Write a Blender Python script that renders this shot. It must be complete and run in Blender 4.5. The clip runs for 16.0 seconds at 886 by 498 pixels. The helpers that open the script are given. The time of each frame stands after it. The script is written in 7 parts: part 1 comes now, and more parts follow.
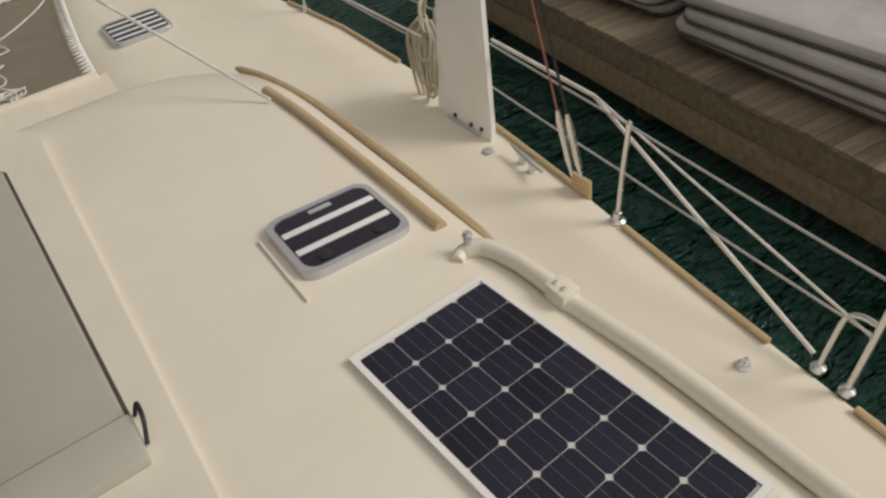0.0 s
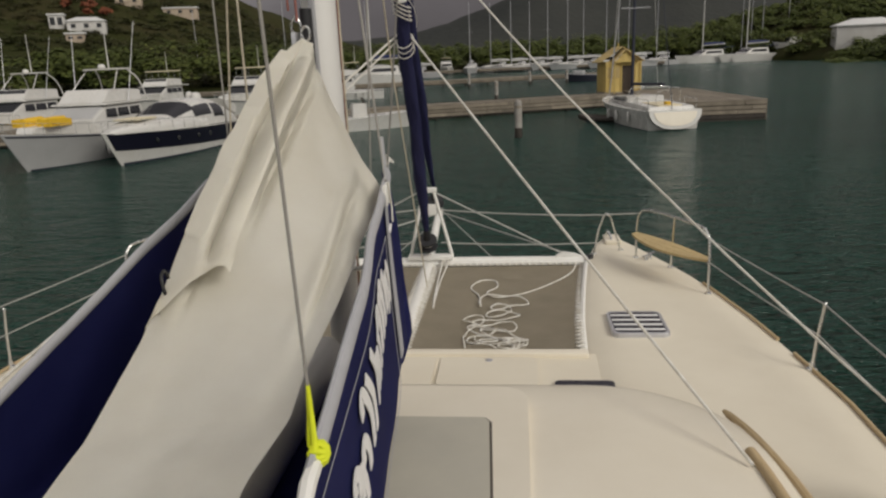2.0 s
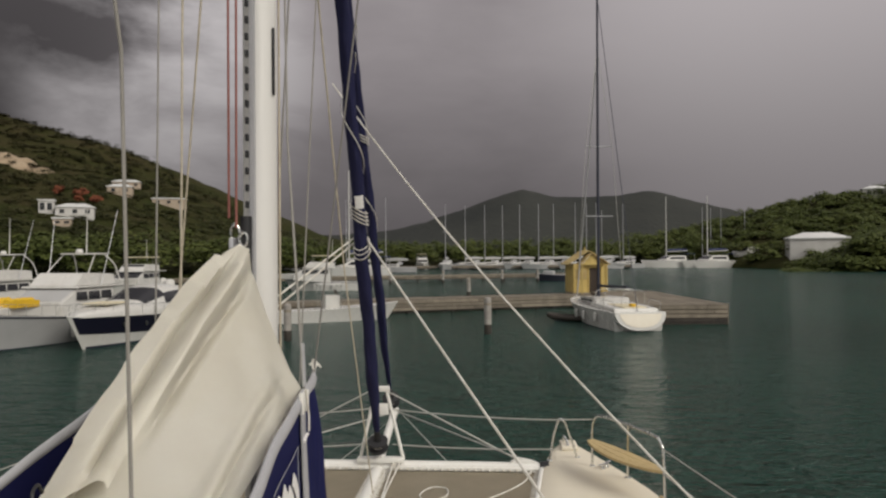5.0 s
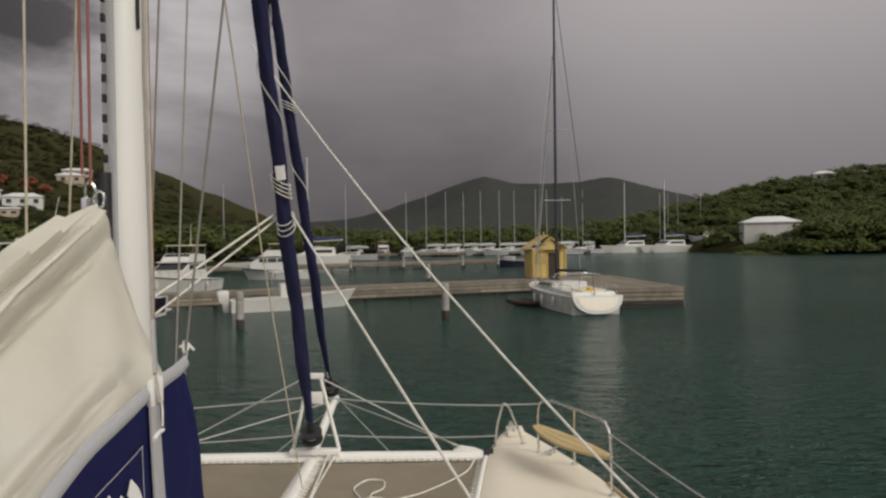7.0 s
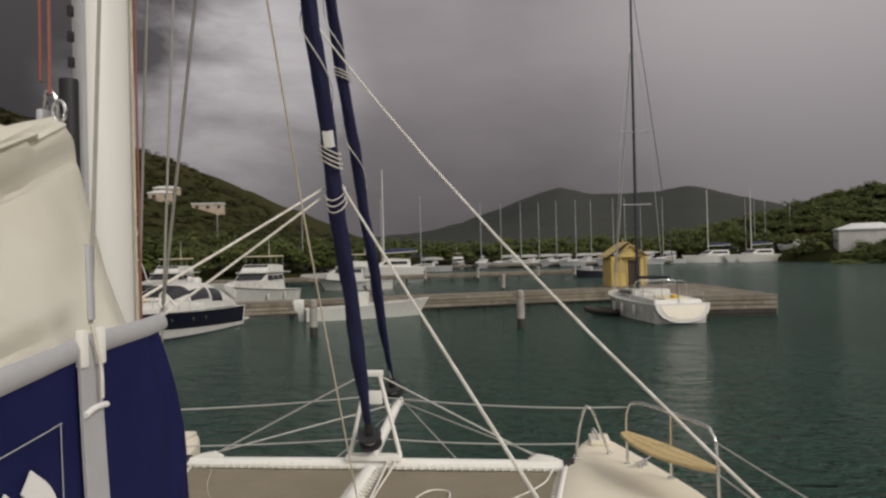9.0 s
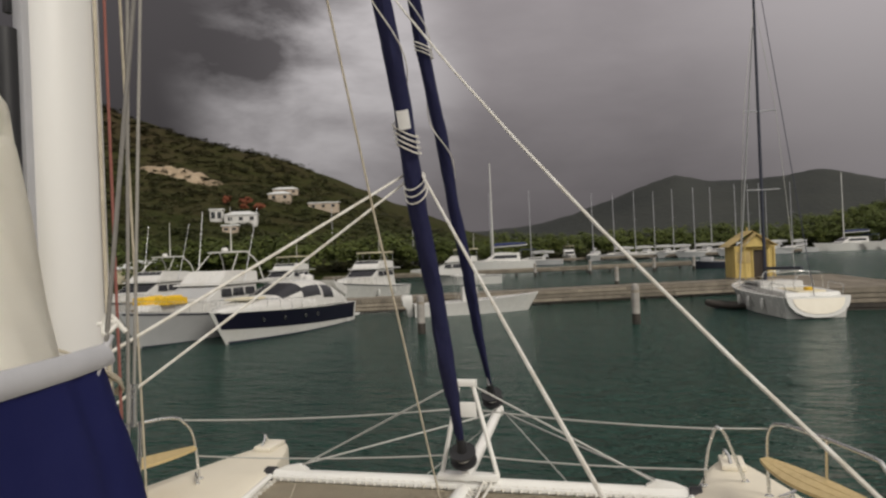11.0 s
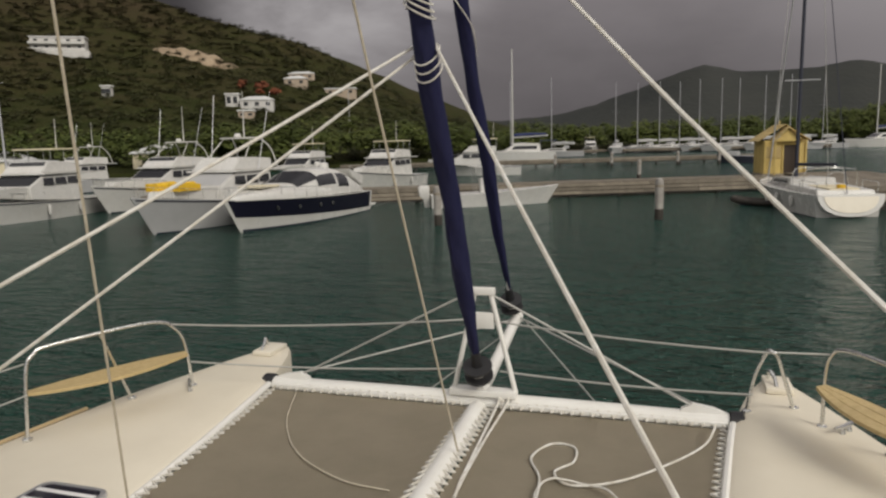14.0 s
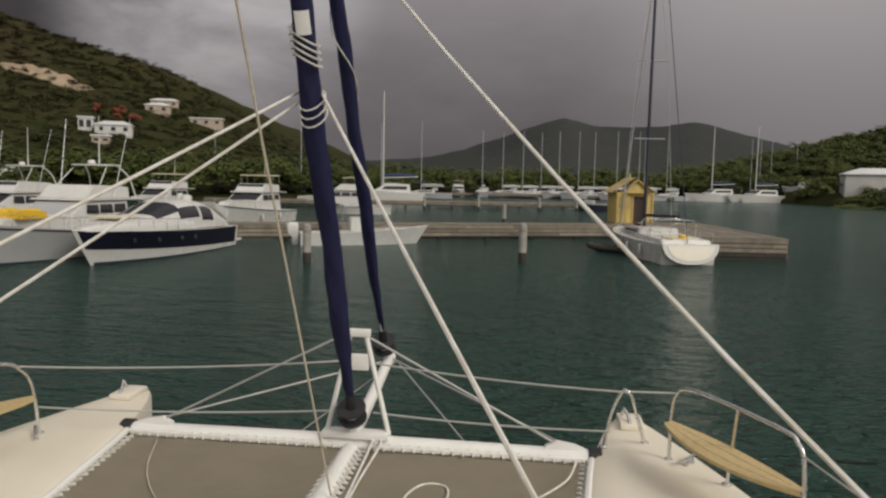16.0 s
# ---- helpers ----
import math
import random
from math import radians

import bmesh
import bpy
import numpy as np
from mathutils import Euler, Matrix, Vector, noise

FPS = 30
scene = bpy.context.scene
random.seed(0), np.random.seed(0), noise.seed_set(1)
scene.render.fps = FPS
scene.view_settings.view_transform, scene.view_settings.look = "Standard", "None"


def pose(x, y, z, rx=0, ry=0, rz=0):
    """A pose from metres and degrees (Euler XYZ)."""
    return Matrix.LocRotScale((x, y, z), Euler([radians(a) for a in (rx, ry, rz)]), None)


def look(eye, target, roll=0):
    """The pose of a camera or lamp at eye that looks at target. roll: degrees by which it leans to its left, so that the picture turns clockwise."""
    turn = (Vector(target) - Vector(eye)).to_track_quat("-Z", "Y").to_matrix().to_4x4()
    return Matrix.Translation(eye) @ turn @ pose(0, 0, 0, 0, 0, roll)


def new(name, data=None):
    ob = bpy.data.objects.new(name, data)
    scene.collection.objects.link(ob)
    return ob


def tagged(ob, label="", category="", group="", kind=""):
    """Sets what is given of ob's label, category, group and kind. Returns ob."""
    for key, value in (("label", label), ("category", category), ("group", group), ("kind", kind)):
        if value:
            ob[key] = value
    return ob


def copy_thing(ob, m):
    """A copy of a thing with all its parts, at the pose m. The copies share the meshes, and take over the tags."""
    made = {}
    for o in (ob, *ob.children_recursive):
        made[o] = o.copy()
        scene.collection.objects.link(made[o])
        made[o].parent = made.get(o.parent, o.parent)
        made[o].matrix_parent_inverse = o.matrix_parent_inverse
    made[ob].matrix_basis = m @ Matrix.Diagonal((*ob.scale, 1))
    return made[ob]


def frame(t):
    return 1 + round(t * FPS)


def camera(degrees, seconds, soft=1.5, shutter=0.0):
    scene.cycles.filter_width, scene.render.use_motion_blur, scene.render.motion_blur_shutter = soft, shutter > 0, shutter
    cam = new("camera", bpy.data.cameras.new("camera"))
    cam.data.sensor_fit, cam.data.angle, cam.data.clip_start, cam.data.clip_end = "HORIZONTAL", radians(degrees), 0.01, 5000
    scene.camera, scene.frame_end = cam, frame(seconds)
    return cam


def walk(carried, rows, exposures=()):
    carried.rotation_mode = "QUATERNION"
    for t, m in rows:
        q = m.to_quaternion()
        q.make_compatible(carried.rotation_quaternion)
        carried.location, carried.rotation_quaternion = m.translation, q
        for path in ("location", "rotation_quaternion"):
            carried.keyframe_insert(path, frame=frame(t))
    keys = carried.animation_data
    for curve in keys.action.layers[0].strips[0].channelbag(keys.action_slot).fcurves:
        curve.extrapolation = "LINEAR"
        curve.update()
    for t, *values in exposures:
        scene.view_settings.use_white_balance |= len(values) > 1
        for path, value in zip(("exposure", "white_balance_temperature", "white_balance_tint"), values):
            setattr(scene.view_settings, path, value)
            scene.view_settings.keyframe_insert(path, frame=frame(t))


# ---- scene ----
cam = camera(64.7, 16.0, soft=2.4)
PATH = [
    (0.0, look((1.303, -2.826, 3.753), (2.739, -0.180, 1.119), -10.24)),
    (0.5, look((1.100, -2.685, 3.861), (2.032, 0.313, 1.383), -5.17)),
    (1.0, look((1.059, -2.647, 3.865), (1.453, 0.726, 1.751), -3.51)),
    (1.5, look((1.103, -2.669, 3.966), (0.924, 0.973, 2.323), -3.42)),
    (2.0, look((1.141, -2.627, 4.000), (0.712, 1.207, 2.946), -2.55)),
    (2.5, look((1.198, -2.713, 4.013), (0.705, 1.224, 3.506), -2.37)),
    (3.0, look((1.238, -2.837, 4.061), (0.788, 1.133, 3.880), -1.71)),
    (3.5, look((1.220, -2.799, 4.094), (0.829, 1.182, 4.085), -0.71)),
    (4.0, look((1.248, -2.738, 4.088), (0.883, 1.245, 4.128), -0.42)),
    (6.5, look((1.567, -2.294, 4.000), (1.487, 1.705, 3.975), -0.81)),
    (7.0, look((1.607, -2.087, 3.945), (1.554, 1.913, 3.897), -0.96)),
    (7.5, look((1.567, -1.792, 3.851), (1.516, 2.207, 3.769), -0.91)),
    (8.0, look((1.692, -1.797, 3.855), (1.474, 2.196, 3.766), -0.89)),
    (8.5, look((1.709, -1.626, 3.719), (1.360, 2.359, 3.692), -0.82)),
    (9.0, look((1.626, -1.275, 3.645), (1.147, 2.696, 3.678), -1.46)),
    (11.5, look((1.638, -0.317, 3.654), (0.397, 3.485, 3.633), -1.92)),
    (12.0, look((1.563, -0.100, 3.634), (0.224, 3.666, 3.498), -1.66)),
    (12.5, look((1.522, 0.043, 3.619), (0.164, 3.795, 3.330), -2.88)),
    (13.0, look((1.548, 0.230, 3.610), (0.095, 3.931, 3.173), -2.70)),
    (13.5, look((1.484, 0.282, 3.630), (0.160, 4.017, 3.080), -2.36)),
    (14.0, look((1.433, 0.252, 3.660), (0.233, 4.020, 3.058), -1.60)),
    (14.5, look((1.367, 0.240, 3.705), (0.465, 4.095, 3.136), 0.84)),
    (15.0, look((1.379, 0.146, 3.749), (0.695, 4.052, 3.226), 1.58)),
    (15.5, look((1.424, 0.088, 3.779), (0.868, 4.023, 3.327), 1.57)),
    (16.0, look((1.387, 0.133, 3.704), (0.916, 4.087, 3.319), 1.11)),
]
walk(cam, PATH, [(0.0, -0.23), (1.0, -0.22), (2.0, -0.24), (2.5, -0.26), (3.0, -0.21), (4.0, -0.12), (6.5, -0.06), (9.0, -0.08), (11.5, 0.02), (12.5, 0.02), (13.5, -0.03), (14.5, -0.06), (16.0, -0.08)])

# ---------------------------------------------------------------- sky and light
world = bpy.data.worlds.new("overcast_sky")
scene.world = world
world.use_nodes = True
wt = world.node_tree
wn, wl = wt.nodes, wt.links
wn.clear()


def wnode(kind, **values):
    n = wn.new(kind)
    for k, v in values.items():
        n.inputs[k].default_value = v
    return n


SUN_ELEVATION, SUN_AZIMUTH = radians(36), radians(124)
sky = wn.new("ShaderNodeTexSky")
sky.sky_type, sky.sun_disc = "NISHITA", False
sky.sun_elevation, sky.sun_rotation = SUN_ELEVATION, SUN_AZIMUTH
sky_dim = wn.new("ShaderNodeMix")
sky_dim.data_type = "RGBA"
co = wn.new("ShaderNodeTexCoord")
warp = wnode("ShaderNodeTexNoise", Scale=2.2, Detail=3.0, Roughness=0.5)
wl.new(co.outputs["Generated"], warp.inputs["Vector"])
flat = wn.new("ShaderNodeMapping")
flat.inputs["Scale"].default_value = (1.0, 1.0, 2.6)
wl.new(co.outputs["Generated"], flat.inputs["Vector"])
adds = wn.new("ShaderNodeMix")
adds.data_type = "VECTOR"
adds.inputs["Factor"].default_value = 0.22
wl.new(flat.outputs[0], adds.inputs["A"])
wl.new(warp.outputs["Color"], adds.inputs["B"])
clouds = wnode("ShaderNodeTexNoise", Scale=2.6, Detail=7.0, Roughness=0.56)
wl.new(adds.outputs["Result"], clouds.inputs["Vector"])
tone = wn.new("ShaderNodeValToRGB")
tone.color_ramp.elements[0].position, tone.color_ramp.elements[0].color = 0.32, (0.168, 0.153, 0.158, 1)
tone.color_ramp.elements[1].position, tone.color_ramp.elements[1].color = 0.70, (0.262, 0.238, 0.245, 1)
wl.new(clouds.outputs["Fac"], tone.inputs["Fac"])


def toward(direction, low, high):
    """How far the sky's direction turns towards a given one, from 0 at cosine low to 1 at cosine high."""
    d = wn.new("ShaderNodeVectorMath")
    d.operation = "DOT_PRODUCT"
    d.inputs[1].default_value = Vector(direction).normalized()
    wl.new(co.outputs["Generated"], d.inputs[0])
    m = wnode("ShaderNodeMapRange")
    m.interpolation_type = "SMOOTHSTEP"
    m.inputs["From Min"].default_value, m.inputs["From Max"].default_value = low, high
    wl.new(d.outputs["Value"], m.inputs["Value"])
    return m.outputs["Result"]


def mixed(fac, a, b):
    m = wn.new("ShaderNodeMix")
    m.data_type = "RGBA"
    wl.new(fac, m.inputs["Factor"])
    wl.new(a, m.inputs["A"])
    if isinstance(b, tuple):
        m.inputs["B"].default_value = b
    else:
        wl.new(b, m.inputs["B"])
    return m.outputs["Result"]


# rain haze darkens the cover towards the horizon
sep = wn.new("ShaderNodeSeparateXYZ")
wl.new(co.outputs["Generated"], sep.inputs[0])
low_sky = wnode("ShaderNodeMapRange")
low_sky.interpolation_type = "SMOOTHSTEP"
for k_, v_ in (("From Min", 0.02), ("From Max", 0.42), ("To Min", 0.64), ("To Max", 1.40)):
    low_sky.inputs[k_].default_value = v_
wl.new(sep.outputs["Z"], low_sky.inputs["Value"])

# the squall lies ahead; the cover thins overhead and astern, and there is one break over the hill
gap_noise = wnode("ShaderNodeMath")
gap_noise.operation = "MULTIPLY"
wl.new(toward((-0.405, 0.885, 0.23), 0.974, 0.999), gap_noise.inputs[0])
gap_ramp = wn.new("ShaderNodeMapRange")
gap_ramp.inputs["From Min"].default_value, gap_ramp.inputs["From Max"].default_value = 0.40, 0.60
wl.new(clouds.outputs["Fac"], gap_ramp.inputs["Value"])
wl.new(gap_ramp.outputs["Result"], gap_noise.inputs[1])
col = mixed(toward((-0.76, 0.52, 0.40), 0.775, 0.94), tone.outputs["Color"], (0.058, 0.053, 0.055, 1))
col = mixed(toward((0.50, 0.84, 0.30), 0.86, 0.99), col, (0.345, 0.318, 0.324, 1))
col = mixed(gap_noise.outputs["Value"], col, (0.45, 0.425, 0.43, 1))
hazed = wn.new("ShaderNodeMix")
hazed.data_type, hazed.blend_type = "RGBA", "MULTIPLY"
hazed.inputs["Factor"].default_value = 1.0
wl.new(col, hazed.inputs["A"])
wl.new(low_sky.outputs["Result"], hazed.inputs["B"])
col = hazed.outputs["Result"]
cover = wn.new("ShaderNodeMix")
cover.data_type = "RGBA"
cover.inputs["Factor"].default_value = 0.93
scale_sky = wn.new("ShaderNodeMix")
scale_sky.data_type, scale_sky.blend_type = "RGBA", "MULTIPLY"
scale_sky.inputs["Factor"].default_value = 1.0
scale_sky.inputs["B"].default_value = (0.10, 0.10, 0.10, 1)
wl.new(sky.outputs["Color"], scale_sky.inputs["A"])
wl.new(scale_sky.outputs["Result"], cover.inputs["A"])
cover.inputs["B"].default_value = (0.84, 0.80, 0.76, 1)
col = mixed(toward((0.0, -0.62, 0.78), 0.15, 0.95), col, cover.outputs["Result"])
bg = wnode("ShaderNodeBackground", Strength=1.0)
wl.new(col, bg.inputs["Color"])
out = wn.new("ShaderNodeOutputWorld")
wl.new(bg.outputs[0], out.inputs["Surface"])

sun_data = bpy.data.lights.new("sun", "SUN")
sun_data.energy, sun_data.angle, sun_data.color = 2.15, radians(24), (1.0, 0.945, 0.85)
sun = new("sun", sun_data)
sun.matrix_world = look((0, 0, 60), Vector((0, 0, 60)) - Vector((math.sin(SUN_AZIMUTH) * math.cos(SUN_ELEVATION), math.cos(SUN_AZIMUTH) * math.cos(SUN_ELEVATION), math.sin(SUN_ELEVATION))))


# ---------------------------------------------------------------- materials
def material(name, base, rough=0.5, metal=0.0, second=None, scale=6.0, amount=0.5, fine=120.0, bump=0.05, bump_dist=0.004, spec=0.5, vary=0.0, streak=None):
    """A surface with stains at one scale, grain at another, and fine relief."""
    m = bpy.data.materials.new(name)
    m.use_nodes = True
    t = m.node_tree
    n, l = t.nodes, t.links
    p = n["Principled BSDF"]
    p.inputs["Roughness"].default_value, p.inputs["Metallic"].default_value = rough, metal
    p.inputs["Specular IOR Level"].default_value = spec
    c = n.new("ShaderNodeTexCoord")
    second = second or tuple(v * 0.82 for v in base)
    vec = c.outputs["Object"]
    if streak:
        mp = n.new("ShaderNodeMapping")
        mp.inputs["Scale"].default_value = streak
        l.new(vec, mp.inputs["Vector"])
        vec = mp.outputs[0]
    a = n.new("ShaderNodeTexNoise")
    a.inputs["Scale"].default_value, a.inputs["Detail"].default_value, a.inputs["Roughness"].default_value = scale, 5.0, 0.6
    l.new(vec, a.inputs["Vector"])
    r = n.new("ShaderNodeMapRange")
    r.inputs["From Min"].default_value, r.inputs["From Max"].default_value, r.inputs["To Max"].default_value = 0.35, 0.75, amount
    l.new(a.outputs["Fac"], r.inputs["Value"])
    mx = n.new("ShaderNodeMix")
    mx.data_type = "RGBA"
    mx.inputs["A"].default_value, mx.inputs["B"].default_value = (*base, 1), (*second, 1)
    l.new(r.outputs["Result"], mx.inputs["Factor"])
    result = mx.outputs["Result"]
    f = n.new("ShaderNodeTexNoise")
    f.inputs["Scale"].default_value, f.inputs["Detail"].default_value = fine, 3.0
    l.new(vec, f.inputs["Vector"])
    if vary:
        info = n.new("ShaderNodeObjectInfo")
        hs = n.new("ShaderNodeHueSaturation")
        rr = n.new("ShaderNodeMapRange")
        rr.inputs["To Min"].default_value, rr.inputs["To Max"].default_value = 1 - vary, 1 + vary
        l.new(info.outputs["Random"], rr.inputs["Value"])
        l.new(rr.outputs["Result"], hs.inputs["Value"])
        l.new(result, hs.inputs["Color"])
        result = hs.outputs["Color"]
    l.new(result, p.inputs["Base Color"])
    if bump:
        b = n.new("ShaderNodeBump")
        b.inputs["Strength"].default_value, b.inputs["Distance"].default_value = bump, bump_dist
        l.new(f.outputs["Fac"], b.inputs["Height"])
        l.new(b.outputs[0], p.inputs["Normal"])
    rv = n.new("ShaderNodeMapRange")
    rv.inputs["To Min"].default_value, rv.inputs["To Max"].default_value = max(rough - 0.08, 0.02), min(rough + 0.12, 1.0)
    l.new(a.outputs["Fac"], rv.inputs["Value"])
    l.new(rv.outputs["Result"], p.inputs["Roughness"])
    return m


GEL = material("cream_gelcoat", (0.77, 0.715, 0.60), 0.42, second=(0.69, 0.63, 0.51), scale=1.6, amount=0.7, fine=380, bump=0.12, bump_dist=0.002)
NONSKID = material("cream_nonskid_deck", (0.73, 0.675, 0.555), 0.62, second=(0.65, 0.59, 0.475), scale=1.1, amount=0.8, fine=260, bump=0.35, bump_dist=0.003)
GREYPAD = material("grey_nonskid_panel", (0.50, 0.475, 0.40), 0.75, second=(0.44, 0.42, 0.36), scale=3.0, amount=0.8, fine=300, bump=0.4, bump_dist=0.003)
SEAM = material("dark_seam_sealant", (0.07, 0.06, 0.05), 0.7)
TEAK = material("weathered_teak", (0.52, 0.40, 0.235), 0.6, second=(0.40, 0.29, 0.155), scale=9, amount=0.9, fine=90, bump=0.3, streak=(6, 0.7, 6))
TEAKSEAT = material("oiled_teak_seat", (0.56, 0.43, 0.215), 0.55, second=(0.40, 0.29, 0.13), scale=10, amount=0.8, fine=70, bump=0.3, streak=(3, 3, 3))
WHITE = material("white_paint", (0.80, 0.79, 0.75), 0.4, second=(0.70, 0.68, 0.63), scale=4, amount=0.7, fine=160)
MASTWHITE = material("white_painted_mast", (0.70, 0.69, 0.67), 0.34, second=(0.72, 0.71, 0.68), scale=3, amount=0.7, fine=200, streak=(3, 3, 0.4))
STEEL = material("stainless_steel", (0.72, 0.72, 0.70), 0.24, 0.9, scale=12, fine=200, bump=0.03)
WIRE = material("rigging_wire", (0.46, 0.45, 0.42), 0.5, 0.25, scale=20, fine=400, bump=0.2)
ROPE = material("white_braided_rope", (0.76, 0.745, 0.70), 0.85, second=(0.52, 0.47, 0.38), scale=14, amount=0.9, fine=500, bump=0.6)
ROPEBEIGE = material("beige_braided_rope", (0.58, 0.52, 0.41), 0.85, second=(0.40, 0.35, 0.26), scale=14, amount=0.9, fine=500, bump=0.6)
ROPERED = material("faded_red_halyard", (0.30, 0.11, 0.09), 0.85, second=(0.22, 0.10, 0.085), scale=30, fine=500, bump=0.6)
JACK = material("grey_lazy_jack_cord", (0.30, 0.285, 0.26), 0.8, second=(0.22, 0.21, 0.19), scale=20, fine=500, bump=0.5)
ROPEDARK = material("dark_grey_cord", (0.20, 0.19, 0.175), 0.8, second=(0.13, 0.12, 0.11), scale=20, fine=500, bump=0.5)
ROPEYELLOW = material("fluorescent_yellow_cord", (0.72, 0.78, 0.02), 0.7, second=(0.55, 0.62, 0.02), scale=20, fine=400, bump=0.5)
BLACK = material("black_plastic", (0.018, 0.018, 0.02), 0.5, scale=10, fine=200)
NAVY = material("navy_canvas", (0.018, 0.022, 0.118), 0.78, second=(0.030, 0.035, 0.150), scale=5, amount=0.8, fine=700, bump=0.35, bump_dist=0.002, spec=0.25)
NAVYFURL = material("navy_sail_sunstrip", (0.012, 0.013, 0.052), 0.72, second=(0.022, 0.024, 0.066), scale=12, amount=0.8, fine=500, bump=0.4, spec=0.25, streak=(3, 3, 0.6))
GREYWEB = material("grey_webbing_trim", (0.42, 0.42, 0.44), 0.75, second=(0.34, 0.34, 0.36), scale=12, fine=500, bump=0.4)
SAIL = material("off_white_sailcloth", (0.88, 0.855, 0.775), 0.62, second=(0.81, 0.775, 0.68), scale=3.0, amount=0.8, fine=420, bump=0.15, spec=0.3)
BADGE = material("white_canvas_print", (0.78, 0.77, 0.76), 0.7, scale=20, fine=300)
NET = material("taupe_trampoline_mesh", (0.50, 0.435, 0.325), 0.8, second=(0.42, 0.365, 0.27), scale=2.5, amount=0.9, fine=700, bump=0.7, bump_dist=0.004)
SMOKED = material("smoked_acrylic", (0.012, 0.011, 0.02), 0.14, scale=6, fine=60, bump=0.01, spec=0.5)
ALU = material("anodised_aluminium", (0.62, 0.62, 0.64), 0.35, 0.7, scale=20, fine=250)
CELL = material("monocrystalline_solar_cell", (0.010, 0.010, 0.022), 0.20, second=(0.016, 0.016, 0.030), scale=8, fine=150, bump=0.02, vary=0.35)
BACKSHEET = material("white_solar_backsheet", (0.62, 0.61, 0.58), 0.4, scale=8, fine=100)
BUSBAR = material("silver_busbar", (0.14, 0.14, 0.15), 0.4, 0.3, scale=30)
FOAMPAD = material("grey_vinyl_pad", (0.46, 0.44, 0.42), 0.55, second=(0.33, 0.31, 0.30), scale=3, amount=0.9, fine=80, bump=0.2)
TARP = material("cream_striped_tarpaulin", (0.66, 0.62, 0.52), 0.6, second=(0.52, 0.48, 0.40), scale=2, amount=0.9, fine=60, bump=0.3)
DOCKWOOD = material("wet_brown_dock_timber", (0.25, 0.195, 0.125), 0.75, second=(0.13, 0.10, 0.064), scale=3, amount=1.0, fine=60, bump=0.5, bump_dist=0.01, streak=(1, 5, 5), vary=0.25)
DOCKGREY = material("weathered_grey_dock_timber", (0.25, 0.215, 0.165), 0.8, second=(0.13, 0.11, 0.085), scale=1.2, amount=1.0, fine=20, bump=0.5, bump_dist=0.01, vary=0.25)
# near-black brown for tidal feet, low boards, piles and the fill under planks
DOCKDARK = material("very_dark_brown", (0.045, 0.036, 0.028), 0.7, second=(0.02, 0.018, 0.015), scale=2, amount=1.0, fine=20)
CONCRETE = material("grey_concrete_pile", (0.36, 0.34, 0.31), 0.85, second=(0.22, 0.20, 0.18), scale=2.2, amount=1.0, fine=25, bump=0.4, bump_dist=0.01)
HULLWHITE = material("white_hull_gelcoat", (0.608, 0.600, 0.576), 0.25, second=(0.512, 0.496, 0.456), scale=0.8, amount=0.7, fine=20)
HULLGREY = material("pale_grey_hull", (0.425, 0.425, 0.425), 0.3, second=(0.357, 0.357, 0.357), scale=0.8, amount=0.7, fine=20)
HULLNAVY = material("dark_navy_hull", (0.010, 0.009, 0.022), 0.30, scale=1, fine=20)
BOOT = material("dark_antifouling", (0.025, 0.028, 0.045), 0.6, scale=2, fine=20)
TINT = material("tinted_boat_glass", (0.025, 0.026, 0.030), 0.12, scale=2, fine=20)
CREAMTOP = material("cream_canvas_top", (0.66, 0.59, 0.42), 0.75, scale=1.5, fine=30)
YELLOWCLOTH = material("yellow_bow_cover", (0.72, 0.45, 0.02), 0.7, second=(0.55, 0.33, 0.02), scale=3, fine=40)
BLUECLOTH = material("navy_boat_canvas", (0.02, 0.03, 0.10), 0.75, scale=2, fine=40)
HUTYELLOW = material("ochre_painted_boards", (0.58, 0.44, 0.15), 0.75, second=(0.44, 0.32, 0.11), scale=1.5, amount=0.9, fine=14, bump=0.3, bump_dist=0.01, vary=0.12)
HUTROOF = material("ochre_shingle_roof", (0.56, 0.43, 0.19), 0.8, second=(0.42, 0.30, 0.12), scale=2, amount=1.0, fine=12, bump=0.4, bump_dist=0.02, vary=0.2)
DOORDARK = material("dark_doorway_boards", (0.05, 0.035, 0.025), 0.7)
WALLWHITE = material("white_house_render", (0.581, 0.572, 0.546), 0.8, second=(0.440, 0.422, 0.396), scale=0.4, amount=0.8, fine=3)
WALLTAN = material("tan_house_render", (0.44, 0.36, 0.28), 0.85, second=(0.34, 0.27, 0.20), scale=0.4, amount=0.8, fine=3)
ROOFRED = material("rust_red_roof", (0.24, 0.07, 0.045), 0.75, second=(0.17, 0.06, 0.04), scale=0.5, fine=4)
ROOFWHITE = material("white_metal_roof", (0.68, 0.68, 0.67), 0.5, second=(0.55, 0.55, 0.54), scale=0.5, fine=4)
WINDARK = material("dark_house_window", (0.03, 0.032, 0.035), 0.2)
ROCK = material("bare_tan_rock", (0.38, 0.295, 0.20), 0.9, second=(0.22, 0.16, 0.10), scale=0.15, amount=1.0, fine=1.2, bump=0.8, bump_dist=0.6)


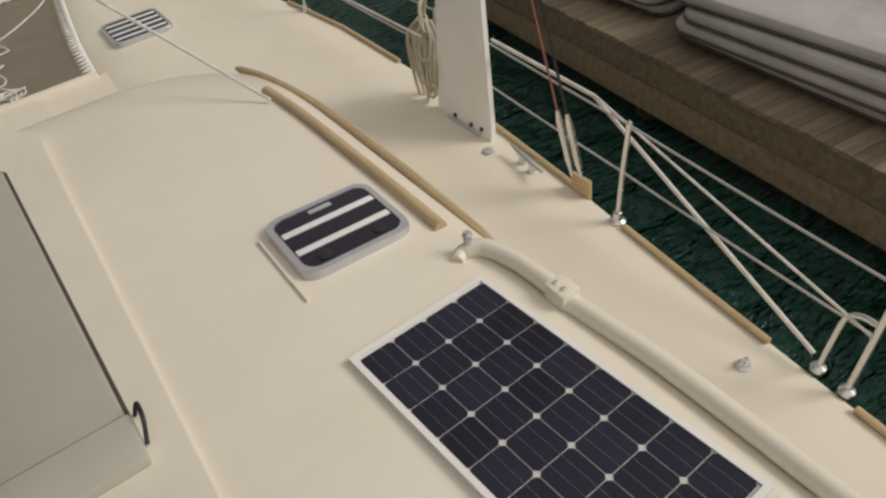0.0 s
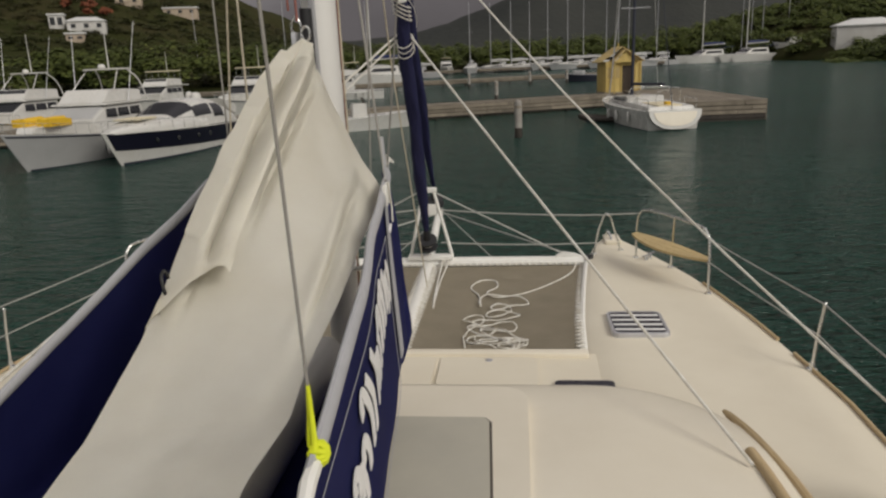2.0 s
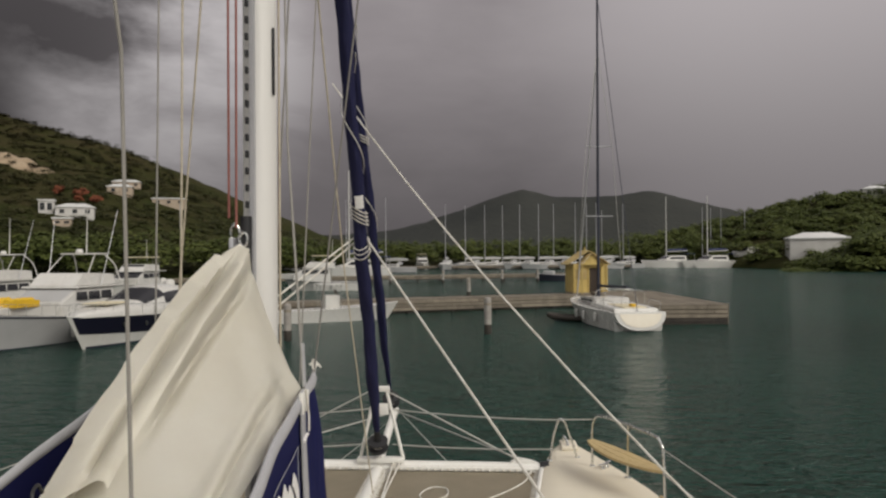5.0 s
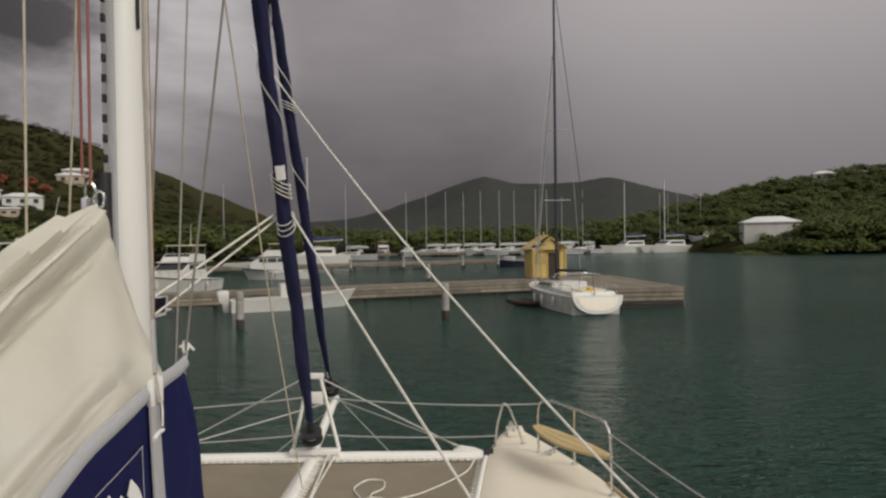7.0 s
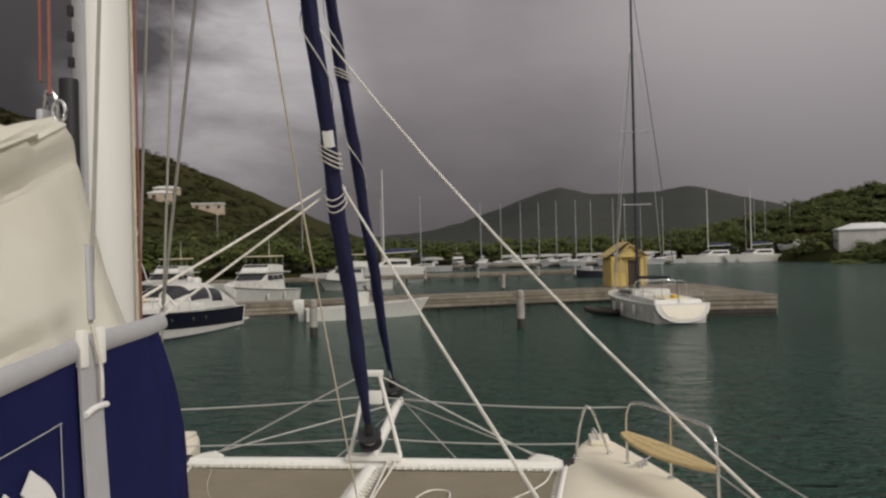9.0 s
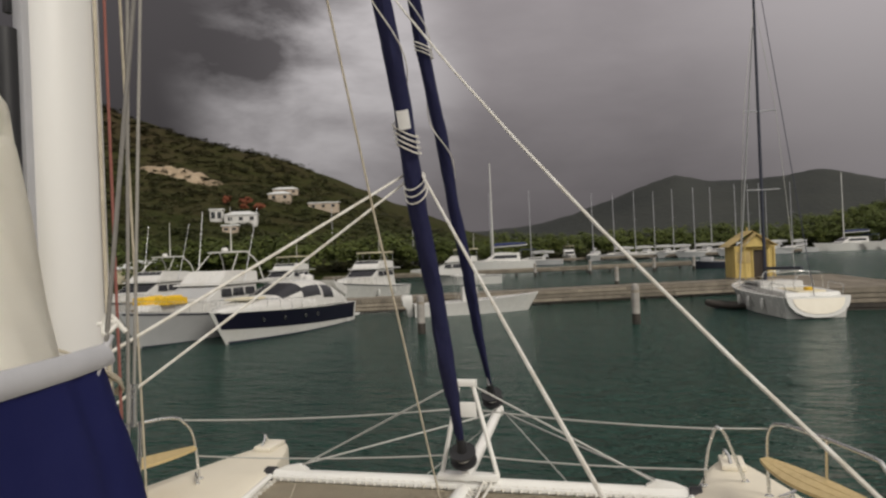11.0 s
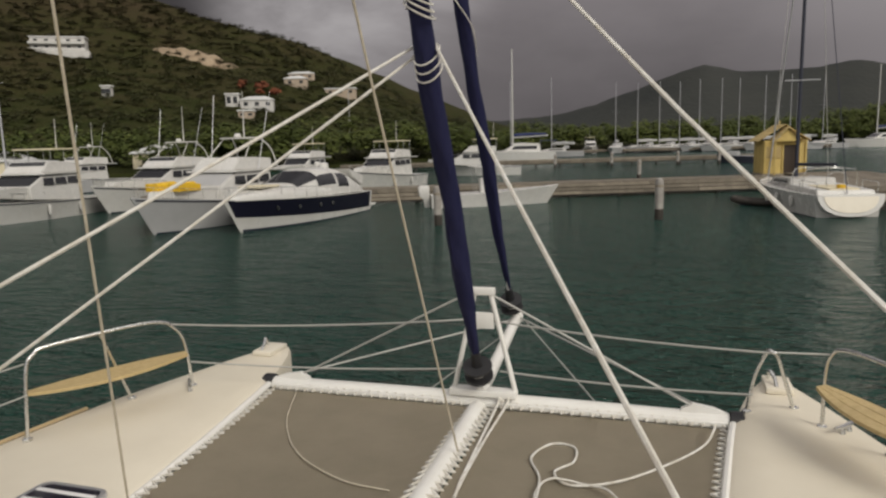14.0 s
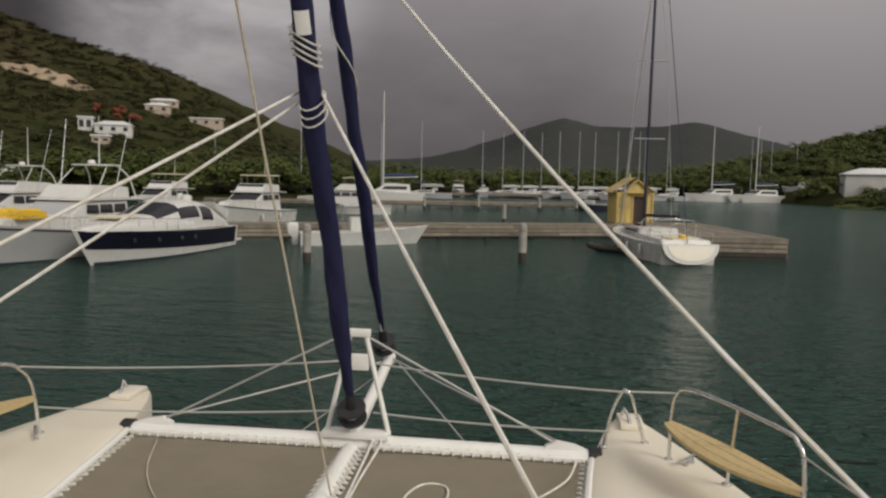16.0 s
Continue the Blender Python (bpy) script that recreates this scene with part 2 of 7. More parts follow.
def leaf_material(name, a, b, c, patch=0.06, dry=0.0):
    """Foliage that varies clump by clump, and grows drier with height by the given rate."""
    m = bpy.data.materials.new(name)
    m.use_nodes = True
    n, l = m.node_tree.nodes, m.node_tree.links
    p = n["Principled BSDF"]
    p.inputs["Roughness"].default_value, p.inputs["Specular IOR Level"].default_value = 0.7, 0.25
    g = n.new("ShaderNodeNewGeometry")
    tc = n.new("ShaderNodeTexCoord")
    big = n.new("ShaderNodeTexNoise")
    big.inputs["Scale"].default_value, big.inputs["Detail"].default_value = patch, 5.0
    l.new(tc.outputs["Object"], big.inputs["Vector"])
    add = n.new("ShaderNodeMath")
    add.operation = "MULTIPLY_ADD"
    add.inputs[1].default_value = 0.38
    l.new(g.outputs["Random Per Island"], add.inputs[0])
    half = n.new("ShaderNodeMath")
    half.operation = "MULTIPLY"
    half.inputs[1].default_value = 0.62
    l.new(big.outputs["Fac"], half.inputs[0])
    l.new(half.outputs[0], add.inputs[2])
    r = n.new("ShaderNodeValToRGB")
    r.color_ramp.elements[0].position, r.color_ramp.elements[0].color = 0.15, (*a, 1)
    r.color_ramp.elements[1].position, r.color_ramp.elements[1].color = 0.8, (*c, 1)
    e = r.color_ramp.elements.new(0.5)
    e.color = (*b, 1)
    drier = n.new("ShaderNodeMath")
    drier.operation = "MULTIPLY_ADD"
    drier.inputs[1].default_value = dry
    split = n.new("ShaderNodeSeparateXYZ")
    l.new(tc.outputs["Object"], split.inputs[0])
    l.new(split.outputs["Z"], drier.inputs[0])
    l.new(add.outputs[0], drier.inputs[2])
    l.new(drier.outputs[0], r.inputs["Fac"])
    l.new(r.outputs["Color"], p.inputs["Base Color"])
    return m


# left-hill scrub is darkened in its colour for cloud shade; mangrove leaves are not
MANGROVE = leaf_material("mangrove_and_rise_leaves", (0.036, 0.050, 0.010), (0.060, 0.078, 0.016), (0.098, 0.110, 0.025))
SCRUB = leaf_material("cloud_shaded_dry_scrub", (0.020, 0.029, 0.006), (0.037, 0.046, 0.010), (0.060, 0.050, 0.022), 0.020, 0.0034)
FLAME = leaf_material("red_flowering_tree", (0.07, 0.030, 0.012), (0.13, 0.035, 0.016), (0.17, 0.055, 0.022))


def ground_material(name, a, b, scale):
    m = material(name, a, 0.95, second=b, scale=scale, amount=1.0, fine=scale * 14, bump=0.9, bump_dist=1.5, spec=0.1)
    return m


# cloud shade over the hill is put into these dark ground tones
HILLSOIL = bpy.data.materials.new("scrub_covered_hillside")
HILLSOIL.use_nodes = True
hn, hl = HILLSOIL.node_tree.nodes, HILLSOIL.node_tree.links
hp = hn["Principled BSDF"]
hp.inputs["Roughness"].default_value, hp.inputs["Specular IOR Level"].default_value = 0.95, 0.1
htc = hn.new("ShaderNodeTexCoord")
hsum = None
for sc_, wt_ in ((0.018, 0.40), (0.09, 0.28), (0.35, 0.18), (1.1, 0.14)):
    nz_ = hn.new("ShaderNodeTexNoise")
    nz_.inputs["Scale"].default_value, nz_.inputs["Detail"].default_value, nz_.inputs["Roughness"].default_value = sc_, 5.0, 0.65
    hl.new(htc.outputs["Object"], nz_.inputs["Vector"])
    ml_ = hn.new("ShaderNodeMath")
    ml_.operation = "MULTIPLY_ADD"
    ml_.inputs[1].default_value = wt_
    hl.new(nz_.outputs["Fac"], ml_.inputs[0])
    if hsum:
        hl.new(hsum.outputs[0], ml_.inputs[2])
    else:
        ml_.inputs[2].default_value = 0.0
    hsum = ml_
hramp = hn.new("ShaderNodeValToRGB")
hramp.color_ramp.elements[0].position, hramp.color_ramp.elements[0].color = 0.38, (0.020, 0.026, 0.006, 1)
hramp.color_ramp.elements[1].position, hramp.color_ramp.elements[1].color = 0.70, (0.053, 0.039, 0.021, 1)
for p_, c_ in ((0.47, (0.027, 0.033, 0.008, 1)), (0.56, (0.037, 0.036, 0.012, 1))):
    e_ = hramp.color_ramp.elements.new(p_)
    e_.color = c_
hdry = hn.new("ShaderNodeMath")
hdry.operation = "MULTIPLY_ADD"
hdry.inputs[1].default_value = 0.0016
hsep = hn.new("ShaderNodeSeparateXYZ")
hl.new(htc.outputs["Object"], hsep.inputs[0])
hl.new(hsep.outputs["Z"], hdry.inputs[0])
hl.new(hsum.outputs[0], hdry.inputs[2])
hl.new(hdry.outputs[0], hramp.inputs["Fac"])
hl.new(hramp.outputs["Color"], hp.inputs["Base Color"])
hb_ = hn.new("ShaderNodeBump")
hb_.inputs["Strength"].default_value, hb_.inputs["Distance"].default_value = 1.0, 4.0
hl.new(hsum.outputs[0], hb_.inputs["Height"])
hl.new(hb_.outputs[0], hp.inputs["Normal"])
# distance haze is put into the colour: woods greyed nearly to neutral
FARHILL = ground_material("haze_greyed_wooded_hill", (0.046, 0.048, 0.044), (0.034, 0.037, 0.036), 0.012)

# harbour water: deep green, wind ripples at three scales
WATER = bpy.data.materials.new("green_harbour_water")
WATER.use_nodes = True
n_, l_ = WATER.node_tree.nodes, WATER.node_tree.links
pw = n_["Principled BSDF"]
pw.inputs["Roughness"].default_value, pw.inputs["IOR"].default_value = 0.14, 1.33
pw.inputs["Specular IOR Level"].default_value = 0.44
tcw = n_.new("ShaderNodeTexCoord")
tint = n_.new("ShaderNodeTexNoise")
tint.inputs["Scale"].default_value, tint.inputs["Detail"].default_value = 0.05, 3.0
l_.new(tcw.outputs["Object"], tint.inputs["Vector"])
tr = n_.new("ShaderNodeValToRGB")
tr.color_ramp.elements[0].position, tr.color_ramp.elements[0].color = 0.35, (0.008, 0.038, 0.028, 1)
tr.color_ramp.elements[1].position, tr.color_ramp.elements[1].color = 0.7, (0.016, 0.061, 0.045, 1)
l_.new(tint.outputs["Fac"], tr.inputs["Fac"])
l_.new(tr.outputs["Color"], pw.inputs["Base Color"])
prev = None
for sc, dist, stretch in ((0.45, 0.62, (1.0, 2.2, 1)), (1.5, 0.46, (1.0, 2.2, 1)), (4.6, 0.16, (1.0, 1.8, 1))):
    mp = n_.new("ShaderNodeMapping")
    mp.inputs["Scale"].default_value = stretch
    mp.inputs["Rotation"].default_value = (0, 0, radians(12))
    l_.new(tcw.outputs["Object"], mp.inputs["Vector"])
    nz = n_.new("ShaderNodeTexNoise")
    nz.inputs["Scale"].default_value, nz.inputs["Detail"].default_value, nz.inputs["Roughness"].default_value = sc, 3.0, 0.55
    l_.new(mp.outputs[0], nz.inputs["Vector"])
    bw = n_.new("ShaderNodeBump")
    bw.inputs["Strength"].default_value, bw.inputs["Distance"].default_value = 1.0, dist
    l_.new(nz.outputs["Fac"], bw.inputs["Height"])
    if prev:
        l_.new(prev.outputs[0], bw.inputs["Normal"])
    prev = bw
l_.new(prev.outputs[0], pw.inputs["Normal"])


# ---------------------------------------------------------------- building helpers
def mesh_of(bm, name, mat, smooth=True):
    bmesh.ops.recalc_face_normals(bm, faces=bm.faces)
    me = bpy.data.meshes.new(name)
    bm.to_mesh(me)
    bm.free()
    me.materials.append(mat)
    if smooth:
        me.polygons.foreach_set("use_smooth", [True] * len(me.polygons))
        me.set_sharp_from_angle(angle=radians(38))
    return me


def part(name, bm, mat, parent=None, label="", at=None, smooth=True):
    """Links a bmesh as one mesh object under a thing or a part."""
    ob = new(name, mesh_of(bm, name, mat, smooth))
    if at is not None:
        ob.matrix_basis = at
    if parent is not None:
        ob.parent = parent
    if label:
        ob["label"] = label
    return ob


def thing(name, label, category, at=None, group="", kind=""):
    """An empty at a thing's base that parents its parts."""
    ob = new(name)
    ob.empty_display_size = 0.1
    if at is not None:
        ob.matrix_basis = at
    return tagged(ob, label, category, group, kind)


def single(name, bm, mat, label, category, at=None, group="", kind="", smooth=True):
    return tagged(part(name, bm, mat, None, "", at, smooth), label, category, group, kind)


def add_box(bm, x0, x1, y0, y1, z0, z1, bevel=0.0, seg=2):
    r = bmesh.ops.create_cube(bm, size=1.0)
    vs = r["verts"]
    for v in vs:
        v.co = Vector(((x0 + x1) / 2 + v.co.x * (x1 - x0), (y0 + y1) / 2 + v.co.y * (y1 - y0), (z0 + z1) / 2 + v.co.z * (z1 - z0)))
    if bevel:
        es = list({e for v in vs for e in v.link_edges})
        bmesh.ops.bevel(bm, geom=es, offset=bevel, segments=seg, affect="EDGES", profile=0.6)
    return bm


def box(x0, x1, y0, y1, z0, z1, bevel=0.0, seg=2):
    return add_box(bmesh.new(), x0, x1, y0, y1, z0, z1, bevel, seg)


def smooth_line(points, steps=8):
    """A Catmull-Rom curve through the points."""
    pts = [Vector(p) for p in points]
    if len(pts) < 3:
        return pts
    ext = [pts[0] * 2 - pts[1]] + pts + [pts[-1] * 2 - pts[-2]]
    res = []
    for i in range(1, len(ext) - 2):
        a, b, c, d = ext[i - 1:i + 3]
        for k in range(steps):
            t = k / steps
            res.append(0.5 * (2 * b + (c - a) * t + (2 * a - 5 * b + 4 * c - d) * t * t + (3 * b - a - 3 * c + d) * t ** 3))
    res.append(pts[-1])
    return res


def add_tube(bm, points, r, seg=8, squash=1.0, cap=True):
    """A tube along points; r is a radius or one for each point."""
    pts = [Vector(p) for p in points]
    rs = r if isinstance(r, (list, tuple)) else [r] * len(pts)
    up = Vector((0.13, 0.21, 0.97))
    rings = []
    for i, p in enumerate(pts):
        d = (pts[min(i + 1, len(pts) - 1)] - pts[max(i - 1, 0)]).normalized()
        if abs(d.dot(up)) > 0.98:
            up = Vector((1, 0.1, 0.0))
        s = d.cross(up).normalized()
        u = s.cross(d).normalized()
        rings.append([bm.verts.new(p + (s * math.cos(k * math.tau / seg) + u * math.sin(k * math.tau / seg) * squash) * rs[i]) for k in range(seg)])
    for a, b in zip(rings, rings[1:]):
        for k in range(seg):
            bm.faces.new((a[k], a[(k + 1) % seg], b[(k + 1) % seg], b[k]))
    if cap:
        bm.faces.new(rings[0][::-1])
        bm.faces.new(rings[-1])
    return bm


def tube(points, r, seg=8, squash=1.0):
    return add_tube(bmesh.new(), points, r, seg, squash)


def add_loft(bm, sections, closed=True, cap=True):
    """A skin over sections of the same number of points."""
    rings = [[bm.verts.new(p) for p in s] for s in sections]
    n = len(rings[0])
    for a, b in zip(rings, rings[1:]):
        for k in range(n if closed else n - 1):
            bm.faces.new((a[k], a[(k + 1) % n], b[(k + 1) % n], b[k]))
    if cap and closed:
        bm.faces.new(rings[0][::-1])
        bm.faces.new(rings[-1])
    return bm


def loft(sections, closed=True, cap=True):
    return add_loft(bmesh.new(), sections, closed, cap)


def add_turned(bm, x, y, profile, seg=16):
    """A turned body on an upright axis: profile of (radius, z)."""
    rings = [[bm.verts.new((x + r * math.cos(k * math.tau / seg), y + r * math.sin(k * math.tau / seg), z)) for k in range(seg)] for r, z in profile]
    for a, b in zip(rings, rings[1:]):
        for k in range(seg):
            bm.faces.new((a[k], a[(k + 1) % seg], b[(k + 1) % seg], b[k]))
    bm.faces.new(rings[0][::-1])
    bm.faces.new(rings[-1])
    return bm


def turned(x, y, profile, seg=16):
    return add_turned(bmesh.new(), x, y, profile, seg)


def outline_slab(points, z0, z1, bevel=0.0):
    """A flat slab with the given plan outline."""
    bm = bmesh.new()
    lo = [bm.verts.new((x, y, z0)) for x, y in points]
    hi = [bm.verts.new((x, y, z1)) for x, y in points]
    n = len(points)
    bm.faces.new(lo[::-1])
    top = bm.faces.new(hi)
    for k in range(n):
        bm.faces.new((lo[k], lo[(k + 1) % n], hi[(k + 1) % n], hi[k]))
    if bevel:
        bmesh.ops.bevel(bm, geom=list(top.edges), offset=bevel, segments=2, affect="EDGES")
    return bm


def rounded(x0, x1, y0, y1, r, seg=6):
    """The plan of a rectangle with rounded corners."""
    pts = []
    for cx, cy, a0 in ((x1 - r, y1 - r, 0), (x0 + r, y1 - r, 90), (x0 + r, y0 + r, 180), (x1 - r, y0 + r, 270)):
        for k in range(seg + 1):
            a = radians(a0 + 90 * k / seg)
            pts.append((cx + r * math.cos(a), cy + r * math.sin(a)))
    return pts


def lerp(table, x):
    """A value read from a table of (x, value)."""
    return float(np.interp(x, [a for a, _ in table], [b for _, b in table]))


def ease(x):
    x = max(0.0, min(1.0, x))
    return x * x * (3 - 2 * x)

# ---------------------------------------------------------------- setting: harbour water
bm = bmesh.new()
ring_r = [0, 6, 14, 30, 60, 120, 300, 800, 2000, 4500]
prev_ring = None
for r_ in ring_r:
    if r_ == 0:
        prev_ring = [bm.verts.new((0, 0, 0))]
        continue
    cur = [bm.verts.new((r_ * math.cos(k * math.tau / 48), r_ * math.sin(k * math.tau / 48), 0)) for k in range(48)]
    for k in range(48):
        if len(prev_ring) == 1:
            bm.faces.new((prev_ring[0], cur[k], cur[(k + 1) % 48]))
        else:
            bm.faces.new((prev_ring[k], cur[k], cur[(k + 1) % 48], prev_ring[(k + 1) % 48]))
    prev_ring = cur
single("water", bm, WATER, "dark green harbour water with small wind ripples", "water", kind="structure")

# ---------------------------------------------------------------- the catamaran
CX = 0.06                                     # its centreline


def deck_z(y):
    return lerp(((-9, 1.50), (-1, 1.50), (1.3, 1.55), (3, 1.60), (5.3, 1.66), (6.6, 1.72)), y)


def out_x(y):
    return lerp(((-9, 2.8), (-4.5, 2.9), (-2.5, 3.06), (-1.7, 3.15), (-0.6, 3.29), (0.2, 3.36), (1.0, 3.39), (2.0, 3.38), (2.9, 3.28), (3.5, 3.20), (4.2, 3.06), (4.7, 2.95), (5.2, 2.78), (5.7, 2.58), (6.05, 2.42), (6.2, 2.30)), y)


def in_x(y):
    return lerp(((-9, 1.45), (2.75, 1.62), (3.5, 1.66), (4.3, 1.74), (5.3, 1.86), (5.7, 1.95), (6.05, 2.06), (6.2, 2.14)), y)


cat = thing("catamaran", "cream fibreglass sailing catamaran moored beside a dock", "sailboat", pose(0, 0, 0))


def hull_sections(side):
    res = []
    for i in range(64):
        y = -9 + 15.2 * (i / 63) ** 0.85
        zt, xo, xi = deck_z(y), out_x(y), in_x(y)
        mid = (xo + xi) / 2
        keel = mid - 0.02
        w = (xo - xi) / 2
        rise = 0.35 * ease((y - 4.5) / 2.0)
        sec = [(xi + 0.06, -0.35 + rise * 0.5), (xi - 0.01, 0.5), (xi, zt - 0.06), (xi + 0.015, zt - 0.02), (xi + 0.05, zt), (xi + 0.4 * w, zt + 0.012), (mid, zt + 0.016), (xo - 0.4 * w, zt + 0.012),
               (xo - 0.05, zt), (xo - 0.015, zt - 0.02), (xo, zt - 0.06), (xo - 0.03, 0.9), (xo - 0.12 * w, 0.3), (keel + 0.35 * w, -0.35 + rise)]
        res.append([Vector((CX + side * x, y, z)) for x, z in sec])
    return res


for side in (1, -1):
    part("hull", loft(hull_sections(side)), NONSKID, cat, "cream non-skid deck and hull side")
    # raised moulding round the blunt bow, and its fairlead
    yb = 5.85
    bow = thing("bow_fitting", "stainless bow roller and cream moulded bow cap", "deck fitting")
    bow.parent = cat
    del bow["category"]
    xm = CX + side * 2.24
    bmb = box(xm - 0.10, xm + 0.10, yb - 0.02, yb + 0.30, 1.70, 1.752, 0.02)
    part("bow_cap", bmb, GEL, bow)
    bmb = tube(smooth_line([(xm - 0.06, yb + 0.22, 1.74), (xm - 0.06, yb + 0.16, 1.83), (xm - 0.03, yb + 0.10, 1.80), (xm - 0.02, yb + 0.02, 1.745)], 5), 0.014)
    part("fairlead", bmb, STEEL, bow, "grey metal fairlead")

# bridge deck between the hulls, with the foredeck locker lids
bmd = loft([[Vector((CX - in_x(y) - 0.08, y, 0.85)), Vector((CX - in_x(y) - 0.08, y, deck_z(y) + 0.004)), Vector((CX, y, deck_z(y) + 0.02)), Vector((CX + in_x(y) + 0.08, y, deck_z(y) + 0.004)), Vector((CX + in_x(y) + 0.08, y, 0.85))] for y in (-9, -5, -1, 1, 2.0, 2.6, 2.74, 2.78)])
part("bridge_deck", bmd, NONSKID, cat, "cream foredeck")
part("foredeck_rim", box(CX - 1.64, CX + 1.64, 2.70, 2.80, 1.585, 1.640, 0.02), GEL, cat, "raised cream lip at the net")
for x0, x1 in ((-1.30, -0.40), (-0.36, 0.46), (0.50, 1.28)):
    part("locker_lid", outline_slab(rounded(x0, x1, 2.16, 2.66, 0.03), 1.60, 1.622, 0.006), NONSKID, cat, "flush cream locker lid")
    part("lid_catch", turned((x0 + x1) / 2, 2.60, ((0.030, 1.618), (0.030, 1.626), (0.018, 1.630)), 12), ALU, cat, "small round lid catch")
part("vent_slot", outline_slab(rounded(1.40, 1.84, 2.17, 2.28, 0.03), 1.585, 1.606, 0.004), SMOKED, cat, "narrow dark deck window")
part("vent_slot", outline_slab(rounded(-1.72, -1.28, 2.17, 2.28, 0.03), 1.585, 1.606, 0.004), SMOKED, cat, "narrow dark deck window")


# coachroof: rounded plan, soft shoulders, light camber
def roof_ring(inset, z, camber=0.0):
    pts = rounded(CX - 2.44 + inset, CX + 2.44 - inset, -7.5 + inset, 1.50 - inset, max(0.95 - inset * 0.9, 0.08), 12)
    return [Vector((x, y, z + camber * (1 - ((x - CX) / 2.44) ** 2) - 0.012 * ease((y - 0.2) / 1.2))) for x, y in pts]


part("coachroof", loft([roof_ring(-0.03, 1.40), roof_ring(0.0, 1.60), roof_ring(0.03, 1.90), roof_ring(0.055, 1.97), roof_ring(0.10, 2.015), roof_ring(0.17, 2.035), roof_ring(0.35, 2.045, 0.02), roof_ring(0.8, 2.05, 0.04), roof_ring(1.4, 2.05, 0.05), roof_ring(2.2, 2.05, 0.055)]), GEL, cat, "smooth cream coachroof with rounded edges")


def roof_z(x):
    d = 2.44 - abs(x - CX)
    z = lerp(((0.03, 1.90), (0.055, 1.97), (0.10, 2.015), (0.17, 2.035), (0.35, 2.045), (0.8, 2.05)), d)
    return z + lerp(((0.17, 0.0), (0.35, 0.02), (0.8, 0.04), (1.4, 0.05), (2.2, 0.055)), d) * (1 - ((x - CX) / 2.44) ** 2)


# dirty joint where the coachroof meets the deck
joint = [Vector((p.x, p.y, deck_z(p.y) + (0.021 if abs(p.x - CX) < 1.7 else 0.014))) for p in roof_ring(-0.022, 1.6) if p.y > -1.2]
cut = max(range(len(joint)), key=lambda i: (joint[i] - joint[i - 1]).length)
part("deck_joint", tube(smooth_line(joint[cut:] + joint[:cut], 4), 0.006, 6), GREYWEB, cat, "grey sealant joint round the coachroof")

# low moulded steps on the roof
part("roof_moulding", outline_slab(rounded(CX - 1.05, CX + 1.12, -3.6, 1.16, 0.12), 2.06, 2.108, 0.012), GEL, cat, "low raised roof panel")
panel_ = outline_slab([(-0.90, 0.77), (-0.90, -1.13), (1.050, -1.13), (0.972, 0.73), (0.945, 0.77)], 2.104, 2.126, 0.006)
part("walkway_panel", panel_, GREYPAD, cat, "grey non-skid panel with a dark sealed edge")
part("panel_seam", outline_slab([(-0.912, 0.784), (-0.912, -1.142), (1.064, -1.142), (0.986, 0.735), (0.952, 0.784)], 2.104, 2.112), SEAM, cat, "dark rubber seam")
part("panel_ridge", box(-0.90, 1.068, -1.345, -1.148, 2.104, 2.150, 0.014), GREYPAD, cat, "raised grey ridge with a dark edge")
part("ridge_loop", tube(smooth_line([(1.075, -1.14, 2.115), (1.098, -1.15, 2.165), (1.098, -1.22, 2.165), (1.075, -1.27, 2.115)], 6), 0.007), BLACK, cat, "thin dark loop")
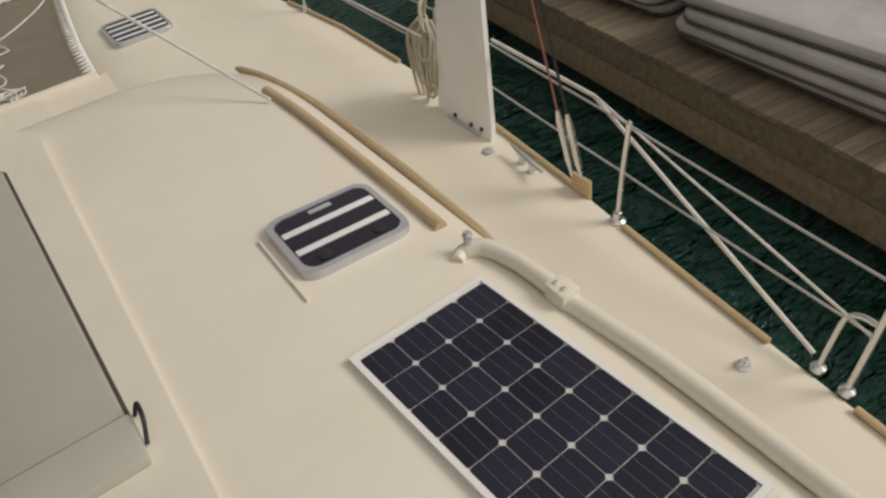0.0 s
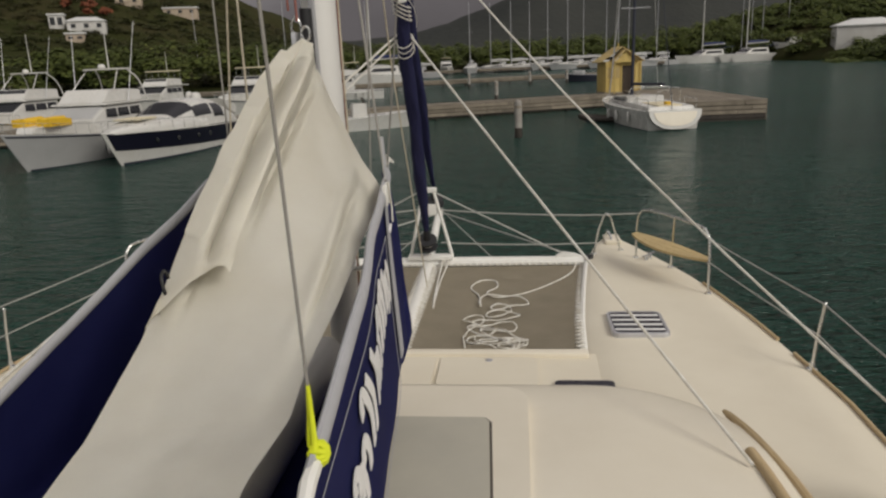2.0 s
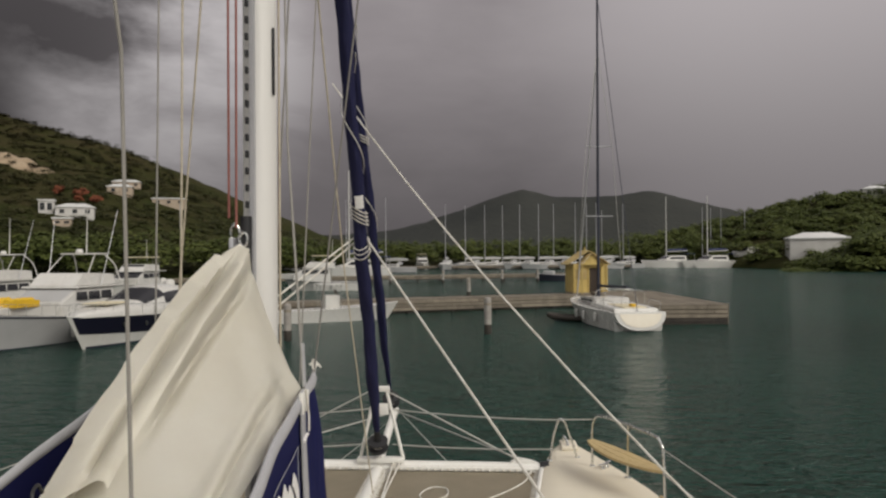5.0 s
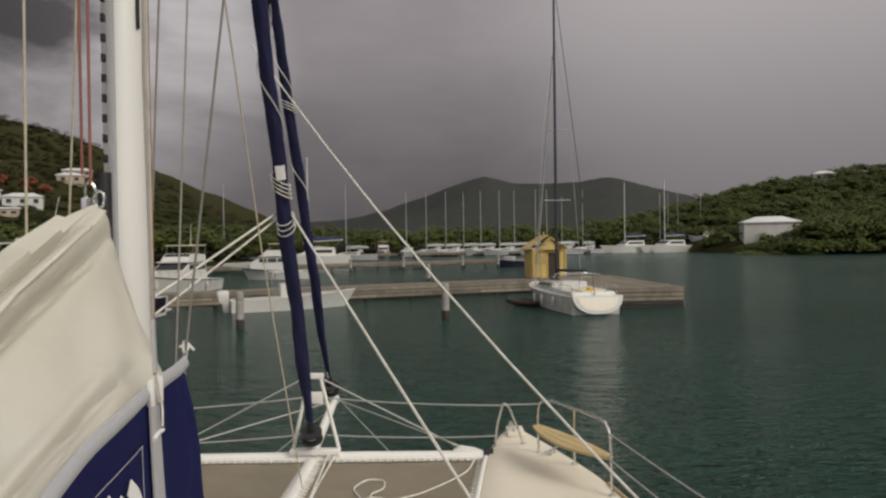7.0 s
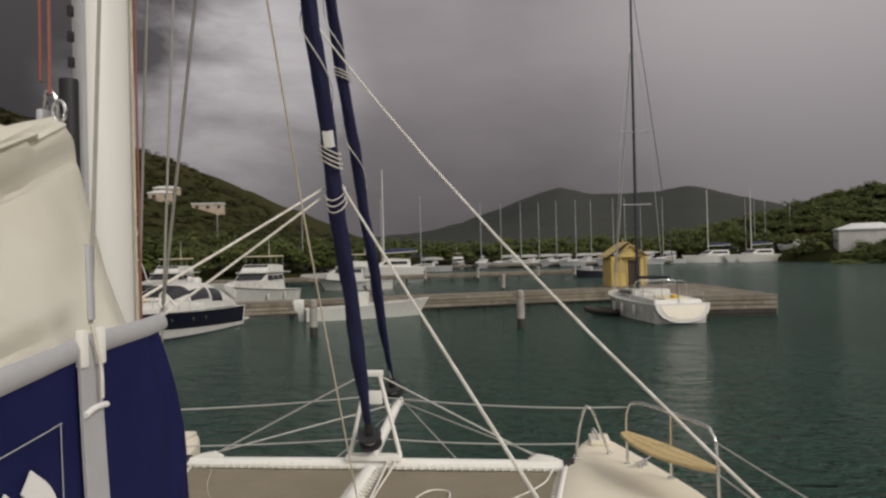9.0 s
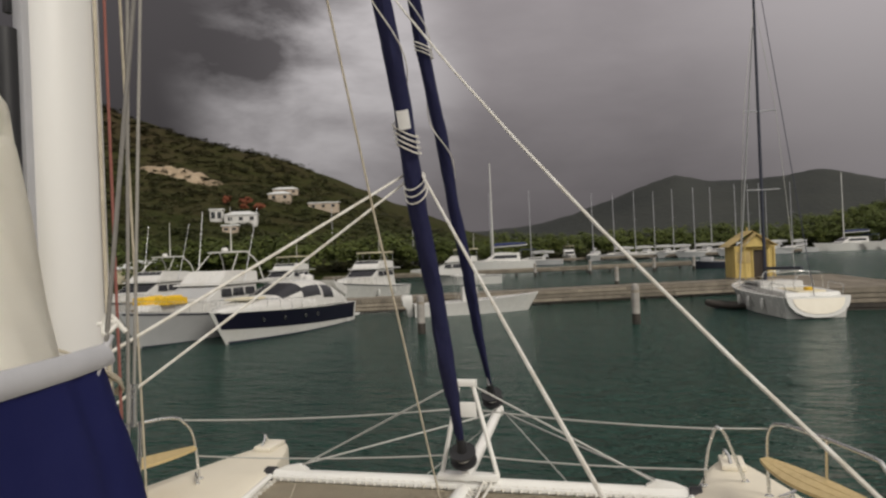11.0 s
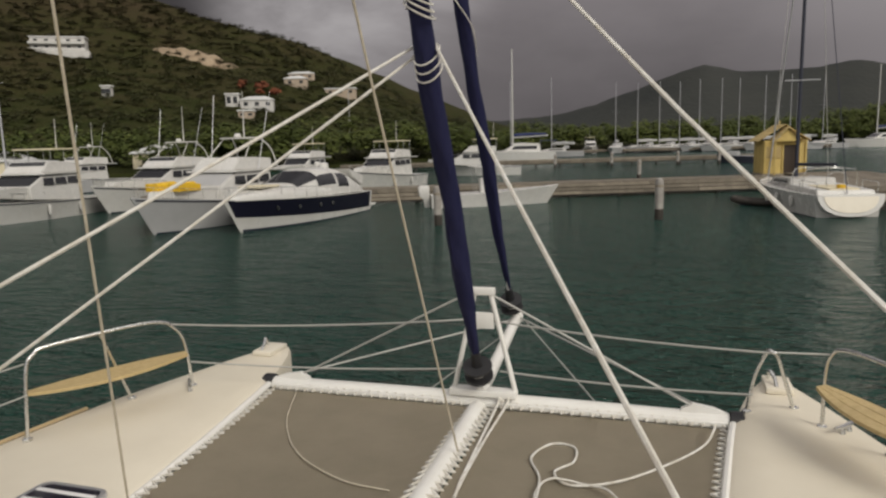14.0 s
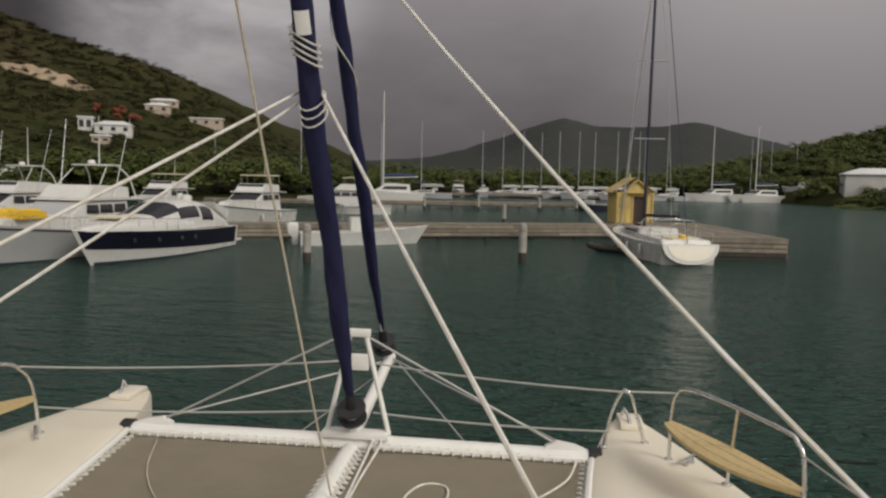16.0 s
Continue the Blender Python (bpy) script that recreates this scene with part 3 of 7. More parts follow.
for side in (1, -1):
    rail = [(2.275, 0.60), (2.292, 0.40), (2.302, 0.10), (2.305, -0.25), (2.306, -0.65), (2.303, -1.00)]
    pts = smooth_line([(CX + side * (x - CX), y, 2.045) for x, y in rail], 6)
    part("teak_grab_rail", add_tube(bmesh.new(), pts, [0.028] * len(pts), 10, 0.9), TEAK, cat, "weathered tan teak grab rail")
    # tan strip added to stand for the shading at the roof's edge
    gut = [(2.29, 1.10), (2.36, 0.80), (2.415, 0.40), (2.432, 0.0), (2.432, -0.60), (2.42, -1.19)]
    pts = smooth_line([(CX + side * (x - CX), y, 2.010 if 0 < i < 5 else 1.995) for i, (x, y) in enumerate(gut)], 6)
    part("roof_edge_shading", tube(pts, [0.012] + [0.022] * (len(pts) - 2) + [0.012], 8), TEAK, cat, "tan strip put in for the shading along the roof edge")
    # fat moulded handrail that curls in at its forward end
    hr = [(2.235, -1.20), (2.28, -1.18), (2.345, -1.225), (2.38, -1.34), (2.39, -1.46), (2.392, -1.56)]
    pts = smooth_line([(CX + side * (x - CX), y, 2.045 + (0.012 if i > 1 else 0.0)) for i, (x, y) in enumerate(hr)], 6)
    part("handrail_end", tube(pts, [0.024 + 0.012 * min(1, k / 8) for k in range(len(pts))], 12), GEL, cat, "curled cream moulded rail end")
    part("rail_knob", turned(CX + side * (2.30 - CX), -1.185, ((0.016, 2.08), (0.016, 2.115), (0.02, 2.12), (0.012, 2.135)), 10), ALU, cat, "small metal knob")
    br = box(CX + side * (2.395 - CX) - 0.040, CX + side * (2.395 - CX) + 0.040, -1.63, -1.53, 2.02, 2.092, 0.012)
    bkt = part("rail_bracket", br, GEL, cat)
    for yy in (-1.56, -1.60):
        part("bolt", turned(CX + side * (2.385 - CX), yy, ((0.009, 2.088), (0.009, 2.098), (0.004, 2.101)), 8), STEEL, bkt)
    pts = smooth_line([(CX + side * (x - CX), y, 2.038) for x, y in ((2.395, -1.60), (2.427, -2.0), (2.43, -2.55), (2.43, -3.2), (2.42, -4.2))], 6)
    part("handrail", tube(pts, 0.036, 12), GEL, cat, "long cream half-round moulded handrail")
    # toe rail battens between the stanchion feet
    for y0, y1 in ((4.45, 3.05), (2.78, 1.2), (0.15, -0.75), (-1.05, -1.92), (-2.3, -4.2)):
        pts = [(CX + side * (out_x(y) - 0.035 - CX * 0), y, deck_z(y) + 0.012) for y in np.linspace(y0, y1, 9)]
        part("toe_rail", tube(pts, 0.016, 8, 0.9), TEAK, cat, "tan teak toe rail batten")
    # inner deck edge over the net
    pts = [(CX + side * (in_x(y) + 0.0), y, deck_z(y) - 0.035) for y in np.linspace(5.35, 2.8, 10)]
    part("net_edge_lip", tube(pts, 0.028, 8), WHITE, cat, "white lip that carries the net lacing")

# crossbeam, central spar, and net
part("crossbeam", tube([(CX - 1.93 + 3.86 * k / 12, 5.42 + 0.03 * (1 - ((k - 6) / 6) ** 2), 1.60) for k in range(13)], 0.075, 16), WHITE, cat, "white painted forward crossbeam")
part("beam_track", box(CX - 1.84, CX + 1.84, 5.335, 5.360, 1.60, 1.635, 0.004), WHITE, cat, "white lacing track")
for side in (1, -1):
    part("beam_socket", add_turned(bmesh.new(), 0, 0, ((0.085, -0.05), (0.095, -0.04), (0.095, 0.04), (0.085, 0.05)), 16), BLACK, cat, "dark beam end socket", at=pose(CX + side * 1.90, 5.42, 1.60, 0, 90, 0))
    plate = bmesh.new()
    add_loft(plate, [[Vector((CX + side * x, y, z)) for y, z in ((5.40, 1.655), (5.47, 1.655), (5.46, 1.655 + h), (5.41, 1.655 + h))] for x, h in ((1.86, 0.006), (1.75, 0.05), (1.60, 0.075), (1.52, 0.03))])
    part("bridle_plate", plate, WHITE, cat, "white bridle tang on the beam")
spar = [Vector((CX, 5.36, 1.58)), Vector((CX + 0.02, 4.6, 1.575)), Vector((CX + 0.04, 3.6, 1.57)), Vector((CX + 0.05, 2.76, 1.58))]
part("centre_spar", tube(spar, 0.072, 12, 0.85), WHITE, cat, "white central spar between the nets")


def net(side):
    bmn = bmesh.new()
    nx, ny = 14, 18
    grid = []
    for j in range(ny + 1):
        y = 2.80 + (5.335 - 2.80) * j / ny
        a, b = CX + 0.03 + side * 0.10, CX + side * (in_x(y) - 0.055)
        row = []
        for i in range(nx + 1):
            u = i / nx
            sag = 0.05 * math.sin(math.pi * u) ** 0.6 * math.sin(math.pi * j / ny) ** 0.6
            row.append(bmn.verts.new((a + (b - a) * u, y, 1.590 - sag + 0.004 * noise.noise((u * 5, j * 0.5, side)))))
        grid.append(row)
    for j in range(ny):
        for i in range(nx):
            bmn.faces.new((grid[j][i], grid[j][i + 1], grid[j + 1][i + 1], grid[j + 1][i]))
    bmesh.ops.solidify(bmn, geom=list(bmn.faces), thickness=0.006)
    ob = part("trampoline_net", bmn, NET, cat, "taupe woven trampoline net")
    # zigzag lacing on its three open edges
    for n0, line in enumerate((((lambda t: (CX + side * (0.12 + 1.70 * t), 5.330, 1.607)), 22, (0, 0.055, 0.02)),
                               ((lambda t: (CX + side * (in_x(2.85 + 2.45 * t) - 0.055), 2.85 + 2.45 * t, 1.592)), 30, (side * 0.055, 0, 0.0)),
                               ((lambda t: (CX + 0.03 + side * 0.09, 2.85 + 2.45 * t, 1.590)), 30, (-side * 0.05, 0, 0.02)))):
        f_, count, off = line
        pts = []
        for k in range(count * 2 + 1):
            p = Vector(f_(k / (count * 2)))
            pts.append(p + Vector(off) * (0.9 if k % 2 else -0.35) + Vector((0, 0, 0.008)))
        part("lacing", tube(pts, 0.0105, 5), ROPE, ob, "white zigzag lacing cord")
    return ob


net(1), net(-1)

# A-frame over the crossbeam, and the sprit ahead of it
fr = thing("a_frame", "white welded A-frame strut standing on the crossbeam", "strut")
part("foot_plate", box(CX - 0.24, CX + 0.30, 5.36, 5.48, 1.665, 1.72, 0.012), WHITE, fr)
for x0, x1 in ((-0.21, -0.03), (0.29, 0.09)):
    part("leg", tube([(CX + x0, 5.43, 1.70), (CX + x1, 5.46, 2.50)], 0.020, 10), WHITE, fr)
part("head_plate", box(CX - 0.07, CX + 0.13, 5.43, 5.49, 2.47, 2.53, 0.012), WHITE, fr)
part("cross_plate", box(CX - 0.05, CX + 0.12, 5.44, 5.475, 2.20, 2.33, 0.008), WHITE, fr)
sp = thing("bowsprit", "white tubular bowsprit fixed to the crossbeam", "bowsprit")
part("sprit_tube", tube([(CX + 0.02, 5.38, 1.69), (CX - 0.01, 6.2, 1.77), (CX - 0.05, 7.17, 1.86)], [0.052, 0.052, 0.050], 14), WHITE, sp)
part("sprit_cap", add_turned(bmesh.new(), 0, 0, ((0.058, -0.05), (0.062, 0.0), (0.058, 0.04), (0.03, 0.06)), 14), WHITE, sp, at=pose(CX - 0.05, 7.17, 1.862, -84, 0, 0))
part("eye", tube(smooth_line([(CX - 0.06, 7.09, 1.90), (CX - 0.09, 7.09, 1.95), (CX - 0.07, 7.09, 1.99), (CX - 0.04, 7.09, 1.95), (CX - 0.06, 7.09, 1.90)], 5), 0.009), STEEL, sp)


# bow pulpits with teak seats
def pulpit(side):
    p = thing("pulpit_seat", "stainless bow pulpit with an oiled teak seat", "pulpit", group="bow pulpits")

    def P(x, y, z):
        return (CX + side * (x - CX), y if side > 0 else y - 0.28, z)
    d = deck_z
    if side > 0:
        part("front_hoop", tube(smooth_line([P(2.03, 5.50, d(5.5)), P(2.06, 5.38, 1.98), P(2.10, 5.16, 2.22), P(2.13, 5.10, 2.245), P(2.17, 5.14, 2.20), P(2.26, 5.42, 1.96), P(2.36, 5.62, d(5.6))], 7), 0.0135, 10), STEEL, p)
    part("seat_rail", tube(smooth_line([P(2.49, 5.34, d(5.4)), P(2.48, 5.26, 2.08), P(2.485, 5.14, 2.24), P(2.53, 5.04, 2.30), P(2.66, 4.82, 2.31), P(2.93, 4.36, 2.28), P(2.98, 4.26, 2.24), P(3.00, 4.20, 2.12), P(3.00, 4.15, d(4.15))], 7), 0.0135, 10), STEEL, p)
    part("post", tube([P(2.81, 4.98, d(5)), P(2.76, 4.66, 2.30)], 0.012, 10), STEEL, p)
    for x, y in ((2.03, 5.50), (2.36, 5.62), (2.49, 5.34), (2.81, 4.98), (3.00, 4.15))[0 if side > 0 else 2:]:
        q = P(x, y, d(y))
        part("base", turned(q[0], q[1], ((0.034, q[2] - 0.005), (0.034, q[2] + 0.016), (0.018, q[2] + 0.028)), 12), STEEL, p)
    # the seat: a long leaf of three teak planks
    rail_steps = 14
    for lane in range(3):
        bms = bmesh.new()
        top, bot = [], []
        for k in range(rail_steps + 1):
            u = k / rail_steps
            wid = 0.30 * math.sin(math.pi * (0.06 + 0.90 * u)) ** 0.75
            a = Vector(P(2.45, 5.24, 1.985)).lerp(Vector(P(3.00, 4.20, 1.965)), u)
            inward = Vector((-side * 0.62, -0.50, 0)).normalized()
            bow_ = inward * (-0.02) + Vector((0, 0, 0.0))
            l0, l1 = -0.28 + lane * 0.335 + 0.012, -0.28 + (lane + 1) * 0.335 - 0.012
            top.append((bms.verts.new(a + bow_ + inward * wid * l0 + Vector((0, 0, 0.012))), bms.verts.new(a + bow_ + inward * wid * l1 + Vector((0, 0, 0.012)))))
            bot.append((bms.verts.new(a + bow_ + inward * wid * l0 - Vector((0, 0, 0.012))), bms.verts.new(a + bow_ + inward * wid * l1 - Vector((0, 0, 0.012)))))
        for k in range(rail_steps):
            bms.faces.new((top[k][0], top[k][1], top[k + 1][1], top[k + 1][0]))
            bms.faces.new((bot[k][1], bot[k][0], bot[k + 1][0], bot[k + 1][1]))
            bms.faces.new((top[k][0], top[k + 1][0], bot[k + 1][0], bot[k][0]))
            bms.faces.new((top[k][1], bot[k][1], bot[k + 1][1], top[k + 1][1]))
        bms.faces.new((top[0][0], bot[0][0], bot[0][1], top[0][1]))
        bms.faces.new((top[-1][0], top[-1][1], bot[-1][1], bot[-1][0]))
        part("seat_plank", bms, TEAKSEAT, p, "oiled teak seat plank")
    # horn cleat beside the seat
    return p


pulpit(1), pulpit(-1)


def cleat(x, y, rz, size=1.0):
    c = thing("deck_cleat", "stainless horn cleat bolted to the cream deck", "cleat", pose(x, y, deck_z(y) + 0.014, 0, 0, rz), "deck cleats")
    part("horn", tube([(-0.13 * size, 0, 0.055), (-0.06 * size, 0, 0.045), (0.06 * size, 0, 0.045), (0.13 * size, 0, 0.055)], [0.008, 0.014, 0.014, 0.008], 8), STEEL, c)
    for s in (-0.04, 0.04):
        part("foot", turned(s * size, 0, ((0.022, -0.002), (0.02, 0.008), (0.012, 0.045)), 10), STEEL, c)
    return c


cleat(3.24, -0.36, 80, 1.25)
cleat(-2.34, 4.98, 130)
cleat(2.62, 5.28, 50)


# ---------------------------------------------------------------- hatches
def hatch(x0, x1, y0, y1, z, name_label, strips=2, dogs=True, tilt=0.0):
    h = thing("deck_hatch", name_label, "hatch", pose((x0 + x1) / 2, (y0 + y1) / 2, z, 0, tilt, 0), "deck hatches")
    w, d = (x1 - x0) / 2, (y1 - y0) / 2
    bmf = bmesh.new()
    o = rounded(-w, w, -d, d, 0.07, 6)
    i_ = rounded(-w + 0.028, w - 0.028, -d + 0.028, d - 0.028, 0.055, 6)
    add_loft(bmf, [[Vector((x, y, -0.03)) for x, y in o], [Vector((x, y, 0.020)) for x, y in o], [Vector((x * 0.985, y * 0.985, 0.030)) for x, y in o], [Vector((x, y, 0.030)) for x, y in i_], [Vector((x, y, 0.010)) for x, y in i_]], cap=False)
    part("frame", bmf, ALU, h, "satin aluminium hatch frame")
    lid = part("lid", outline_slab(rounded(-w + 0.028, w - 0.028, -d + 0.028, d - 0.028, 0.055, 6), -0.01, 0.026, 0.004), SMOKED, h, "smoked black acrylic lid")
    for k in range(strips):
        yc = d * (0.33 - 0.62 * k / max(1, strips - 1)) if strips > 1 else 0
        if strips > 2:
            yc = d * (0.62 - 1.24 * k / (strips - 1))
        part("tread_strip", box(-w + 0.035, w - 0.035, yc - 0.016, yc + 0.016, 0.025, 0.031, 0.002), BADGE, lid, "white anti-slip strip")
    if dogs:
        for xx in (-0.5 * w, 0.5 * w):
            part("dog", turned(xx, -d * 0.62, ((0.030, 0.024), (0.030, 0.030), (0.012, 0.036)), 14), BLACK, lid, "round black latch")
        part("vent_plate", box(-0.05, 0.05, d * 0.66, d * 0.78, 0.025, 0.030, 0.002), GREYWEB, lid, "small grey plate")
    return h


hatch(1.75, 2.22, -0.955, -0.545, roof_z(1.99) + 0.006, "smoked roof hatch with two white tread strips", 2, True, 3.2)
hatch(1.935, 2.43, 3.08, 3.63, 1.625, "smoked deck hatch with white tread strips", 4, False)
hatch(CX * 2 - 2.32, CX * 2 - 1.82, 2.86, 3.40, 1.622, "smoked deck hatch with white tread strips", 4, False)
part("hatch_groove", box(1.708, 1.720, -1.03, -0.60, 2.062, 2.082, 0.002), NONSKID, cat, "shallow moulded groove")

# ---------------------------------------------------------------- solar panel on the roof
pz = roof_z(2.02) + 0.006
PITCH = 0.1310


def solar_panel(x, y_front):
    sp_ = thing("solar_panel", "framed solar panel of dark square cells bonded to the cream roof", "solar panel", pose(x, y_front, pz, 0, 3.4, 4.0), "solar panels")
    w, ln = 0.278, 1.104
    bmf = bmesh.new()
    o = [(-w, 0), (w, 0), (w, -ln), (-w, -ln)]
    i_ = [(-w + 0.02, -0.02), (w - 0.02, -0.02), (w - 0.02, -ln + 0.02), (-w + 0.02, -ln + 0.02)]
    add_loft(bmf, [[Vector((x, y, -0.02)) for x, y in o], [Vector((x, y, 0.018)) for x, y in o], [Vector((x, y, 0.018)) for x, y in i_], [Vector((x, y, 0.006)) for x, y in i_]], cap=False)
    part("frame", bmf, WHITE, sp_, "pale thin frame")
    part("backsheet", box(-w + 0.018, w - 0.018, -ln + 0.018, -0.018, -0.01, 0.010), BACKSHEET, sp_, "white backing sheet")
    c = PITCH / 2 - 0.0019
    ch = 0.011
    me = None
    for r in range(8):
        for k in range(4):
            x, y = (k - 1.5) * PITCH, -0.028 - PITCH * (r + 0.5)
            if me is None:
                pts = [(-c + ch, -c), (c - ch, -c), (c, -c + ch), (c, c - ch), (c - ch, c), (-c + ch, c), (-c, c - ch), (-c, -c + ch)]
                me = mesh_of(outline_slab(pts, 0.008, 0.0125), "cell", CELL, False)
            ob = new("cell", me)
            ob.location, ob.parent = (x, y, 0), sp_
    for k in range(4):
        for off in (-0.022, 0.022):
            x = (k - 1.5) * PITCH + off
            part("busbar", box(x - 0.0008, x + 0.0008, -ln + 0.03, -0.03, 0.0122, 0.0134), BUSBAR, sp_, smooth=False)
    return sp_


solar_panel(1.966, -1.352)
solar_panel(2.047, -2.478)

# ---------------------------------------------------------------- stanchions and lifelines
STANCH = [(3.35, 2.52), (3.38, 0.66), (3.27, -1.00)]


def stanchion(x, y, group="stanchions"):
    s = thing("stanchion", "polished steel stanchion on the deck edge", "stanchion", pose(x, y, deck_z(y)), group)
    part("post", tube([(0, 0, 0), (0.02, 0, 0.28), (0.05, 0, 0.53)], [0.0135, 0.0135, 0.0125], 10), STEEL, s)
    part("base", turned(0, 0, ((0.040, -0.004), (0.040, 0.012), (0.024, 0.022), (0.020, 0.06)), 14), STEEL, s)
    part("cap", turned(0.05, 0, ((0.015, 0.515), (0.017, 0.53), (0.008, 0.545)), 10), STEEL, s)
    return s


for x, y in STANCH:
    stanchion(x, y)
    stanchion(2 * CX - x, y)


def gate(side):
    g = thing("gate_stanchion", "steel boarding gate stanchion with a bent brace", "stanchion", group="gate stanchions")
    z = deck_z(-2.1)
    x0 = CX + side * 3.10
    part("post", tube([(x0, -2.235, z), (x0 + side * 0.04, -2.26, z + 0.53)], 0.0135, 10), STEEL, g)
    part("brace", tube(smooth_line([(x0 + side * 0.02, -2.11, z), (x0 + side * 0.035, -2.13, z + 0.25), (x0 + side * 0.035, -2.15, z + 0.31), (x0 + side * 0.035, -2.19, z + 0.335), (x0 + side * 0.03, -2.25, z + 0.34)], 5), 0.012, 10), STEEL, g)
    for yy, dx in ((-2.235, 0.0), (-2.11, 0.02)):
        part("base", turned(x0 + side * dx, yy, ((0.030, z - 0.004), (0.030, z + 0.010), (0.017, z + 0.02)), 12), STEEL, g)
    return g


gate(1), gate(-1)


def lifeline(name, pts, r, label, mat=WIRE, sag=0.0, group="", cat_="lifeline"):
    """A wire or rope through fixed points, with a little sag in each span."""
    res = []
    for a, b in zip(pts, pts[1:]):
        a, b = Vector(a), Vector(b)
        for k in range(8):
            t = k / 8
            res.append(a.lerp(b, t) - Vector((0, 0, sag * 4 * t * (1 - t) * (b - a).length)))
    res.append(Vector(pts[-1]))
    return single(name, tube(res, r, 6), mat, label, cat_, group=group)


for side in (1, -1):
    for h, h2 in ((0.525, 0.56), (0.28, 0.33)):
        pts = [(CX + side * (2.985 - CX), 4.18 if side > 0 else 3.90, deck_z(4.2) + h2)] + [(CX + side * (x + 0.095 * h - CX), y, deck_z(y) + h) for x, y in STANCH] + [(CX + side * 3.135, -2.255, deck_z(-2.2) + h)]
        lifeline("lifeline", pts, 0.0055, "thin coated wire lifeline between stanchions", sag=0.004, group="lifelines")
    if side > 0:
        lifeline("lifeline", [(CX + side * (2.485 - CX), 5.14, 2.24), (CX + side * (2.13 - CX), 5.10, 2.245)], 0.006, "wire between the pulpit rails", group="lifelines")
    # bow wires to the frame in the middle
    for q in (((2.12, 5.10, 2.24) if side > 0 else (2.50, 4.85, 2.26), (0.10, 5.47, 2.27)), ((2.06, 5.40, 1.84) if side > 0 else (2.49, 5.06, 1.88), (0.22, 5.45, 1.86)), ((1.66, 5.44, 1.705), (0.10, 5.48, 2.50)), ((1.72, 5.44, 1.70), (0.06, 7.10, 1.87))):
        lifeline("bow_wire", [(CX + side * (a - CX), b, c) for a, b, c in q], 0.0075 if q[0][0] > 1.8 else 0.009, "stainless bow wire to the middle of the crossbeam", sag=0.012 if q[0][0] > 1.8 else 0.0, group="bow wires", cat_="wire")
    lifeline("whisker_wire", [(CX + 0.05, 7.04, 1.87), (CX + side * 1.3, 6.1, 0.9), (CX + side * 2.0, 5.7, 0.45)], 0.006, "stainless sprit side wire to the hull", group="bow wires", cat_="wire")
    lifeline("lifeline", [(CX + side * 3.135, -2.255, 2.02), (CX + side * 2.98, -4.2, 2.02)], 0.0055, "thin coated wire lifeline aft of the gate", group="lifelines")

# crossed boarding ropes by the gate
lifeline("boarding_rope", [(3.42, 0.10, 2.05), (3.40, -0.70, 2.02), (3.18, -2.08, 1.56)], 0.010, "white rope slanting down to the gate foot", ROPE, cat_="rope")
lifeline("boarding_rope", [(3.39, -0.72, 2.03), (3.17, -2.24, 1.80)], 0.006, "thin rope along the gate", ROPE, cat_="rope")

# ---------------------------------------------------------------- passerelle stood on edge, coiled line
pas = thing("gangplank", "white painted plank stood upright against the lifelines", "gangplank")
bmp = bmesh.new()
add_loft(bmp, [[Vector((x, y, z)) for x, y in ((3.255 + dx, y0), (3.285 + dx, y0), (3.285 + dx, y1), (3.255 + dx, y1))] for z, y0, y1, dx in ((1.512, 0.50, -0.03, 0.0), (1.60, 0.50, -0.03, 0.01), (2.3, 0.47, 0.05, 0.08), (2.9, 0.45, 0.13, 0.14), (3.10, 0.44, 0.16, 0.16))])
part("plank", bmp, WHITE, pas, "scuffed white plank")
for yy, zz in ((0.42, 2.55), (0.52, 1.56), (0.36, 1.56), (0.26, 1.57)):
    part("bolt", add_turned(bmesh.new(), 0, 0, ((0.014, 0), (0.014, 0.012), (0.006, 0.016)), 8), BLACK, pas, at=pose(3.258 + (zz - 1.5) * 0.10, yy - 0.20, zz, 0, -90, 0))
part("hand_loop", tube(smooth_line([(3.405, 0.36, 3.02), (3.375, 0.35, 2.93), (3.385, 0.34, 2.86)], 5), 0.008), BLACK, pas)
sc = thing("scupper_plate", "small worn metal chock under the gangplank", "deck fitting", pose(3.26, 0.28, deck_z(0.4)))
part("plate", box(-0.03, 0.03, -0.22, 0.10, 0.0, 0.016, 0.006), ALU, sc)

coil = thing("coiled_line", "beige coiled mooring line hung on the lifeline", "rope", pose(-0.06, -0.42, -0.07))
rng = random.Random(5)
for k in range(9):
    w = 0.045 + 0.05 * rng.random()
    ln = 0.40 + 0.16 * rng.random()
    cx_, cy_ = 3.36 + rng.uniform(-0.03, 0.02), 1.04 + rng.uniform(-0.06, 0.06)
    top = 2.12 + rng.uniform(-0.02, 0.02)
    loop = [(cx_ + 0.03, cy_, top), (cx_ - 0.01, cy_ + w, top - 0.12), (cx_ - 0.02, cy_ + w * 0.9, top - ln * 0.6), (cx_ - 0.02, cy_ + w * 0.3, top - ln), (cx_ - 0.02, cy_ - w * 0.6, top - ln * 0.93), (cx_ - 0.02, cy_ - w, top - ln * 0.5), (cx_ + 0.02, cy_ - w * 0.7, top - 0.1), (cx_ + 0.03, cy_, top)]
    part("loop", tube(smooth_line(loop, 5), 0.0095, 6), ROPEBEIGE, coil)
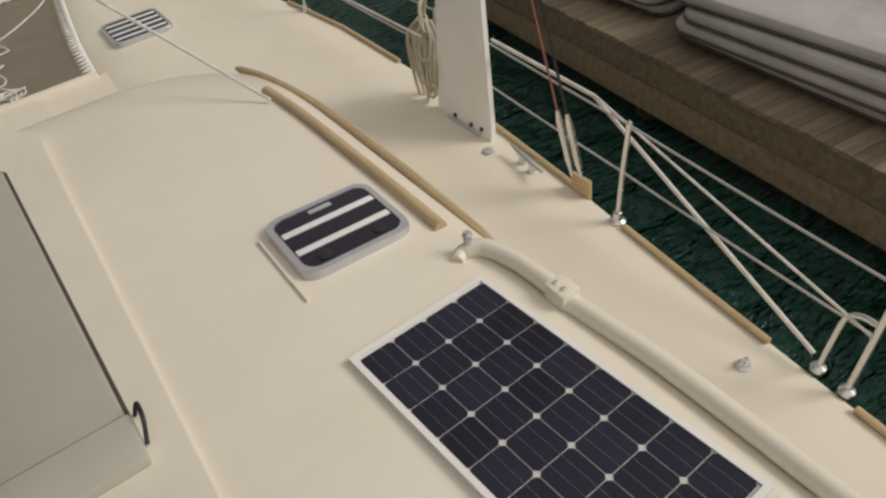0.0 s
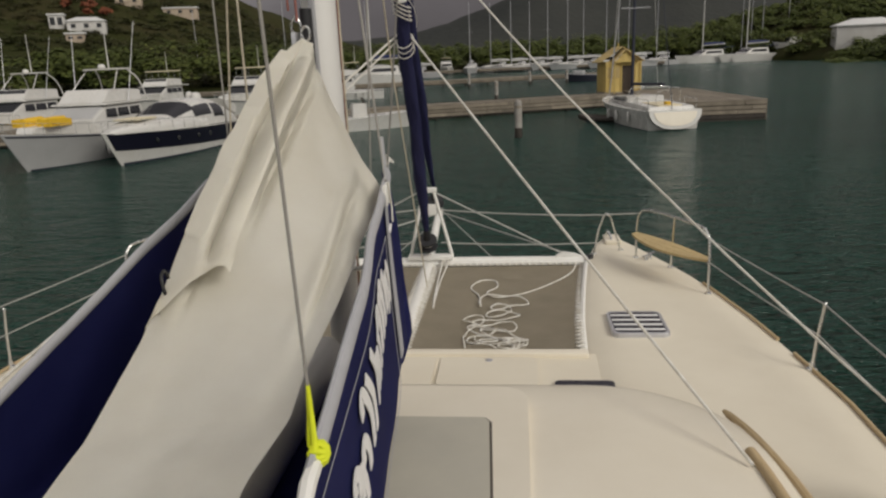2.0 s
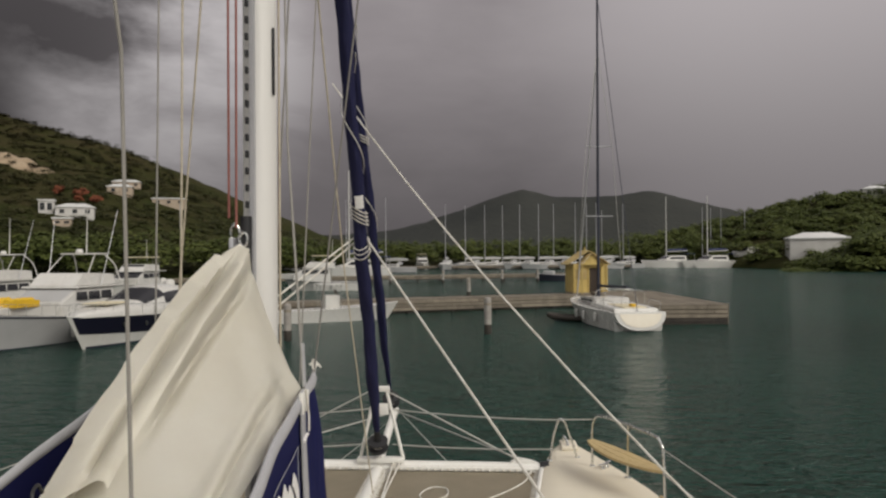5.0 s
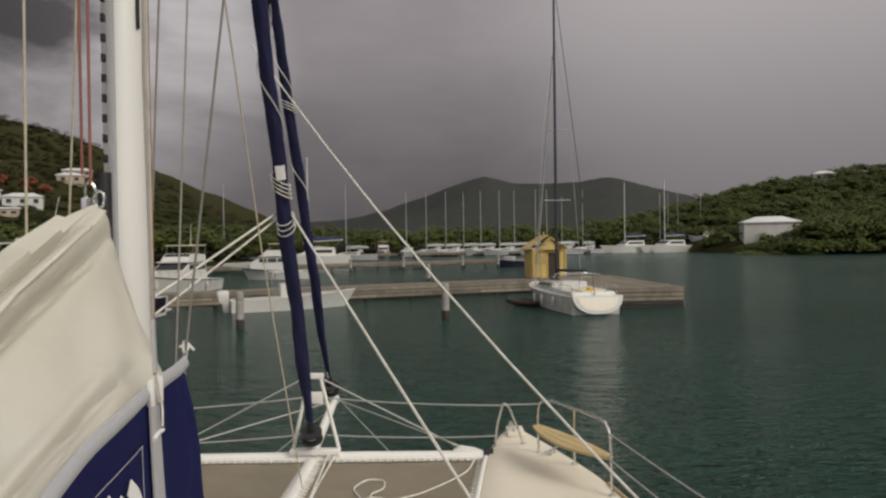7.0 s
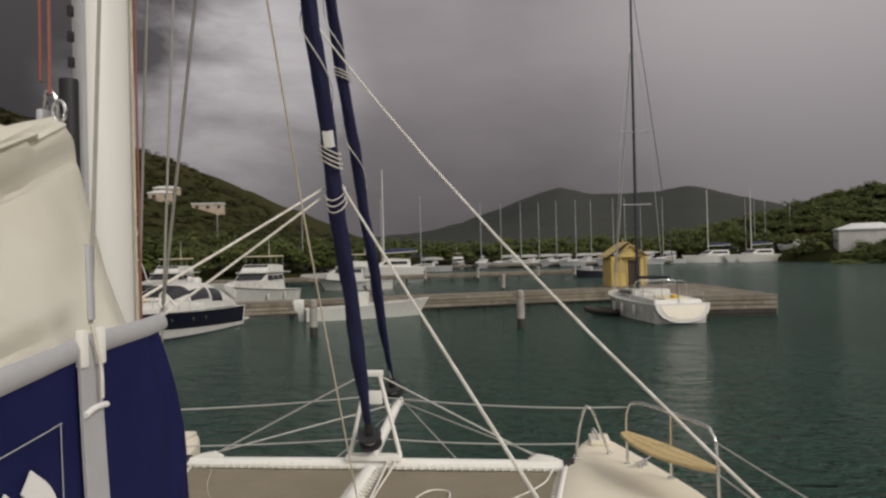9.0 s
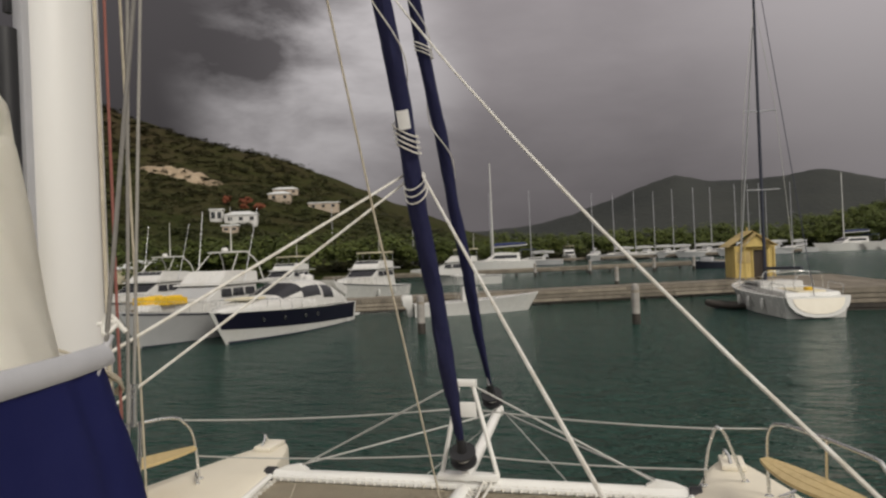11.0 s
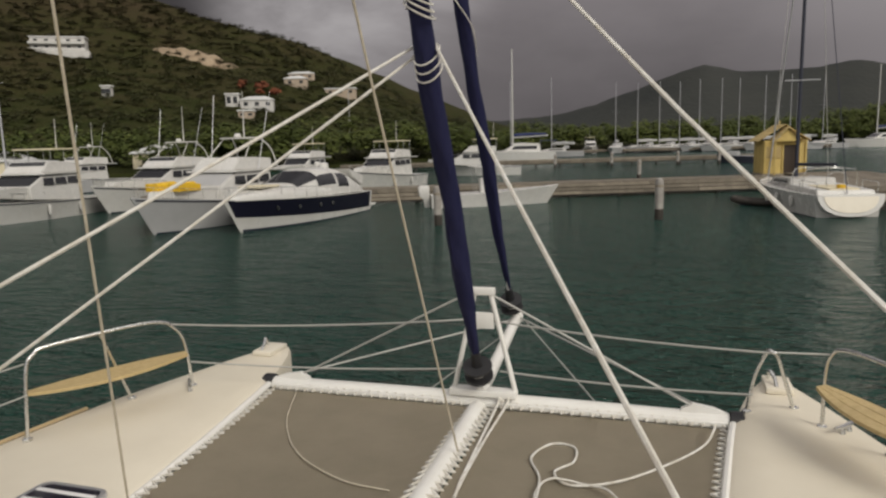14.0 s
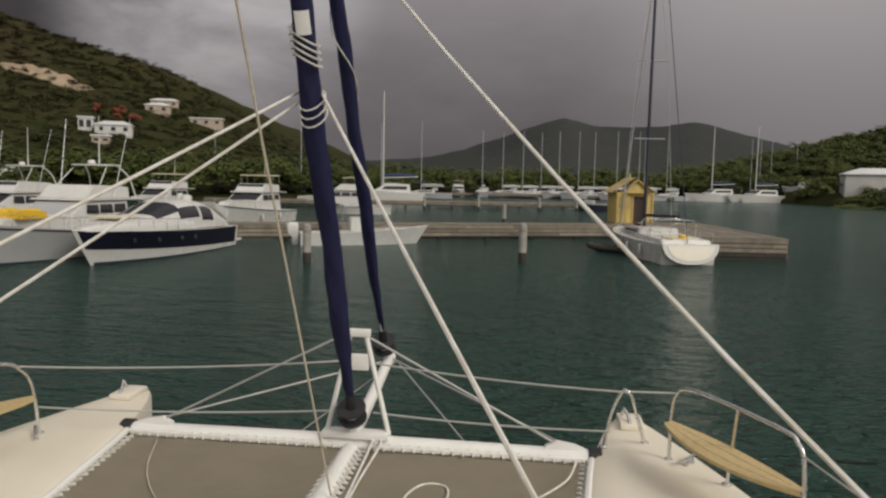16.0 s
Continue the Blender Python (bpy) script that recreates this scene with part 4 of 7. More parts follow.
part("hitch", tube(smooth_line([(3.40, 1.02, 2.02), (3.34, 1.0, 2.10), (3.36, 1.03, 2.22), (3.42, 1.06, 2.24), (3.41, 1.09, 2.12), (3.33, 1.07, 1.92), (3.32, 1.0, 1.90), (3.39, 0.97, 1.92)], 6), 0.012, 6), ROPEBEIGE, coil)
part("tail", tube(smooth_line([(3.34, 1.04, 1.70), (3.30, 1.02, 1.60), (3.24, 0.96, deck_z(1) + 0.02), (3.20, 0.88, deck_z(1) + 0.02), (3.24, 0.82, deck_z(1) + 0.02), (3.28, 0.90, deck_z(1) + 0.02)], 6), 0.0095, 6), ROPEBEIGE, coil)

pad = thing("deck_eye", "small metal pad eye on the side deck", "deck fitting", pose(2.98, -1.93, deck_z(-1.9) + 0.01))
part("ring", tube([(0.026 * math.cos(k * math.tau / 12), 0, 0.018 + 0.022 * math.sin(k * math.tau / 12)) for k in range(13)], 0.005, 6), STEEL, pad)
part("plate", turned(0, 0, ((0.030, 0), (0.030, 0.005), (0.02, 0.008)), 12), STEEL, pad)
pad = thing("deck_filler", "round metal deck filler cap", "deck fitting", pose(3.18, -0.10, deck_z(0) + 0.012))
part("cap", turned(0, 0, ((0.032, 0), (0.032, 0.005), (0.02, 0.008)), 14), ALU, pad)

# ---------------------------------------------------------------- mast, boom and mainsail
MX, MY = 0.155, 1.025
mast = thing("mast", "white painted aluminium mast stepped on the coachroof", "mast")
part("mast_tube", loft([[Vector((MX + 0.085 * math.cos(k * math.tau / 24), MY + (0.115 if math.sin(k * math.tau / 24) > 0 else 0.105) * math.sin(k * math.tau / 24), z)) for k in range(24)] for z in (2.06, 3, 4, 6, 10, 14.5)]), MASTWHITE, mast)
part("mast_collar", loft([[Vector((MX + (0.115 + e) * math.cos(k * math.tau / 24), MY + (0.14 + e) * math.sin(k * math.tau / 24), z)) for k in range(24)] for z, e in ((2.07, 0.03), (2.13, 0.03), (2.16, 0.0), (2.22, -0.01))]), WHITE, mast, "cream mast step collar")
part("sail_track", box(MX - 0.018, MX + 0.010, MY - 0.126, MY - 0.096, 2.8, 14.2, 0.003), GREYWEB, mast, "grey luff track")
part("sail_car_sleeve", tube([(MX - 0.03, MY - 0.135, 3.45), (MX - 0.03, MY - 0.14, 4.26)], 0.030, 10), BLACK, mast, "black sleeve of stacked sail cars")
for k in range(56):
    z = 4.32 + k * 0.086
    ob = part("car", box(-0.008, 0.008, -0.010, 0.010, -0.018, 0.018, 0.003), BLACK, mast, "", at=pose(MX - 0.026, MY - 0.130, z)) if k == 0 else new("car", ob.data)
    ob.parent = mast
    ob.location = (MX - 0.026, MY - 0.130, z)
part("mast_slot", box(MX + 0.082, MX + 0.091, MY - 0.05, MY - 0.03, 4.9, 5.25, 0.002), BLACK, mast, "dark halyard exit slot")
for side in (1, -1):
    part("spreader", tube([(MX, MY, 8.4), (CX + side * 2.29, 0.03, 8.5)], [0.055, 0.03], 8, 0.5), MASTWHITE, mast)

boom = thing("boom", "white aluminium boom carrying the sail cover", "boom")
part("boom_tube", loft([[Vector((0.08 + 0.085 * math.cos(k * math.tau / 16), y, 2.42 + 0.12 * math.sin(k * math.tau / 16))) for k in range(16)] for y in (0.90, -1.5, -4.6)]), MASTWHITE, boom)
part("gooseneck", box(0.03, 0.13, 0.88, 0.95, 2.36, 2.48, 0.015), ALU, boom)


def bag_top(side, y):
    if side > 0:
        return (lerp(((-4.4, 0.77), (-3.2, 0.76), (-2.2, 0.745), (-1.78, 0.735), (-1.36, 0.708), (-0.88, 0.68), (-0.46, 0.646), (0.2, 0.575), (0.5, 0.535), (0.78, 0.495)), y),
                lerp(((-4.4, 2.80), (-3.2, 2.92), (-2.2, 3.05), (-1.36, 3.20), (-0.6, 3.33), (-0.2, 3.405), (0.2, 3.447), (0.5, 3.46), (0.78, 3.468)), y))
    return (lerp(((-4.4, -0.58), (-3.0, -0.52), (-1.6, -0.43), (-0.84, -0.36), (-0.2, -0.31), (0.55, -0.30), (1.03, -0.26)), y),
            lerp(((-4.4, 2.64), (-3.0, 2.72), (-1.6, 2.88), (-1.05, 3.06), (-0.68, 3.18), (-0.18, 3.32), (0.5, 3.48), (1.03, 3.54)), y))


def bag_point(side, y, v):
    """A point on the cover's side: v from 0 under the boom to 1 at the top edge."""
    xt, zt = bag_top(side, y)
    xb = lerp(((-4.4, 0.82), (-2.2, 0.76), (-1.3, 0.71), (-0.7, 0.69), (0.1, 0.62), (1.03, 0.52)), y) if side > 0 else -lerp(((-4.4, 0.70), (-1.3, 0.60), (0.9, 0.36)), y)
    s = side
    k = [(0.0, 0.08 + s * 0.02, 2.28), (0.16, 0.08 + s * 0.26, 2.31), (0.30, xb - s * 0.07, 2.42), (0.45, xb, 2.62), (0.75, (xb * 0.45 + xt * 0.55), 2.62 + (zt - 2.62) * 0.55), (1.0, xt, zt)]
    x = lerp([(a, b) for a, b, _ in k], v)
    z = lerp([(a, c) for a, _, c in k], v)
    fold = 0.012 * noise.noise((y * 2.3, v * 2.0, side * 7.0)) + (0.050 * noise.noise((y * 8.0, v * 1.1, side * 3.0)) + 0.022 * noise.noise((y * 19.0, v * 2.0, side * 5.0))) * ease((y - 0.52) / 0.12) * (1 - 0.8 * ease((v - 0.85) / 0.15))
    lean = ease((y - 0.36) / 0.40) * (0.13 * math.sin(min(1.0, max(0.0, zt - z) / 0.42) * math.pi / 2) + 0.02 * noise.noise((z * 6.0, 1.0, side)))
    return Vector((x + fold * s, y + lean, z + 0.006 * noise.noise((y * 3, v * 4, 2.0 + side))))


cover = thing("sail_cover", "open navy canvas sail cover with grey webbing edges", "sail cover")
for side in (1, -1):
    ys = list(np.linspace(0.77, 0.38, 44)) + list(np.linspace(0.35, -4.4, 90))
    bmc = loft([[bag_point(side, y, v) + Vector((-side * 0.07 * ease((y - 0.70) / 0.07) * (1 - 0.6 * v), 0, 0)) for v in np.linspace(0, 1, 26)] for y in ys], closed=False)
    bmesh.ops.solidify(bmc, geom=list(bmc.faces), thickness=0.008)
    part("side_panel", bmc, NAVY, cover, "navy canvas side panel")
    # grey webbing along the top edge
    edge = []
    for y in np.linspace(0.765, -4.4, 72):
        p, q = bag_point(side, y, 1.0), bag_point(side, y, 0.93)
        dn = (q - p).normalized()
        ring = []
        for k in range(10):
            a = k * math.tau / 10
            ring.append(p + dn * (0.006 - 0.027 * math.sin(a)) + Vector((0.016 * math.cos(a), 0, 0)))
        edge.append(ring)
    part("top_webbing", loft(edge), GREYWEB, cover, "wide grey webbing edge")
    part("batten_end", tube([bag_point(side, 0.735, 1.0) + Vector((0, -0.02, -0.05)), bag_point(side, 0.76, 1.0) + Vector((0, 0.015, 0.035))], 0.009, 8), GREYWEB, cover, "grey batten end")
    tip_ = bag_point(side, 0.76, 1.0) + Vector((0, 0.01, 0.05))
    part("edge_knot", tube(smooth_line([tip_ + Vector((-0.02, -0.01, 0.01)), tip_ + Vector((0.012, 0.012, 0.012)), tip_ + Vector((0.0, -0.012, -0.012)), tip_ + Vector((-0.006, 0.008, 0.03)), tip_ + Vector((0.03, 0.02, -0.01))], 5), 0.006, 6), ROPE, cover, "small knot with frayed tails")

# grey strap with a pulley near its forward end
for yc, w in ((0.29, 0.100), (-2.35, 0.07)):
    for side in (1, -1):
        strip = []
        for v in np.linspace(1.0, 0.50, 14):
            a, b = bag_point(side, yc + w / 2 + 0.03 * (1 - v), v), bag_point(side, yc - w / 2 + 0.03 * (1 - v), v)
            o = Vector((side * 0.010, 0, 0))
            strip.append([a + o, b + o, b + o * 1.7, a + o * 1.7])
        part("strap", loft(strip), GREYWEB, cover, "grey reinforcing strap")
        hem = [bag_point(side, yc + k * w * 0.52 + 0.01, 0.90) + Vector((side * 0.021, 0, -0.006 * k * k)) for k in (-1, -0.5, 0, 0.5, 1)]
        part("strap_hem", tube(hem, 0.0075, 8), BADGE, cover, "pale folded hem across the strap")
    p = bag_point(1, yc, 1.0)
    for e in (-0.034, 0.034):
        part("web_loop", box(-0.008, 0.012, e - 0.013, e + 0.013, -0.045, 0.045, 0.006), WHITE, cover, "white web loop", at=pose(p.x + 0.018, p.y, p.z - 0.005))
    part("strap_cord", tube(smooth_line([p + Vector((0.03, -0.010, 0.05)), p + Vector((0.032, 0.002, 0.0)), p + Vector((0.036, 0.014, -0.06)), p + Vector((0.036, 0.016, -0.13))], 5), 0.0045, 6), ROPE, cover, "thin cord through the loops")

# printed white strokes, and thin white stitched lines
rngp = random.Random(11)


def bag_spot(y, z, off):
    """A spot on the starboard side at a given length and height."""
    lo, hi = 0.40, 1.0
    for _ in range(18):
        mid = (lo + hi) / 2
        if bag_point(1, y, mid).z < z:
            lo = mid
        else:
            hi = mid
    return bag_point(1, y, lo) + Vector((off, 0, 0.12 * off))


def printed(path, half):
    """One bold white stroke, printed along a path of (y, height over the print's foot)."""
    pts = smooth_line([(0, a, b) for a, b in path], 6)
    strip = []
    for i, p in enumerate(pts):
        d = (pts[min(i + 1, len(pts) - 1)] - pts[max(i - 1, 0)]).normalized()
        wd = half * (0.88 + 0.12 * math.sin(math.pi * i / (len(pts) - 1)))
        q = []
        for s in (1, -1):
            y_, h_ = p.y - s * d.z * wd, p.z + s * d.y * wd
            z_ = lerp(((-3.4, 2.50), (-1.2, 2.76), (-0.36, 2.98), (0.1, 3.08)), y_) + h_
            q.append((y_, z_))
        strip.append([bag_spot(*q[0], 0.0085), bag_spot(*q[1], 0.0085), bag_spot(*q[1], 0.0125), bag_spot(*q[0], 0.0125)])
    part("printed_stroke", loft(strip), BADGE, cover, "plain white printed stroke")


y0 = 0.10
while y0 > -3.3:
    h = 0.19 if y0 > -0.35 else rngp.choice((0.13, 0.14, 0.15, 0.15, 0.22, 0.24))
    foot = rngp.choice((0.0, 0.0, 0.01, -0.05))
    bend = rngp.uniform(-0.012, 0.012)
    half = 0.026 if y0 > -0.35 else 0.019
    tip = (y0 - 0.065 * h / 0.15 + 0.012, foot + h)
    stroke = [(y0 + 0.012, foot), (y0 + bend, foot + h * 0.5), tip]
    if rngp.random() < 0.4:
        stroke += [(tip[0] - 0.030, tip[1] - 0.012), (tip[0] - 0.022, tip[1] - 0.055)]
    printed(stroke, half)
    y0 -= 0.085 if y0 > -0.35 else rngp.choice((0.062, 0.070, 0.078, 0.115))
for v, ya, yb in ((0.90, 0.17, -3.6), (0.45, 0.15, -3.6)):
    pts = [bag_point(1, y, v) + Vector((0.008, 0, 0)) for y in np.linspace(ya, yb, 50)]
    part("stitched_line", tube(pts, 0.0014, 5), GREYWEB, cover, "thin pale piping")
part("stitched_line", tube([bag_point(1, 0.165, v) + Vector((0.008, 0, 0)) for v in np.linspace(0.45, 0.90, 14)], 0.0014, 5), GREYWEB, cover, "thin pale piping")
part("stitched_line", tube([bag_point(1, y, 0.84) + Vector((-0.012, 0, 0)) for y in np.linspace(-0.9, -3.6, 50)], 0.0013, 5), GREYWEB, cover, "thin pale seam inside the cover")

# the lowered mainsail, heaped in the cover and hoisted a little at the mast
RIDGE = ((-4.4, 2.72), (-3.2, 2.82), (-2.2, 2.90), (-1.55, 2.97), (-1.1, 3.08), (-0.70, 3.27), (-0.45, 3.40), (-0.2, 3.57), (0.1, 3.77), (0.45, 3.97), (0.70, 4.11), (0.76, 4.10), (0.80, 3.85), (0.85, 3.52))
SB = ((-4.4, 0.52), (-2.4, 0.52), (-1.8, 0.535), (-1.53, 0.53), (-1.3, 0.525), (-1.09, 0.56), (-0.88, 0.545), (-0.5, 0.555), (0.0, 0.545), (0.3, 0.525), (0.5, 0.505), (0.62, 0.44), (0.72, 0.34), (0.80, 0.22), (0.85, 0.15))
PB = ((-4.4, -0.15), (-2.2, -0.09), (-1.16, -0.04), (-0.94, 0.01), (-0.83, -0.05), (-0.66, -0.03), (-0.58, -0.08), (-0.45, -0.1), (-0.3, -0.11), (-0.05, -0.08), (0.2, -0.08), (0.5, -0.11), (0.7, -0.05), (0.85, 0.02))


def sail_y(y):
    return y if y < 0.1 else 0.1 + (y - 0.1) * 1.16


def sail_point(y, u):
    xs, xp = lerp(SB, y), lerp(PB, y)
    zr = lerp(RIDGE, y)
    zs = bag_top(1, sail_y(y))[1] - lerp(((-4.4, 0.12), (-0.9, 0.11), (0.2, 0.07), (1.0, 0.04)), y)
    zp = lerp(((-4.4, 2.45), (-1.2, 2.70), (-0.62, 2.91), (-0.13, 3.16), (0.36, 3.46), (0.76, 3.55)), y)
    xr = lerp(((-4.4, 0.02), (-1.2, 0.0), (-0.5, 0.02), (0.3, 0.10), (1.0, 0.14)), y)
    if u < 0.36:
        t = u / 0.36
        x, z = xp + (xr - xp) * (t ** 0.75), zp + (zr - zp) * math.sin(t * math.pi / 2) ** 1.1
    else:
        t = (u - 0.36) / 0.64
        x, z = xr + (xs - xr) * t ** 0.92, zr + (zs - zr) * (t ** 1.08)
    # broad folds that fan out from the head, and crumples
    fan = math.atan2(0.80 - y, 4.2 - z)
    rad = math.hypot(0.80 - y, 4.2 - z)
    f = 0.050 * noise.noise((fan * 3.2, rad * 0.35, 1.7)) * min(1, rad) + 0.034 * noise.noise((fan * 8.0, rad * 0.8, 5.1)) * min(1, rad * 1.3)
    f += 0.016 * noise.noise((x * 7, y * 5, z * 7)) + 0.03 * noise.noise((x * 2.1, y * 1.4, z * 2.6 + 9))
    # two rolled folds run down from the head, each with a tight crease under it
    uf = 0.42 + 0.055 * (0.78 - y) + 0.008 * noise.noise((y * 4, 0.0, 3.0))
    on = ease((0.80 - y) / 0.12) * ease((y + 0.42) / 0.35)
    g = on * (0.095 * math.exp(-((u - uf) / 0.036) ** 2) - 0.070 * math.exp(-((u - uf - 0.062) / 0.020) ** 2))
    on2 = ease((0.74 - y) / 0.2) * ease((y + 0.75) / 0.4)
    g += on2 * (0.080 * math.exp(-((u - uf + 0.105) / 0.034) ** 2) - 0.065 * math.exp(-((u - uf + 0.055) / 0.014) ** 2))
    # hollow crease beside the starboard edge of the cover
    us = 0.86 - 0.05 * (y + 0.2)
    g += ease((y + 0.9) / 0.5) * ease((0.5 - y) / 0.4) * (0.030 * math.exp(-((u - us) / 0.03) ** 2) - 0.035 * math.exp(-((u - us - 0.05) / 0.018) ** 2))
    # the leech hangs over the far side in a scalloped roll
    g += 0.05 * math.exp(-((u - 0.07) / 0.05) ** 2) * (0.6 + 0.8 * noise.noise((y * 2.6, 4.0, 0.0)))
    nrm = Vector((0.55 * (1 if u > 0.36 else -1), 0.0, 0.75))
    return Vector((x, sail_y(y), z)) + nrm * (f + g) * (0.75 if y < 0.55 else 0.4)


ms = thing("mainsail", "lowered off-white mainsail heaped in folds on the boom", "sail")
ys = list(np.linspace(0.85, 0.58, 16)) + list(np.linspace(0.55, -4.35, 140))
bms = loft([[sail_point(y, u) for u in np.linspace(0, 1, 80)] for y in ys], closed=False)
bmesh.ops.solidify(bms, geom=list(bms.faces), thickness=0.01)
part("cloth", bms, SAIL, ms, "creased off-white sailcloth")
# the curled leech with its hook
flap = []
for i in range(61):
    s = i / 60
    row = []
    for k in range(31):
        v = k / 30
        y = 0.70 + (-0.60 - 0.20 * math.sin(math.pi * (0.1 + v)) ** 2 - 0.70) * s
        u = 0.15 + (0.42 + 0.07 * (0.72 - y) - 0.15) * v
        out = 0.010 + 0.024 * s + 0.020 * ease((v - 0.72) / 0.28) * ease(s * 2.5) + 0.085 * ease((s - 0.84) / 0.16) * abs(math.sin(0.6 + v * 4.6))
        row.append(sail_point(y, u) + Vector((0.25 + 0.5 * v, -0.20, 0.75)).normalized() * out)
    flap.append(row)
bmf = loft(flap, closed=False)
bmesh.ops.solidify(bmf, geom=list(bmf.faces), thickness=0.008)
part("leech_flap", bmf, SAIL, ms, "folded-over layer of sailcloth with a curled edge")
part("leech_hook", tube(smooth_line([(0.03, -0.60, 3.36), (0.03, -0.62, 3.39), (0.04, -0.66, 3.38), (0.05, -0.67, 3.33), (0.05, -0.64, 3.31)], 5), 0.0055), BLACK, ms, "small dark hook")
hb = thing("headboard_shackle", "steel shackle and ring at the head of the sail", "shackle")
part("headboard", box(0.065, 0.09, 0.80, 0.92, 4.03, 4.15, 0.01), ALU, hb)
part("bow", tube(smooth_line([(0.06, 0.88, 4.12), (0.055, 0.86, 4.18), (0.08, 0.85, 4.22), (0.105, 0.85, 4.18), (0.105, 0.86, 4.10)], 6), 0.007), STEEL, hb)
part("ring", tube([(0.135 + 0.022 * math.cos(k * math.tau / 16), 0.82, 4.14 + 0.034 * math.sin(k * math.tau / 16)) for k in range(17)], 0.006, 6), STEEL, hb)

# ---------------------------------------------------------------- standing and running rigging


def line(name, pts, r, mat, label, category="rope", sag=0.0, group=""):
    return lifeline(name, pts, r, label, mat, sag, group, category)


knot = bag_point(1, -1.36, 1.0)
line("lazy_jack", [knot + Vector((-0.004, 0.014, 0.15)), (0.674, -1.33, 4.45), (0.70, -2.30, 8.0)], 0.0036, JACK, "grey lazy jack line rising from the cover", group="lazy jacks")
yk = thing("yellow_tie", "fluorescent yellow cord knotted to the cover's edge", "cord")
part("tail", tube([knot + Vector((0.005, 0, 0.02)), knot + Vector((0.0, 0.008, 0.05)), knot + Vector((-0.004, 0.014, 0.16))], [0.009, 0.007, 0.005], 8), ROPEYELLOW, yk)
part("tail", tube([knot + Vector((-0.01, 0.012, 0.02)), knot + Vector((-0.010, 0.012, 0.05)), knot + Vector((-0.004, 0.014, 0.15))], [0.008, 0.006, 0.005], 8), ROPEYELLOW, yk)
kb = bmesh.new()
for k in range(5):
    a = k * 1.3
    add_tube(kb, [knot + Vector((0.010 + 0.019 * math.cos(t * math.tau / 10), 0.018 * math.sin(t * math.tau / 10) * math.cos(a), 0.010 + 0.020 * math.sin(t * math.tau / 10) * math.sin(a + 0.6))) for t in range(11)], 0.0075, 6)
part("knot", kb, ROPEYELLOW, yk, "lumpy yellow knot")
part("sheath", tube([knot + Vector((0.004, 0, -0.005)), bag_point(1, -1.45, 1.0) + Vector((0.004, 0, 0.012)), bag_point(1, -1.56, 1.0) + Vector((0.010, 0, 0.008))], [0.016, 0.018, 0.013], 8), WHITE, yk, "white web sheath")
line("lazy_jack", [bag_point(-1, 0.75, 1.0), (-0.37, 1.05, 8.1)], 0.0045, JACK, "grey lazy jack line at the cover's forward end", group="lazy jacks")
line("lazy_jack", [bag_point(1, 0.76, 1.0), (0.86, 0.86, 6.5)], 0.0050, ROPEDARK, "grey lazy jack line at the cover's forward end", group="lazy jacks")
line("lazy_jack", [bag_point(1, 0.29, 1.0) + Vector((0.02, 0, 0.05)), (0.42, 0.62, 4.6), (0.22, 1.15, 8.0)], 0.0055, JACK, "grey lazy jack line to the strap", group="lazy jacks")
part("pulley", tube([bag_point(1, 0.29, 1.0) + Vector((0.022, 0, 0.06)), bag_point(1, 0.29, 1.0) + Vector((0.012, 0.01, 0.24))], 0.009, 8), ALU, cover, "slim line tensioner")
line("halyard", [(0.05, 0.85, 4.25), (0.03, 0.90, 8.1)], 0.006, ROPERED, "faded red halyard beside the mast", group="halyards")
line("halyard", [(0.095, 0.83, 4.20), (0.085, 0.90, 9.0)], 0.006, ROPERED, "faded red halyard beside the mast", group="halyards")
line("halyard", [(-0.22, 0.88, 3.3), (-0.20, 0.96, 9.0)], 0.0055, ROPEBEIGE, "beige halyard beside the mast", group="halyards")
line("halyard", [(MX + 0.095, MY + 0.03, 2.4), (MX + 0.092, MY + 0.03, 9.0)], 0.005, ROPEBEIGE, "beige halyard down the mast's side", group="halyards")
line("halyard", [(MX + 0.075, MY + 0.09, 2.3), (MX + 0.07, MY + 0.09, 9.0)], 0.0042, ROPERED, "dark red halyard down the mast's side", group="halyards")
line("halyard", [(0.04, 1.30, 2.06), (0.47, 1.18, 9.1)], 0.0055, JACK, "grey wire beside the mast", group="halyards")
hitch = bmesh.new()
for k in range(3):
    add_tube(hitch, [Vector((MX + (0.10 + 0.006 * k) * math.cos(t * math.tau / 24), MY + 0.135 * math.sin(t * math.tau / 24), 3.32 + 0.030 * k + (0.05 + 0.02 * k) * math.cos(t * math.tau / 24 + 0.6 + 0.5 * k))) for t in range(25)], 0.0045, 6)
single("mast_lashing", hitch, ROPEBEIGE, "beige rope lashed round the mast", "rope")

